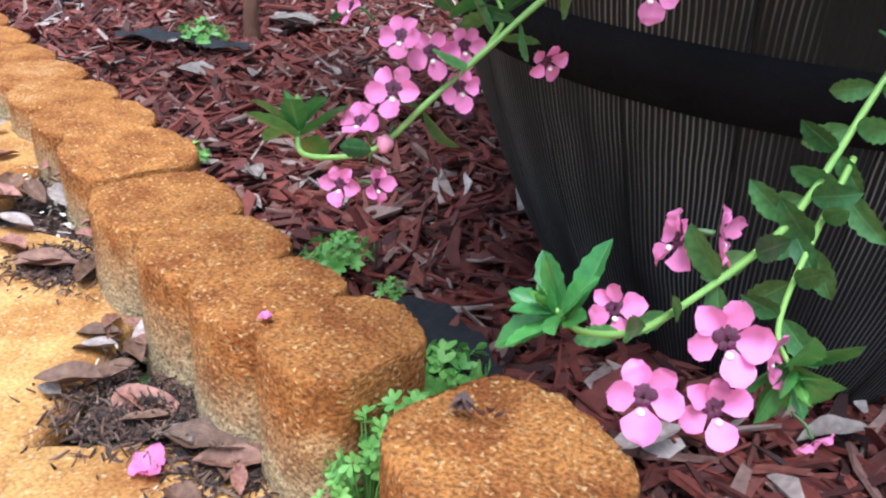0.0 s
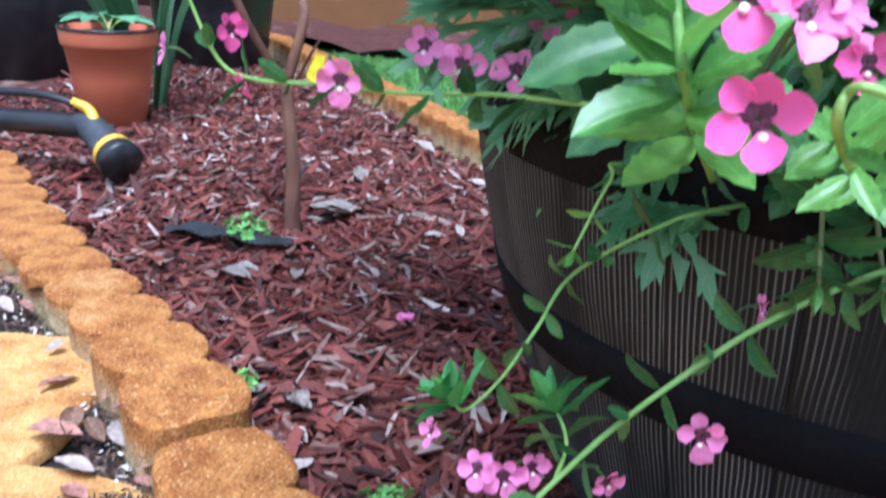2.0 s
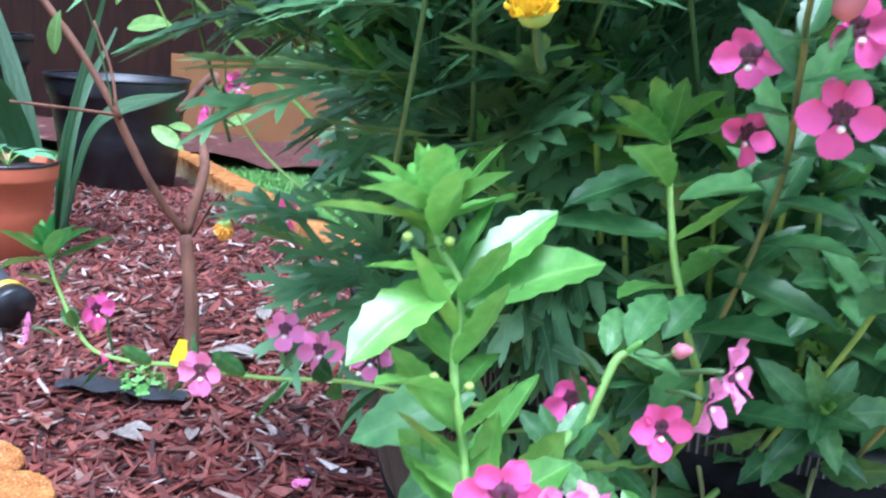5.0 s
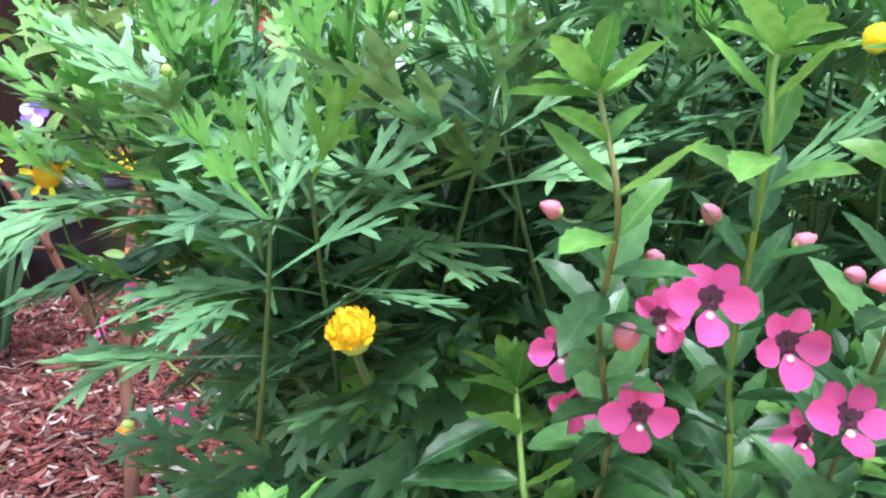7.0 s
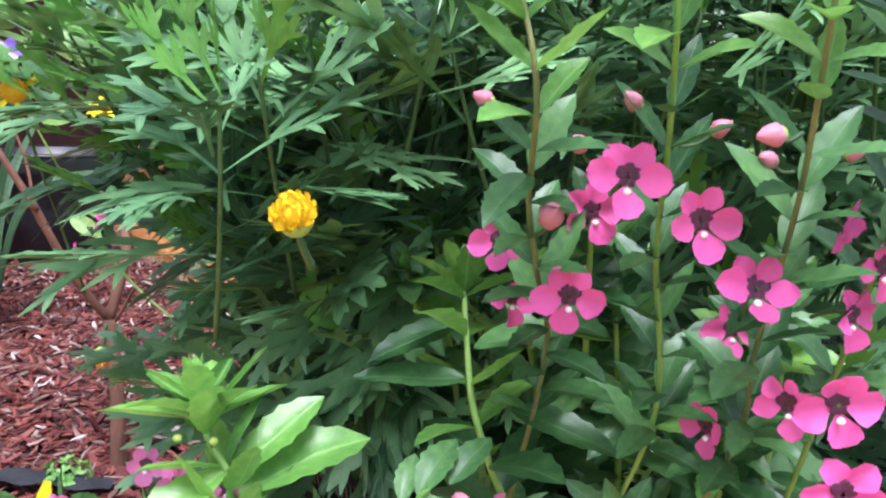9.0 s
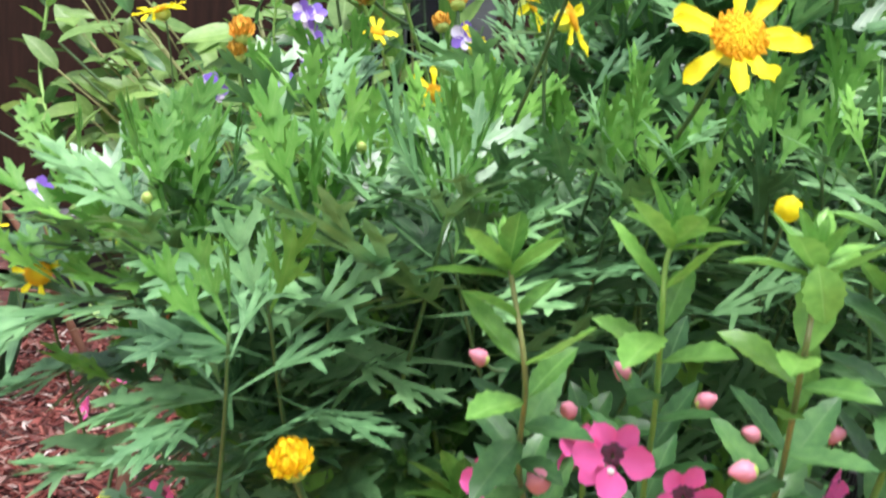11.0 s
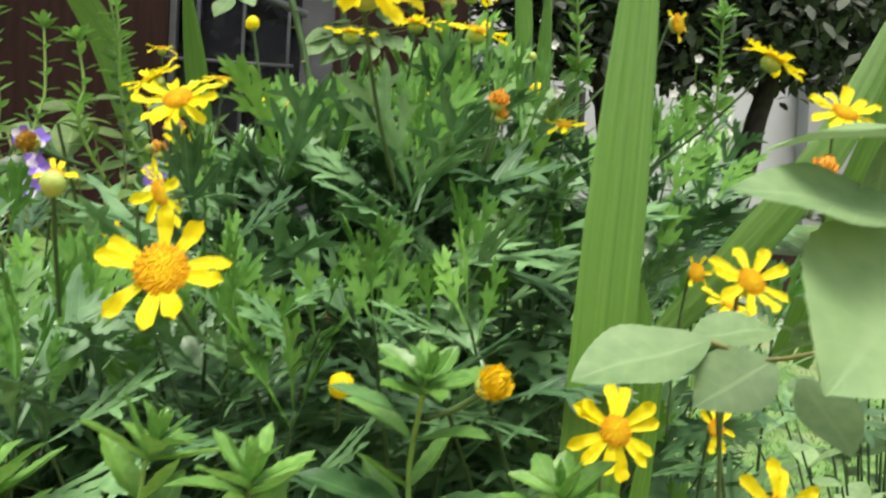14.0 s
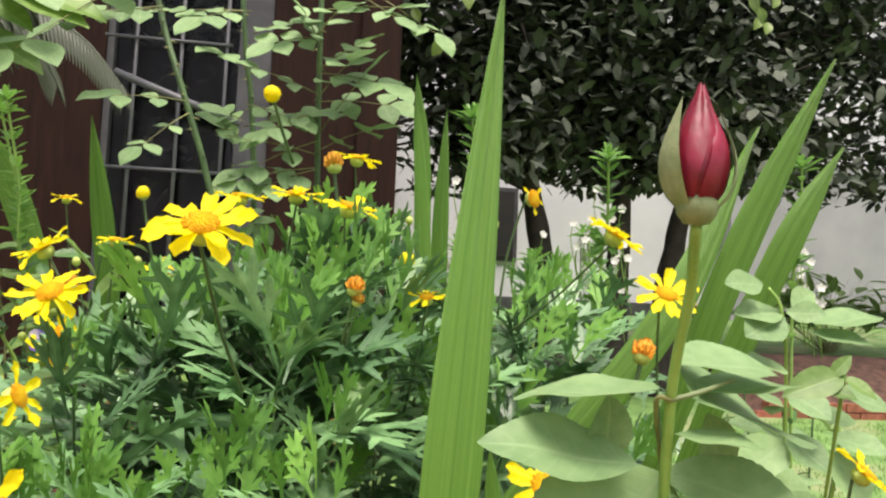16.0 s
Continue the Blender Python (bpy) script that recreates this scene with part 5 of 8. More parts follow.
def nozzle():
    a, b = Vector((-1.281, 1.652, 0.147)), Vector((-0.983, 1.640, 0.153))
    head = Vector((-0.883, 1.576, 0.108))
    th = thing("hose_nozzle", (b.x, b.y, 0.05), "black garden hose nozzle with yellow trim lying on the mulch", "hose nozzle")
    bm = bmesh.new()
    tube(bm, spline([a, a.lerp(b, 0.5), b], 6), 0.024, 0.027, 16)
    part("handle", bm, BLACK_PLASTIC, th)
    bm = bmesh.new()
    tube(bm, spline([b.lerp(a, 0.12), b, b.lerp(head, 0.5), b.lerp(head, 0.72)], 5), 0.026, 0.037, 18)
    part("neck", bm, GREY_PLASTIC, th)
    d = (head - b).normalized()
    bm = bmesh.new()
    tube(bm, [b.lerp(head, 0.72), b.lerp(head, 0.86)], 0.039, 0.043, 24)
    part("ring", bm, YELLOW_PLASTIC, th, "yellow ring")
    bm = bmesh.new()
    tube(bm, [b.lerp(head, 0.86), head, head + d * 0.012], 0.042, 0.044, 24)
    part("spray_head", bm, BLACK_PLASTIC, th)
    bm = bmesh.new()
    up = Vector((0, 0, 1))
    tube(bm, spline([b + up * 0.05 + (a - b) * 0.12, b + up * 0.036, b + up * 0.02 + d * 0.025], 5), 0.009, 0.013, 10)
    part("thumb_lever", bm, YELLOW_PLASTIC, th, "yellow thumb lever")
    bm = bmesh.new()
    tube(bm, spline([b + up * 0.045 + (a - b) * 0.1, a.lerp(b, 0.6) + up * 0.06, a + up * 0.055], 5), 0.008, 0.01, 10)
    part("trigger", bm, BLACK_PLASTIC, th)


nozzle()

# broad dark straps behind the pots
strap_foot = Vector((-1.226, 2.329, 0.251))
strap = thing("strap_leaf_plant", (strap_foot.x, strap_foot.y, 0.04), "clump of dark green strap leaves behind the pots", "plant")
for i in range(6):
    a = radians(25 + 60 * i)
    foot = Vector((strap_foot.x + 0.03 * math.cos(a), strap_foot.y + 0.03 * math.sin(a), 0.04))
    o = Vector((math.cos(a), math.sin(a), 0))
    sword_leaf(strap, foot, foot + o * 0.10 + Vector((0, 0, 0.34)), foot + o * 0.34 + Vector((0, 0, 0.44 + 0.16 * (i % 3))), 0.07, 25 * (i % 5) - 50, "blade", STRAP)


# fallen blossoms
def fallen(at, size, pale=True):
    th = thing("fallen_flower", at, "faded pink blossom lying on the ground", "flower", "fallen blossoms")
    for k in range(5):
        a = 2 * math.pi * k / 5 + size * 100
        piece("petal", rng.choice(A_PETAL_PALE if pale else A_PETAL), th, aim(Vector(at) + Vector((0, 0, 0.002)), (math.cos(a), math.sin(a), 0.25), (0, 0, 1), size * rng.uniform(0.4, 0.6)))


fallen((-0.143, 0.393, 0.058), 0.028)
fallen((-0.050, 0.396, 0.058), 0.024)
fallen((-0.175, 0.442, 0.058), 0.016)
fallen((-0.078, 0.428, 0.155), 0.010)
fallen((-0.181, 1.093, 0.065), 0.03)
th_ = thing("dried_blossom", (0.051, 0.369, 0.155), "shrivelled brown blossom on the edging block", "flower")
for k in range(9):
    a = 0.7 * k
    piece("petal", DRIED_PETAL, th_, aim(Vector((0.051, 0.369, 0.155)) + Vector((0.003 * (k - 4), 0.002 * math.sin(3 * k), 0.002)), (math.cos(a), math.sin(a), 0.5), (0, 0, 1), 0.009))

# ---- angelonia ----
ang = thing("angelonia", (0.22, 0.55, 0.445), "pink-flowered angelonia trailing over the barrel's rim", "flower", "angelonias in the barrel")
angelonia_stem(ang, [(0.24, 0.55, 0.445), (0.231, 0.394, 0.405), (0.198, 0.364, 0.348), (0.167, 0.315, 0.313), (0.148, 0.285, 0.305), (0.118, 0.250, 0.296), (0.105, 0.237, 0.295), (0.091, 0.228, 0.299), (0.083, 0.224, 0.307)], 0.0016, 0.028, 0.021, 0.4, 0.97, 8, 0.025, 0.12, 0, 0.5, False, True)
angelonia_stem(ang, [(0.185, 0.336, 0.322), (0.169, 0.304, 0.303), (0.154, 0.266, 0.288), (0.157, 0.248, 0.281)], 0.0013, 0.026, 0.015, 0.15, 0.8, 8, 0.027, 0.2, 1, 0.4, False, True)
angelonia_flower(ang, (0.133, 0.239, 0.296), (0.05, -1, 0.4), 0.0276, 12, True)
angelonia_flower(ang, (0.110, 0.219, 0.286), (-0.1, -1, 0.5), 0.0248, 0, True)
angelonia_flower(ang, (0.132, 0.231, 0.277), (0.2, -1, 0.5), 0.0239, 20, True)
angelonia_flower(ang, (0.149, 0.250, 0.286), (0.9, -0.6, 0.2), 0.0202, 0, True)
angelonia_flower(ang, (0.134, 0.283, 0.309), (0.9, -0.25, 0.1), 0.0248, 10, True)
angelonia_flower(ang, (0.120, 0.277, 0.308), (-0.9, -0.3, 0.3), 0.0239, -15, True)
angelonia_flower(ang, (0.101, 0.248, 0.296), (-0.5, -0.6, 0.5), 0.020, 40, True)
angelonia_flower(ang, (0.163, 0.234, 0.268), (0.4, -0.4, -0.6), 0.0147, 0, True)

angelonia_stem(ang, [(0.23, 0.53, 0.445), (0.212, 0.445, 0.433), (0.188, 0.424, 0.437), (0.162, 0.415, 0.427), (0.123, 0.397, 0.407), (0.075, 0.371, 0.372), (0.046, 0.352, 0.345), (0.026, 0.335, 0.326), (0.007, 0.325, 0.308), (-0.020, 0.325, 0.303), (-0.025, 0.333, 0.313)], 0.0017, 0.028, 0.024, 0.3, 0.95, 8, 0.029, 0.12, 1, 0.45, False, True)
angelonia_flower(ang, (0.014, 0.328, 0.332), (-0.1, -1, 0.35), 0.0230, 5, True)
angelonia_flower(ang, (0.012, 0.350, 0.347), (-0.2, -1, 0.5), 0.0202, 0, True)
angelonia_flower(ang, (0.023, 0.357, 0.340), (0.3, -1, 0.3), 0.022, 10, True)
angelonia_flower(ang, (0.035, 0.365, 0.342), (0.6, -0.8, 0.2), 0.0202, 0, True)
angelonia_flower(ang, (0.037, 0.344, 0.331), (0.5, -0.8, 0.1), 0.0193, 15, True)
angelonia_flower(ang, (-0.002, 0.312, 0.298), (-0.2, -1, 0.3), 0.0175, 0, True)
angelonia_flower(ang, (0.011, 0.316, 0.298), (0.95, -0.3, 0.1), 0.0184, 0, True)
angelonia_flower(ang, (-0.012, 0.364, 0.354), (-0.8, -0.5, 0.3), 0.0166, 20, True)
angelonia_flower(ang, (-0.001, 0.337, 0.315), (-0.3, -0.6, 0.7), 0.02, 10, True)
angelonia_flower(ang, (0.069, 0.368, 0.338), (0.5, -0.8, -0.2), 0.0193, 30, True)
angelonia_flower(ang, (0.106, 0.366, 0.370), (0.1, -1, 0.1), 0.0248, -8, True)
angelonia_flower(ang, (0.128, 0.405, 0.417), (0.8, -0.5, 0.2), 0.0156, 0, True)
bud(ang, (0.012, 0.326, 0.311), PBUD_ME, 0.007, (0.013, 0.334, 0.316))

angelonia_stem(ang, [(0.20, 0.54, 0.445), (0.111, 0.464, 0.444), (0.081, 0.455, 0.433), (0.043, 0.456, 0.403), (0.028, 0.428, 0.382), (0.015, 0.401, 0.366), (0.001, 0.379, 0.358), (-0.007, 0.378, 0.365)], 0.0013, 0.026, 0.026, 0.3, 0.96, 8, 0.031, 0.15, 0, 0.4, False, True)
angelonia_stem(ang, [(0.046, 0.352, 0.345), (0.049, 0.373, 0.353), (0.041, 0.387, 0.364)], 0.0012, 0.026, 0.014, 0.2, 0.8, 8, 0.031, 0.5, 1, 0.5, False, True)
angelonia_stem(ang, [(0.16, 0.55, 0.445), (0.064, 0.473, 0.461), (0.056, 0.459, 0.455), (0.041, 0.443, 0.418)], 0.0014, 0.022, 0.02, 0.2, 0.9, 4, 0.018, 0.2, 1, 0.5)

# the branch that reaches out over the mulch
ang2 = thing("angelonia", (0.16, 0.5, 0.445), "pink angelonia branch reaching sideways over the mulch", "flower", "angelonias in the barrel")
angelonia_stem(ang2, [(0.18, 0.5, 0.445), (0.093, 0.431, 0.493), (0.066, 0.424, 0.499), (0.035, 0.435, 0.496), (-0.005, 0.446, 0.495), (-0.051, 0.449, 0.491), (-0.100, 0.453, 0.491), (-0.129, 0.455, 0.490), (-0.151, 0.456, 0.497), (-0.170, 0.462, 0.527), (-0.177, 0.467, 0.546)], 0.0016, 0.031, 0.026, 0.35, 0.97, 8, 0.036, 0.2, 0, 0.5, False, True)
angelonia_flower(ang2, (-0.080, 0.436, 0.497), (-0.1, -1, 0.1), 0.027, 5, True)
angelonia_flower(ang2, (-0.044, 0.462, 0.514), (0.2, -1, 0.3), 0.024, -5, True)
angelonia_flower(ang2, (-0.024, 0.457, 0.507), (0.1, -1, 0.2), 0.027, 5, True)
angelonia_flower(ang2, (0.004, 0.455, 0.506), (0.1, -0.9, 0.6), 0.027, 0, True)
angelonia_flower(ang2, (0.017, 0.495, 0.530), (0, -1, 0.3), 0.027, 15, True)
angelonia_flower(ang2, (-0.149, 0.464, 0.514), (0.9, -0.5, 0.2), 0.022, 0)
angelonia_flower(ang2, (-0.181, 0.454, 0.503), (-0.9, -0.4, 0.1), 0.019, 0, True)
angelonia_flower(ang2, (-0.139, 0.458, 0.488), (-0.6, -0.5, -0.3), 0.018, 0)
leaf_to(ang2, RAY[0], (-0.096, 0.453, 0.506), (-0.097, 0.449, 0.493), (0, -1, 0), 1.6)
# thin branch with hanging flowers beyond it
angelonia_stem(ang2, [(0.010, 0.537, 0.532), (-0.016, 0.548, 0.546), (-0.051, 0.560, 0.565), (-0.091, 0.573, 0.591), (-0.114, 0.562, 0.628)], 0.0012, 0.016, 0.05, 0.2, 0.9, 3, 0.014, 0.1, 0, 0.4)
angelonia_flower(ang2, (-0.069, 0.555, 0.557), (-0.2, -1, -0.1), 0.026, 0)
angelonia_flower(ang2, (-0.121, 0.554, 0.613), (-0.9, -0.4, 0), 0.024, 0)
angelonia_flower(ang2, (-0.111, 0.578, 0.632), (0.5, -0.8, 0.3), 0.02, 20)
bud(ang2, (-0.117, 0.575, 0.538), DRY_ME, 0.014, (-0.115, 0.582, 0.561), "spent_flower")

# the near cluster and the shoots round it
ang3 = thing("angelonia", (0.2, 0.48, 0.445), "leafy angelonia with bright pink flower cluster over the rim", "flower", "angelonias in the barrel")
angelonia_flower(ang3, (0.074, 0.230, 0.559), (-0.25, -1, 0.35), 0.027, 10)
angelonia_flower(ang3, (0.087, 0.224, 0.555), (0.35, -0.8, 0.7), 0.025, -20, True)
angelonia_flower(ang3, (0.081, 0.226, 0.532), (-0.35, -1, 0.1), 0.027, 25)
angelonia_flower(ang3, (0.094, 0.229, 0.556), (0.7, -0.6, 0.5), 0.022, 0, True)
angelonia_flower(ang3, (0.143, 0.319, 0.554), (0.8, -0.55, -0.1), 0.024, 40, True)
angelonia_stem(ang3, [(0.2, 0.48, 0.445), (0.112, 0.267, 0.517), (0.103, 0.241, 0.538), (0.117, 0.237, 0.536)], 0.0018, 0.026, 0.014, 0.5, 0.9, 9, 0.026, 0.5, 0, 0.5)
angelonia_stem(ang3, [(0.18, 0.5, 0.445), (0.097, 0.325, 0.523), (0.104, 0.326, 0.542), (0.111, 0.332, 0.560), (0.115, 0.334, 0.564)], 0.0023, 0.030, 0.016, 0.35, 0.98, 0, 0.02, 0.0, 0, 0.4)
leaf_to(ang3, ANG[1], (0.115, 0.334, 0.564), (0.136, 0.331, 0.563))
leaf_to(ang3, ANG[3], (0.116, 0.335, 0.566), (0.130, 0.358, 0.586))
leaf_to(ang3, ANG[3], (0.129, 0.342, 0.568), (0.145, 0.360, 0.586))
leaf_to(ang3, ANG[3], (0.109, 0.338, 0.561), (0.113, 0.354, 0.578))
leaf_to(ang3, ANG[3], (0.062, 0.346, 0.537), (0.017, 0.326, 0.526), (0, -0.7, 0.7))
leaf_to(ang3, ANG[3], (0.071, 0.332, 0.524), (0.036, 0.312, 0.504), (0, -0.7, 0.7))
leaf_to(ang3, ANG[0], (0.072, 0.331, 0.520), (0.056, 0.313, 0.500), (0, -0.7, 0.7))
leaf_to(ang3, ANG[1], (0.069, 0.332, 0.524), (0.080, 0.327, 0.501), (0, -0.9, 0.3))
bud(ang3, (0.133, 0.327, 0.569), PBUD_ME, 0.006, (0.118, 0.334, 0.564))

# upright shoots in front
ang4 = thing("angelonia", (0.2, 0.5, 0.445), "upright leafy angelonia with toothed leaves and pink flowers", "flower", "angelonias in the barrel")
angelonia_stem(ang4, [(0.10, 0.42, 0.47), (0.070, 0.271, 0.526), (0.061, 0.263, 0.559), (0.057, 0.267, 0.578), (0.057, 0.272, 0.599), (0.049, 0.275, 0.612), (0.046, 0.278, 0.625)], 0.0017, 0.044, 0.0105, 0.4, 0.97, 10, 0.036, 0.9, 0, 0.6)
leaf_to(ang4, ANG_Y[2], (0.056, 0.273, 0.602), (0.029, 0.243, 0.592))
leaf_to(ang4, ANG_Y[0], (0.057, 0.277, 0.598), (0.082, 0.295, 0.623))
leaf_to(ang4, ANG_Y[2], (0.059, 0.276, 0.592), (0.098, 0.294, 0.615))
angelonia_stem(ang4, [(0.16, 0.46, 0.46), (0.160, 0.399, 0.518), (0.145, 0.383, 0.563), (0.137, 0.384, 0.590), (0.133, 0.395, 0.619), (0.131, 0.405, 0.641)], 0.0021, 0.058, 0.021, 0.4, 0.95, 9, 0.042, 0.4, 1, 0.35)
leaf_to(ang4, ANG[0], (0.137, 0.389, 0.613), (0.181, 0.376, 0.634))
leaf_to(ang4, ANG[0], (0.130, 0.396, 0.622), (0.090, 0.371, 0.616))
leaf_to(ang4, ANG[2], (0.133, 0.385, 0.599), (0.085, 0.373, 0.604))
leaf_to(ang4, ANG[0], (0.156, 0.393, 0.582), (0.206, 0.375, 0.576))
angelonia_stem(ang4, [(0.15, 0.45, 0.46), (0.167, 0.370, 0.610), (0.158, 0.328, 0.664), (0.153, 0.312, 0.690), (0.151, 0.276, 0.728), (0.145, 0.275, 0.756), (0.142, 0.277, 0.768)], 0.0013, 0.042, 0.016, 0.35, 0.96, 9, 0.032, 0.17, 0, 0.7, True)
angelonia_stem(ang4, [(0.2, 0.46, 0.46), (0.215, 0.367, 0.587), (0.203, 0.330, 0.669), (0.199, 0.307, 0.711), (0.192, 0.277, 0.750), (0.191, 0.275, 0.770), (0.194, 0.276, 0.780)], 0.0013, 0.040, 0.016, 0.35, 0.96, 9, 0.028, 0.17, 1, 0.7)
angelonia_stem(ang4, [(0.24, 0.45, 0.46), (0.251, 0.366, 0.581), (0.245, 0.335, 0.632), (0.240, 0.295, 0.694), (0.227, 0.251, 0.747), (0.227, 0.249, 0.761), (0.227, 0.249, 0.778)], 0.0013, 0.042, 0.016, 0.35, 0.96, 8, 0.029, 0.17, 0, 0.7, True)
leaf_to(ang4, ANG_Y[2], (0.227, 0.239, 0.761), (0.223, 0.233, 0.776), (0, -1, 0), 1.6)
angelonia_stem(ang4, [(0.3, 0.46, 0.46), (0.285, 0.318, 0.694), (0.279, 0.305, 0.736), (0.277, 0.305, 0.764), (0.279, 0.299, 0.787), (0.281, 0.293, 0.801)], 0.0014, 0.042, 0.017, 0.4, 0.96, 9, 0.029, 0.17, 1, 0.6)
leaf_to(ang4, ANG[0], (0.271, 0.300, 0.787), (0.249, 0.295, 0.800))
leaf_to(ang4, ANG[1], (0.281, 0.301, 0.751), (0.312, 0.279, 0.767))
leaf_to(ang4, ANG[0], (0.275, 0.301, 0.751), (0.240, 0.295, 0.771))
angelonia_stem(ang4, [(0.34, 0.46, 0.46), (0.338, 0.285, 0.719), (0.329, 0.272, 0.748), (0.324, 0.268, 0.769)], 0.0014, 0.035, 0.015, 0.4, 0.95, 8, 0.028, 0.17, 0, 0.65)
angelonia_flower(ang4, (0.170, 0.319, 0.655), (-0.05, -1, 0.12), 0.029, 0)
angelonia_flower(ang4, (0.183, 0.290, 0.702), (0.05, -1, 0.12), 0.029, -6)
angelonia_flower(ang4, (0.209, 0.295, 0.688), (0.12, -1, 0.1), 0.028, 8)
angelonia_flower(ang4, (0.144, 0.339, 0.671), (-0.35, -0.9, 0.1), 0.026, 5)
angelonia_flower(ang4, (0.227, 0.288, 0.667), (-0.05, -0.9, 0.45), 0.030, 0)
angelonia_flower(ang4, (0.152, 0.360, 0.644), (0.5, -0.85, -0.1), 0.025, -10)
angelonia_flower(ang4, (0.180, 0.347, 0.683), (0.2, -1, 0), 0.028, 20)
angelonia_flower(ang4, (0.245, 0.365, 0.633), (0.1, -1, 0), 0.028, 0)
angelonia_flower(ang4, (0.236, 0.358, 0.592), (-0.75, -0.6, 0), 0.028, 10)
angelonia_flower(ang4, (0.254, 0.279, 0.632), (0.1, -1, 0.05), 0.031, 6)
angelonia_flower(ang4, (0.247, 0.303, 0.623), (-0.7, -0.7, 0), 0.026, 20)
angelonia_flower(ang4, (0.259, 0.279, 0.601), (0.05, -1, 0.1), 0.031, -5)
angelonia_flower(ang4, (0.269, 0.324, 0.685), (0.7, -0.5, -0.2), 0.024, 0)
angelonia_flower(ang4, (0.273, 0.319, 0.652), (0.4, -0.8, 0), 0.026, 0)
angelonia_flower(ang4, (0.279, 0.312, 0.672), (0.2, -1, 0), 0.028, 0)
angelonia_flower(ang4, (0.144, 0.301, 0.572), (0.85, -0.5, 0.2), 0.026, 60, True)
angelonia_flower(ang4, (0.098, 0.338, 0.543), (0.2, -0.9, 0.1), 0.024, 20)
angelonia_flower(ang4, (0.132, 0.338, 0.535), (0.1, -0.9, 0.2), 0.026, 0)
for b_, f_ in (((0.169, 0.308, 0.711), (0.175, 0.315, 0.704)), ((0.187, 0.311, 0.726), (0.198, 0.313, 0.716)), ((0.217, 0.311, 0.718), (0.204, 0.314, 0.711)), ((0.234, 0.309, 0.708), (0.245, 0.314, 0.704)), ((0.260, 0.304, 0.712), (0.248, 0.303, 0.709)), ((0.136, 0.318, 0.725), (0.146, 0.318, 0.721)), ((0.210, 0.237, 0.719), (0.218, 0.238, 0.720))):
    bud(ang4, b_, PBUD_ME, 0.0066, f_)
bud(ang4, (0.160, 0.300, 0.687), PBUD_ME, 0.0095, (0.156, 0.315, 0.678))
for b_, f_ in (((0.041, 0.269, 0.614), (0.049, 0.274, 0.611)), ((0.053, 0.268, 0.614), (0.050, 0.274, 0.611)), ((0.066, 0.269, 0.595), (0.058, 0.271, 0.595)), ((0.052, 0.261, 0.576), (0.057, 0.266, 0.573)), ((0.062, 0.262, 0.574), (0.058, 0.266, 0.572))):
    bud(ang4, b_, GBUD_ME, 0.003, f_)

# lower growth that fills the front of the barrel
ang5 = thing("angelonia", (0.3, 0.5, 0.445), "dense dark green angelonia foliage filling the barrel's front", "flower", "angelonias in the barrel")
for i in range(20):
    x = rng.uniform(0.10, 0.62)
    root = Vector((x * 0.85 + 0.05, rng.uniform(0.48, 0.58), 0.445))
    tip = Vector((x, rng.uniform(0.395, 0.48), rng.uniform(0.50, 0.68)))
    angelonia_stem(ang5, [root, root.lerp(tip, 0.5) + Vector((0, -0.01, 0.01)), tip], 0.0022, 0.055, 0.022, 0.15, 0.97, 7, 0.04, 0.15, i % 2, 0.35)
for i in range(6):
    x = rng.uniform(0.12, 0.6)
    root = Vector((x, 0.50, 0.46))
    tip = Vector((x + rng.uniform(-0.05, 0.05), rng.uniform(0.41, 0.428), rng.uniform(0.40, 0.46)))
    angelonia_stem(ang5, [root, root.lerp(tip, 0.5) + Vector((0, 0, 0.03)), tip], 0.0018, 0.045, 0.02, 0.25, 0.97, 5, 0.035, 0.1, i % 2, 0.35, True)


# ---- bush daisy ----
bush = thing("bush_daisy", (0.22, 0.78, 0.445), "bush daisy with lobed green leaves and yellow flowers", "flower", "bush daisies in the barrel")
for p, u, s, n in (((-0.014, 0.398, 0.760), (-0.3, 0, 1), .075, 15), ((0.047, 0.353, 0.732), (0.1, -0.3, 1), .06, 10), ((0.119, 0.367, 0.782), (0, 0, 1), .07, 14), ((0.194, 0.428, 0.783), (0, 0, 1), .065, 12),
                   ((0.059, 0.391, 0.757), (0.2, -0.2, 1), .06, 12), ((0.033, 0.566, 0.830), (-0.1, 0, 1), .075, 13), ((0.134, 0.427, 0.790), (0.2, 0, 1), .075, 13), ((0.226, 0.586, 0.862), (0.1, 0, 1), .075, 13),
                   ((0.037, 0.334, 0.722), (-0.2, -0.1, 1), .06, 13), ((0.118, 0.393, 0.759), (0, 0, 1), .065, 12), ((-0.061, 0.425, 0.748), (-0.6, 0, 0.9), .075, 13), ((0.055, 0.402, 0.766), (0.1, 0, 1), .075, 13), ((-0.020, 0.430, 0.768), (-0.1, 0, 1), .075, 13)):
    shoot(bush, p, u, s, n)
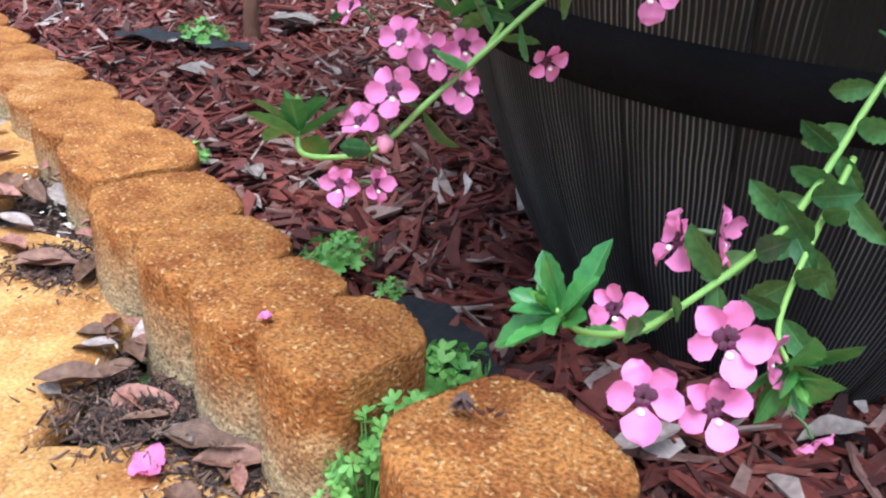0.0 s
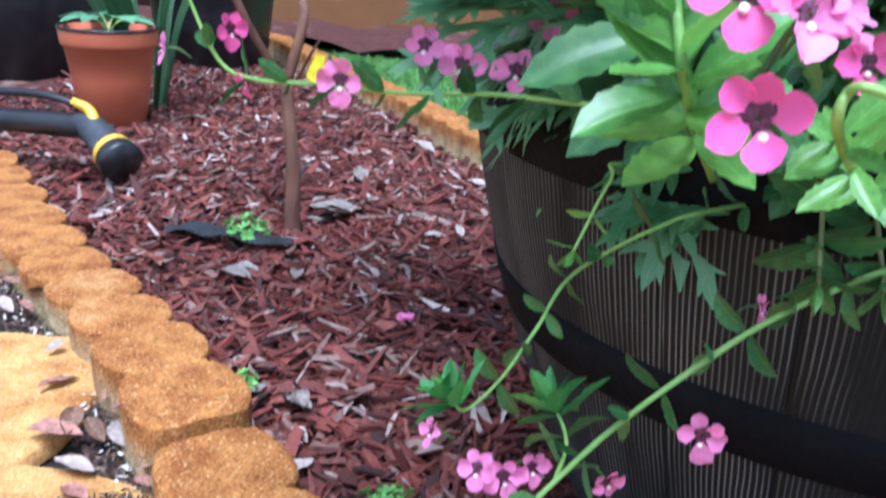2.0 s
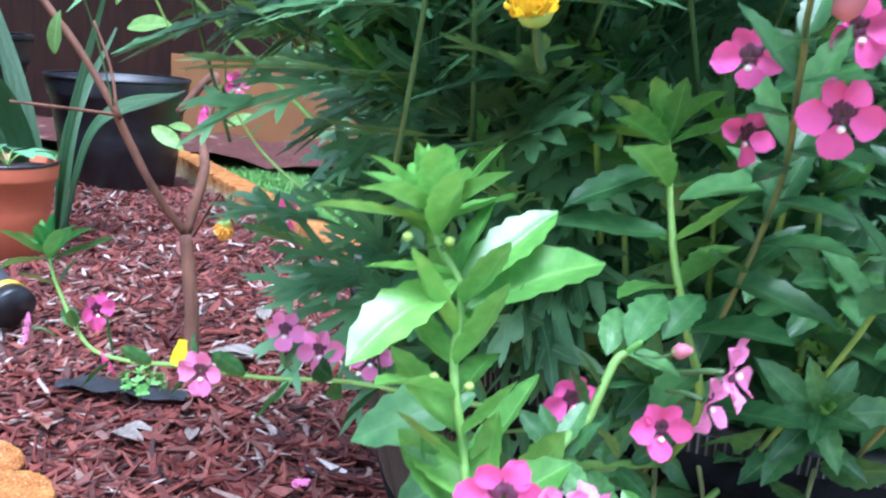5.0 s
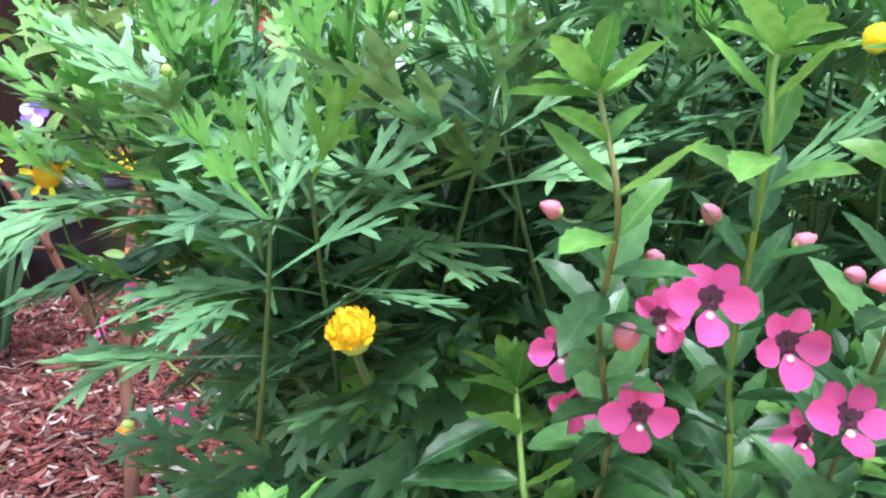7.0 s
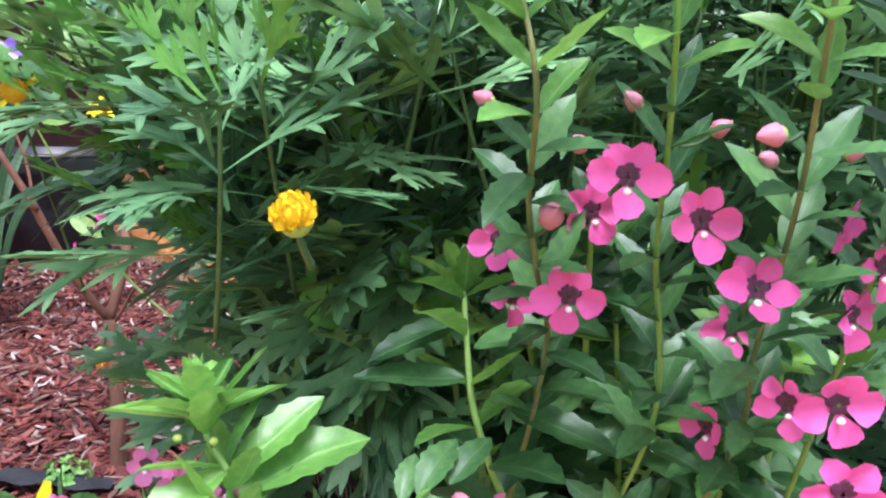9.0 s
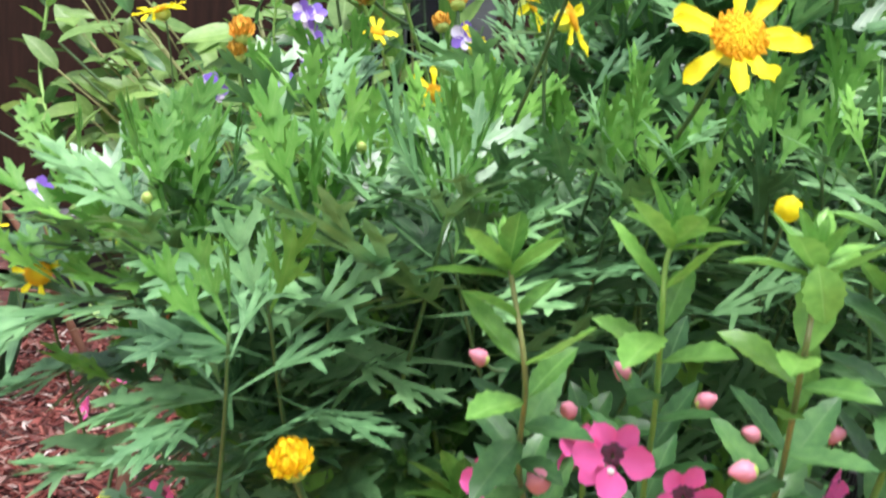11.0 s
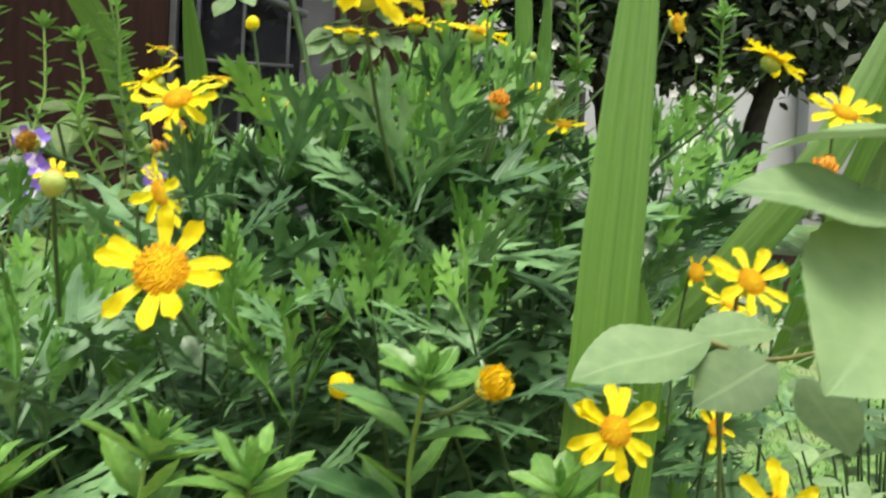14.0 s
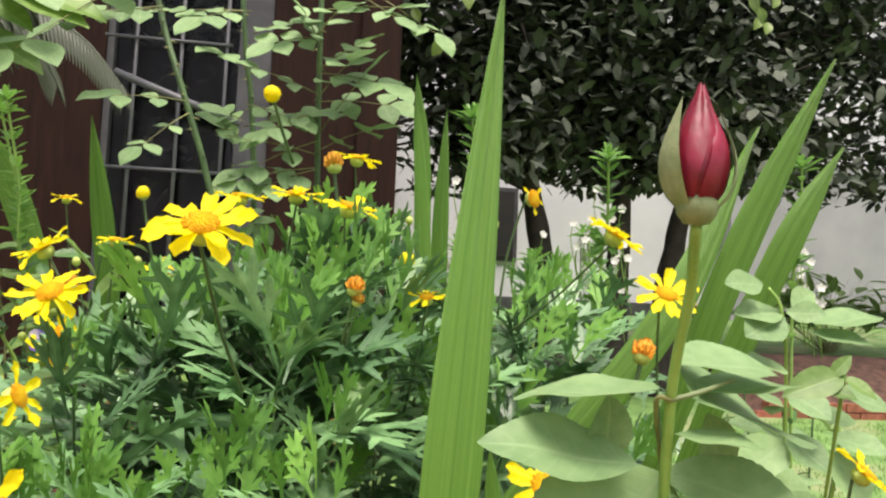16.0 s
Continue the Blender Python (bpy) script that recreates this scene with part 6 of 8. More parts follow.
for p, u, s, n in (((0.289, 0.500, 0.888), (0, 0, 1), .08, 14), ((0.199, 0.411, 0.811), (-0.2, 0, 1), .06, 10), ((0.266, 0.453, 0.809), (0, -0.1, 1), .08, 12), ((0.350, 0.533, 0.834), (0.1, 0, 1), .06, 10),
                   ((0.318, 0.497, 0.828), (0.2, 0, 1), .08, 12), ((0.287, 0.519, 0.889), (0.1, 0, 1), .08, 14), ((0.229, 0.569, 0.894), (0, 0, 1), .08, 12),
                   ((0.555, 0.766, 0.922), (0, 0, 1), .085, 14), ((0.487, 0.678, 0.899), (0, 0, 1), .085, 12), ((0.323, 0.632, 0.924), (0, 0, 1), .08, 12), ((0.361, 0.565, 0.911), (0.1, 0, 1), .08, 12), ((0.171, 0.480, 0.856), (-0.2, 0, 1), .07, 12), ((0.327, 0.648, 0.959), (0, 0, 1), .08, 13), ((0.369, 0.702, 0.960), (0, 0, 1), .08, 13), ((0.296, 0.655, 0.942), (-0.1, 0, 1), .08, 12), ((0.340, 0.567, 0.930), (0.1, 0, 1), .075, 12), ((0.519, 0.722, 0.917), (0, 0, 1), .08, 12), ((0.622, 0.856, 0.926), (0.1, 0, 1), .08, 12), ((0.208, 0.533, 0.893), (0, 0, 1), .08, 13), ((0.288, 0.588, 0.908), (0.1, 0, 1), .08, 13)):
    shoot(bush, p, u, s, n)
for p in ((0.192, 0.60, 0.87), (0.221, 0.61, 0.90), (0.25, 0.58, 0.91), (0.281, 0.62, 0.905), (0.311, 0.60, 0.91), (0.343, 0.62, 0.885), (0.375, 0.59, 0.87), (0.40, 0.61, 0.86), (0.237, 0.56, 0.865), (0.29, 0.55, 0.865), (0.325, 0.56, 0.855),
          (0.163, 0.59, 0.86), (0.27, 0.64, 0.92), (0.30, 0.66, 0.935), (0.355, 0.66, 0.92), (0.44, 0.64, 0.88), (0.48, 0.62, 0.87), (0.52, 0.64, 0.875), (0.40, 0.70, 0.92), (0.45, 0.56, 0.83), (0.52, 0.52, 0.80)):
    shoot(bush, p, (rng.uniform(-0.3, 0.3), rng.uniform(-0.35, 0.05), 1), rng.uniform(0.065, 0.08), 13, None, 0.14)
for p in ((0.131, 0.42, 0.80), (0.159, 0.43, 0.79), (0.185, 0.42, 0.80), (0.214, 0.43, 0.785), (0.238, 0.43, 0.80), (0.264, 0.42, 0.81), (0.292, 0.43, 0.80), (0.311, 0.42, 0.81), (0.23, 0.40, 0.765), (0.106, 0.43, 0.80), (0.076, 0.43, 0.79)):
    shoot(bush, p, (rng.uniform(-0.25, 0.25), rng.uniform(-0.3, 0.0), 1), rng.uniform(0.052, 0.062), 9, None, 0.35, 0.8)
for p in ((-0.075, 0.43, 0.775), (-0.045, 0.42, 0.745), (-0.015, 0.43, 0.775), (0.005, 0.42, 0.735), (0.035, 0.43, 0.78), (-0.085, 0.44, 0.715), (0.06, 0.42, 0.76)):
    shoot(bush, p, (-0.55 + 4 * p[0], -0.25, 0.85), rng.uniform(0.055, 0.066), 10, (0.08 + 0.3 * p[0], 0.50, p[2] - 0.09), 0.8, 0.75)
# low leaves that sweep out to the side
for i in range(14):
    a = rng.uniform(-0.9, 0.25)
    p = Vector((0.06 + 0.10 * a + rng.uniform(-0.02, 0.02), rng.uniform(0.42, 0.52), 0.58 + 0.16 * rng.random()))
    shoot(bush, p, (-0.9, -0.25, 0.35 + 0.4 * rng.random()), 0.085, 10, (0.16, 0.55, 0.58), 0.1, 0.8)
# body of the bush
bush2 = thing("bush_daisy", (0.35, 0.85, 0.445), "tall bush daisy with blue-green lobed leaves and yellow flowers", "flower", "bush daisies in the barrel")
inner = ([], [])
for i in range(72):
    x = rng.uniform(-0.02, 0.58)
    y = rng.uniform(0.48, 0.92)
    z = rng.uniform(0.62, 0.815) + 0.06 * (y - 0.5)
    lean = Vector(((x - 0.28) * 1.2, (y - 0.85) * 0.8, 0.9))
    shoot(bush2, (x, y, z), lean, rng.uniform(0.065, 0.085), 12, (0.28 + (x - 0.28) * 0.75, 0.7 + (y - 0.7) * 0.7, z - 0.12), 0.15, 1.0, inner)
for i in range(46):
    x = rng.uniform(0.0, 0.55)
    y = rng.uniform(0.45, 0.62)
    z = rng.uniform(0.47, 0.68)
    shoot(bush2, (x, y, z), ((x - 0.3) * 2.2, -0.5, 0.6), rng.uniform(0.07, 0.09), 10, (0.28 + (x - 0.28) * 0.75, 0.66, max(0.45, z - 0.1)), 0.05, 1.0, inner)
for i in range(26):
    x, y = rng.uniform(-0.03, 0.16), rng.uniform(0.46, 0.62)
    z = rng.uniform(0.52, 0.65)
    shoot(bush2, (x, y, z), (-0.8, -0.4, 0.45), 0.085, 10, (0.15, 0.62, max(0.45, z - 0.08)), 0.0, 1.0, inner)
join_leaves(bush2, inner)

daisy(bush, (0.199, 0.250, 0.836), (0.04, -0.95, 0.5), 0.0375, 9, (0.198, 0.314, 0.810), 0.0, 0.40)
daisy(bush, (0.157, 0.467, 0.915), (-0.2, -0.68, 0.72), 0.047, 13, (0.170, 0.479, 0.876))
daisy(bush, (0.253, 0.320, 0.942), (0.0, -0.66, 0.75), 0.047, 15, (0.271, 0.381, 0.869))
daisy(bush2, (0.102, 0.645, 0.954), (-0.5, -0.3, 0.8), 0.047, 11, (0.143, 0.604, 0.890))
daisy(bush2, (0.200, 0.630, 0.939), (0.1, -0.35, 0.9), 0.044, 9, None, 0.2)
daisy(bush2, (0.119, 0.619, 0.873), (0.8, -0.2, 0.55), 0.042, 9, None, 0.25)
daisy(bush2, (0.089, 0.618, 0.840), (0.5, -0.75, 0.2), 0.036, 8, None, 0.3)
daisy(bush2, (0.046, 0.620, 0.879), (0.3, -0.5, 0.75), 0.032, 8, None, 0.2)
daisy(bush2, (-0.182, 0.805, 0.910), (-0.3, -0.3, 0.9), 0.05, 10)
daisy(bush2, (0.041, 0.943, 1.033), (0, -0.2, 1), 0.034, 9)
daisy(bush2, (0.138, 0.729, 0.970), (0, -0.15, 1), 0.034, 9)
daisy(bush2, (0.242, 0.708, 1.012), (0, -0.1, 1), 0.045, 10)
daisy(bush2, (0.290, 0.629, 1.005), (0, -0.25, 0.95), 0.042, 10)
daisy(bush2, (0.330, 0.583, 0.991), (0.25, -0.3, 0.9), 0.044, 10)
daisy(bush2, (0.343, 0.737, 1.059), (0.1, -0.15, 1), 0.042, 10)
daisy(bush2, (0.149, 0.532, 0.890), (0.85, -0.25, 0.5), 0.036, 9, None, 0.2)
daisy(bush, (0.164, 0.400, 0.862), (0.95, -0.22, 0.38), 0.036, 10, None, 0.15)
daisy(bush2, (0.517, 0.533, 0.976), (0.45, -0.25, 0.85), 0.046, 11, (0.455, 0.591, 0.903))
daisy(bush2, (0.521, 0.455, 0.930), (0.1, -0.65, 0.75), 0.042, 12)
daisy(bush2, (0.468, 0.579, 1.005), (0.5, -0.6, 0.1), 0.026, 8, (0.446, 0.592, 0.915), 0.4, 0.5)
daisy(bush2, (0.324, 0.849, 0.989), (0, -0.3, 0.9), 0.04, 9)
daisy(bush2, (0.383, 0.540, 0.925), (-0.1, -0.4, 0.8), 0.03, 8)
daisy(bush, (0.399, 0.301, 0.839), (0.1, -0.8, 0.5), 0.032, 9)
daisy(bush, (0.372, 0.367, 0.768), (0.05, -0.95, 0.35), 0.042, 12, (0.375, 0.382, 0.711))
daisy(bush, (0.420, 0.310, 0.751), (0.05, -0.95, 0.35), 0.038, 11)
daisy(bush, (0.467, 0.477, 0.747), (0.05, -0.9, 0.3), 0.03, 7, None, 0.3)
daisy(bush, (0.428, 0.382, 0.825), (0.3, -0.45, 0.8), 0.028, 9, None, 0.2)
daisy(bush, (0.456, 0.492, 0.836), (0.2, -0.7, 0.1), 0.022, 7, None, 0.3, 0.5)
daisy(bush, (0.557, 0.315, 0.844), (0.5, -0.4, 0.75), 0.032, 9)
daisy(bush2, (-0.097, 0.440, 0.720), (0.3, -0.7, 0.3), 0.026, 7, None, 0.3, 0.5)
daisy(bush2, (-0.196, 0.788, 0.702), (0, -0.4, 0.8), 0.04, 8)
daisy(bush2, (-0.323, 0.780, 0.699), (0, -0.6, 0.2), 0.03, 8, None, 0.3, 0.5)
# buds and spent heads
for p, frm, me, s in (((0.251, 0.350, 0.787), (0.250, 0.364, 0.766), YBUD_ME, 0.0105), ((0.301, 0.273, 0.803), (0.281, 0.292, 0.787), OBUD_ME, 0.0125), ((0.157, 0.283, 0.860), (0.141, 0.345, 0.811), GBUD_ME, 0.0085),
                      ((0.271, 0.525, 1.055), (0.287, 0.567, 1.017), YBUD_ME, 0.0115), ((0.168, 0.670, 1.004), (0.178, 0.674, 0.951), YBUD_ME, 0.011), ((0.376, 0.599, 0.955), (0.370, 0.605, 0.912), YBUD_ME, 0.0125), ((0.143, 0.579, 0.940), (0.151, 0.581, 0.903), GBUD_ME, 0.006),
                      ((0.185, 0.571, 0.942), (0.189, 0.574, 0.904), GBUD_ME, 0.006), ((0.140, 0.482, 0.889), (0.148, 0.484, 0.862), GBUD_ME, 0.005), ((0.433, 0.561, 0.981), (0.402, 0.565, 0.942), GBUD_ME, 0.009), ((0.385, 0.668, 0.994), (0.388, 0.668, 0.944), GBUD_ME, 0.007),
                      ((-0.016, 0.379, 0.769), (-0.013, 0.388, 0.757), GBUD_ME, 0.005), ((0.069, 0.435, 0.798), (0.073, 0.443, 0.781), GBUD_ME, 0.006)):
    bud(bush2, p, me, s, frm)
for p, frm, s in (((0.070, 0.309, 0.683), (0.075, 0.321, 0.661), 0.0168),):
    bud(bush, p, OBUD_ME, s, frm, "fading_flower")
    for k in range(6):
        leaf_to(bush, RAY[k % 3], p, Vector(p) + Vector((0.006 * math.cos(k), -0.006, 0.006 * math.sin(k))), (0, -1, 0))
for p, frm, s in (((0.329, 0.472, 0.927), (0.323, 0.482, 0.891), 0.0125), ((0.331, 0.473, 0.919), (0.325, 0.482, 0.891), 0.009), ((0.044, 0.571, 0.896), (0.067, 0.620, 0.885), 0.016), ((-0.050, 0.621, 0.874), (-0.044, 0.638, 0.816), 0.02), ((-0.053, 0.621, 0.859), (-0.044, 0.638, 0.816), 0.016),
                  ((0.321, 0.721, 1.050), (0.329, 0.726, 0.993), 0.019), ((0.493, 0.423, 0.895), (0.488, 0.426, 0.869), 0.015), ((0.092, 0.777, 0.933), (0.095, 0.774, 0.894), 0.02), ((0.079, 0.775, 0.912), (0.086, 0.773, 0.884), 0.018)):
    bud(bush2, p, DRY_ME, s, frm, "spent_flower")

# ---- sword leaves ----
glad = thing("gladiolus", (0.38, 0.45, 0.445), "upright ribbed sword-shaped green leaves among the daisies", "plant", "sword-leaved plants")
sword_leaf(glad, (0.365, 0.415, 0.46), (0.384, 0.432, 0.80), (0.418, 0.482, 1.135), 0.0355, 8)
sword_leaf(glad, (0.375, 0.43, 0.46), (0.405, 0.445, 0.66), (0.425, 0.45, 0.80), 0.013, 5)
glad2 = thing("gladiolus", (0.46, 0.62, 0.445), "leaning ribbed sword-shaped green leaves behind the rose", "plant", "sword-leaved plants")
sword_leaf(glad2, (0.442, 0.524, 0.786), (0.556, 0.532, 0.917), (0.644, 0.563, 1.071), 0.03, 15)
sword_leaf(glad2, (0.560, 0.587, 0.774), (0.621, 0.558, 0.961), (0.700, 0.548, 1.126), 0.03, 10)
sword_leaf(glad2, (0.616, 0.660, 0.760), (0.695, 0.626, 0.965), (0.759, 0.625, 1.076), 0.033, 15)
sword_leaf(glad2, (0.417, 0.466, 0.729), (0.418, 0.465, 0.788), (0.414, 0.465, 0.833), 0.012, 5)
glad3 = thing("gladiolus", (-0.05, 1.0, 0.2), "slim sword-shaped green leaves near the house wall", "plant", "sword-leaved plants")
sword_leaf(glad3, (0.080, 1.056, 0.852), (0.066, 1.024, 0.999), (0.051, 0.982, 1.135), 0.026, 10)
sword_leaf(glad3, (0.020, 1.017, 0.884), (-0.038, 1.002, 1.054), (-0.113, 0.980, 1.157), 0.034, -10)
sword_leaf(glad3, (0.462, 1.042, 0.865), (0.450, 1.027, 1.036), (0.431, 1.013, 1.203), 0.016, 10)
sword_leaf(glad3, (0.484, 1.089, 0.864), (0.478, 1.075, 1.020), (0.478, 1.057, 1.200), 0.022, -5)
sword_leaf(glad3, (0.456, 1.063, 0.901), (0.449, 1.061, 1.116), (0.436, 1.061, 1.244), 0.022, -5)

# ---- rose with a red bud ----
def rose_bud(plant, at, axis, size):
    at, z = Vector(at), Vector(axis).normalized()
    m = Matrix.Rotation(math.atan2(z.x, z.z), 4, "Y")
    flower = part("rosebud", lathe(bmesh.new(), [(0.001, -0.62), (0.16, -0.6), (0.24, -0.52), (0.26, -0.44), (0.22, -0.36)], 20), SEPAL, plant)
    flower.matrix_basis = Matrix.Translation(at - BASE[plant]) @ m @ Matrix.Diagonal((size * 0.74, size * 0.74, size, 1))
    for k in range(6):
        bm = bmesh.new()
        rows = []
        a0 = 2 * math.pi * k / 6
        for i in range(13):
            t = i / 12
            r = (0.22 + 0.2 * math.sin(math.pi * min(1, t * 1.05) ** 0.72)) * (1 - 0.8 * t**2.8) * (0.9 if k % 2 else 0.82)
            row = []
            for j in range(9):
                a = a0 + (j / 8 - 0.5) * 1.9 + t * 0.9
                edge = abs(j / 8 - 0.5) * 2
                rr = r * (1 + 0.05 * edge * edge + 0.07 * t * math.sin(8 * t + 3 * a))
                row.append(bm.verts.new((rr * math.cos(a), rr * math.sin(a), -0.42 + 1.10 * t - 0.2 * edge**2 * t)))
            rows.append(row)
        for ra, rb in zip(rows, rows[1:]):
            for j in range(8):
                bm.faces.new((ra[j], ra[j + 1], rb[j + 1], rb[j]))
        ob = new("petal", mesh_of("petal", bm, ROSE_RED))
        ob.parent = flower
    for k in range(5):
        bm = bmesh.new()
        a0 = radians((62, 122, 198, 90, 336)[k])
        rows = []
        for i in range(11):
            t = i / 10
            w = 0.6 * (1 - t) ** 0.75 * (0.8 + 0.2 * t) + 0.01
            gap = 0.03 + (0.17 if k == 2 else 0.05) * t
            r = (0.23 + 0.2 * math.sin(math.pi * min(1, t * 1.0) ** 0.72)) * (1 - 0.6 * t**2.6) + gap
            rows.append([bm.verts.new((r * math.cos(a0 + s * w), r * math.sin(a0 + s * w), -0.46 + 0.98 * t)) for s in (-1, -0.4, 0.4, 1)])
        for ra, rb in zip(rows, rows[1:]):
            for j in range(3):
                bm.faces.new((ra[j], ra[j + 1], rb[j + 1], rb[j]))
        ob = new("sepal", mesh_of("sepal", bm, SEPAL))
        ob.parent = flower


rose = thing("rose", (0.42, 0.3, 0.445), "rose shoot with a half-open dark red bud and soft green leaves", "flower")
bm = bmesh.new()
tube(bm, spline([(0.43, 0.28, 0.445), (0.422, 0.25, 0.7), (0.417, 0.225, 0.82), (0.411, 0.204, 0.883), (0.408, 0.185, 0.915), (0.395, 0.155, 0.93)], 8), 0.0020, 0.0016, 9, True, 0.1)
part("stem", bm, STEM, rose)
rose_bud(rose, (0.395, 0.154, 0.948), (0.03, 0, 1), 0.0290)
node, node2 = Vector((0.4105, 0.203, 0.882)), Vector((0.418, 0.226, 0.856))
for base, tip, up, me in ((node2, (0.368, 0.183, 0.823), (-0.1, -1, 0.5), ROSE[0]), (node2, (0.455, 0.2, 0.852), (0.1, -0.6, 0.8), ROSE[0]), ((0.402, 0.21, 0.861), (0.354, 0.215, 0.869), (0, -0.5, 0.85), ROSE[2]),
                          ((0.407, 0.204, 0.885), (0.368, 0.231, 0.882), (0, -0.22, 1), ROSE[2]), ((0.397, 0.221, 0.882), (0.399, 0.223, 0.857), (0.3, -1, 0.2), ROSE[0]), ((0.415, 0.212, 0.893), (0.456, 0.215, 0.898), (0, -0.35, 1), ROSE[1]),
                          ((0.418, 0.204, 0.882), (0.474, 0.239, 0.880), (0.1, -0.5, 0.85), ROSE[1]), ((0.413, 0.206, 0.871), (0.437, 0.195, 0.870), (0, -0.2, 1), ROSE[2]), ((0.422, 0.206, 0.884), (0.464, 0.224, 0.889), (0, -0.12, 1), ROSE[2]),
                          ((0.436, 0.230, 0.876), (0.445, 0.231, 0.853), (0.1, -1, 0.3), ROSE[0]),
                          ((0.371, 0.269, 0.820), (0.325, 0.264, 0.809), (0.1, -0.42, 0.9), ROSE[2]), ((0.392, 0.266, 0.815), (0.362, 0.255, 0.803), (0.1, -0.6, 0.75), ROSE[0]), ((0.369, 0.279, 0.820), (0.402, 0.285, 0.825), (0, -0.4, 0.9), ROSE[2]),
                          ((0.390, 0.246, 0.812), (0.398, 0.225, 0.797), (0.1, -0.9, 0.4), ROSE[1]), ((0.451, 0.269, 0.816), (0.471, 0.256, 0.806), (0, -0.8, 0.5), ROSE[1]), ((0.456, 0.288, 0.831), (0.490, 0.284, 0.828), (0, -0.5, 0.8), ROSE[2]),
                          ((0.461, 0.273, 0.829), (0.452, 0.265, 0.808), (0.2, -0.9, 0.3), ROSE[0]), ((0.484, 0.269, 0.841), (0.515, 0.265, 0.816), (0, -0.8, 0.5), ROSE[0])):
    leaf_to(rose, me, base, tip, up)
stalk_to(rose, [node, (0.406, 0.204, 0.881), node2], 0.0009, STEM_BROWN)
stalk_to(rose, [node, (0.421, 0.203, 0.885), (0.432, 0.204, 0.889)], 0.0009, SEPAL)
stalk_to(rose, [(0.371, 0.269, 0.820), (0.390, 0.266, 0.815), node2 + Vector((0, 0.02, -0.03))], 0.0009, STEM_BROWN)
# paler rose leaves farther back
rose2 = thing("rose", (0.6, 0.5, 0.445), "silvery green rose leaves on a thin stem beside the bud", "flower")
stalk_to(rose2, [(0.6, 0.47, 0.445), (0.593, 0.441, 0.850), (0.582, 0.426, 0.918), (0.573, 0.426, 0.935)], 0.0014)
for base, tip, up in (((0.569, 0.426, 0.937), (0.543, 0.420, 0.937), (0, -0.8, 0.6)), ((0.582, 0.426, 0.920), (0.550, 0.421, 0.920), (0, -0.6, 0.8)), ((0.583, 0.426, 0.918), (0.552, 0.412, 0.907), (0, -0.8, 0.6)), ((0.584, 0.425, 0.921), (0.601, 0.412, 0.921), (0, -0.9, 0.4)),
                      ((0.587, 0.424, 0.924), (0.605, 0.430, 0.935), (0, -0.9, 0.4)), ((0.601, 0.423, 0.914), (0.647, 0.425, 0.923), (0, -0.3, 1)), ((0.598, 0.424, 0.909), (0.630, 0.409, 0.905), (0, -0.4, 1)), ((0.576, 0.411, 0.876), (0.589, 0.389, 0.862), (0, -0.8, 0.5)), ((0.584, 0.429, 0.888), (0.555, 0.413, 0.891), (0, -0.5, 0.8))):
    leaf_to(rose2, ROSE[2], base, tip, up, 1.1)
for base, tip in (((0.545, 0.313, 0.888), (0.514, 0.309, 0.881)), ((0.545, 0.313, 0.887), (0.555, 0.302, 0.880)), ((0.539, 0.314, 0.887), (0.548, 0.311, 0.898)), ((0.531, 0.315, 0.884), (0.546, 0.303, 0.880))):
    leaf_to(rose2, SHRUB[0], base, tip, (0, -0.8, 0.6), 1.1)
for base, tip, up in (((0.576, 0.413, 0.850), (0.591, 0.392, 0.834), (0, -0.8, 0.6)), ((0.576, 0.414, 0.846), (0.542, 0.401, 0.829), (0, -0.8, 0.6)), ((0.614, 0.427, 0.849), (0.635, 0.404, 0.842), (0, -0.7, 0.7)), ((0.618, 0.428, 0.839), (0.627, 0.408, 0.813), (0, -0.9, 0.4)),
                      ((0.569, 0.396, 0.833), (0.559, 0.380, 0.806), (0, -0.9, 0.4)), ((0.616, 0.447, 0.857), (0.643, 0.442, 0.860), (0, -0.5, 0.8)), ((0.585, 0.453, 0.849), (0.564, 0.456, 0.853), (0, -0.6, 0.8)), ((0.641, 0.461, 0.874), (0.671, 0.447, 0.865), (0, -0.6, 0.8))):
    leaf_to(rose2, rng.choice(ROSE), base, tip, up)
stalk_to(rose2, [(0.6, 0.47, 0.6), (0.619, 0.429, 0.829), (0.620, 0.436, 0.851), (0.616, 0.446, 0.859)], 0.0012)
stalk_to(rose2, [(0.545, 0.313, 0.888), (0.574, 0.362, 0.859), (0.6, 0.47, 0.6)], 0.0012)

# climbing rose in front of the house
climb = thing("climbing_rose", (0.25, 1.3, 0.03), "tall thorny climbing rose with pale green leaves by the window", "rose")
for pts in ([(0.225, 1.081, 0.870), (0.178, 1.069, 1.075), (0.136, 1.063, 1.202), (0.102, 1.079, 1.301), (0.068, 1.069, 1.459)], [(0.330, 1.165, 0.872), (0.315, 1.145, 1.097), (0.309, 1.130, 1.260), (0.305, 1.110, 1.470)], [(0.237, 1.228, 0.915), (0.219, 1.203, 1.191), (0.203, 1.194, 1.304), (0.185, 1.179, 1.489)]):
    bm = bmesh.new()
    line = spline(pts, 8)
    tube(bm, line, 0.0045, 0.0035, 8, True, 0.2)
    st = part("stem", bm, STEM_DARK, climb)
    bm = bmesh.new()
    for i in range(2, len(line) - 1):
        s = Matrix.Rotation(2.4 * i, 3, "Z") @ Vector((1, 0, 0))
        tube(bm, [line[i], line[i] + s * 0.006, line[i] + s * 0.012 - Vector((0, 0, 0.002))], 0.0022, 0.0003, 5)
    tagged(part("thorn", bm, STEM_BROWN, climb), kind="stuff")
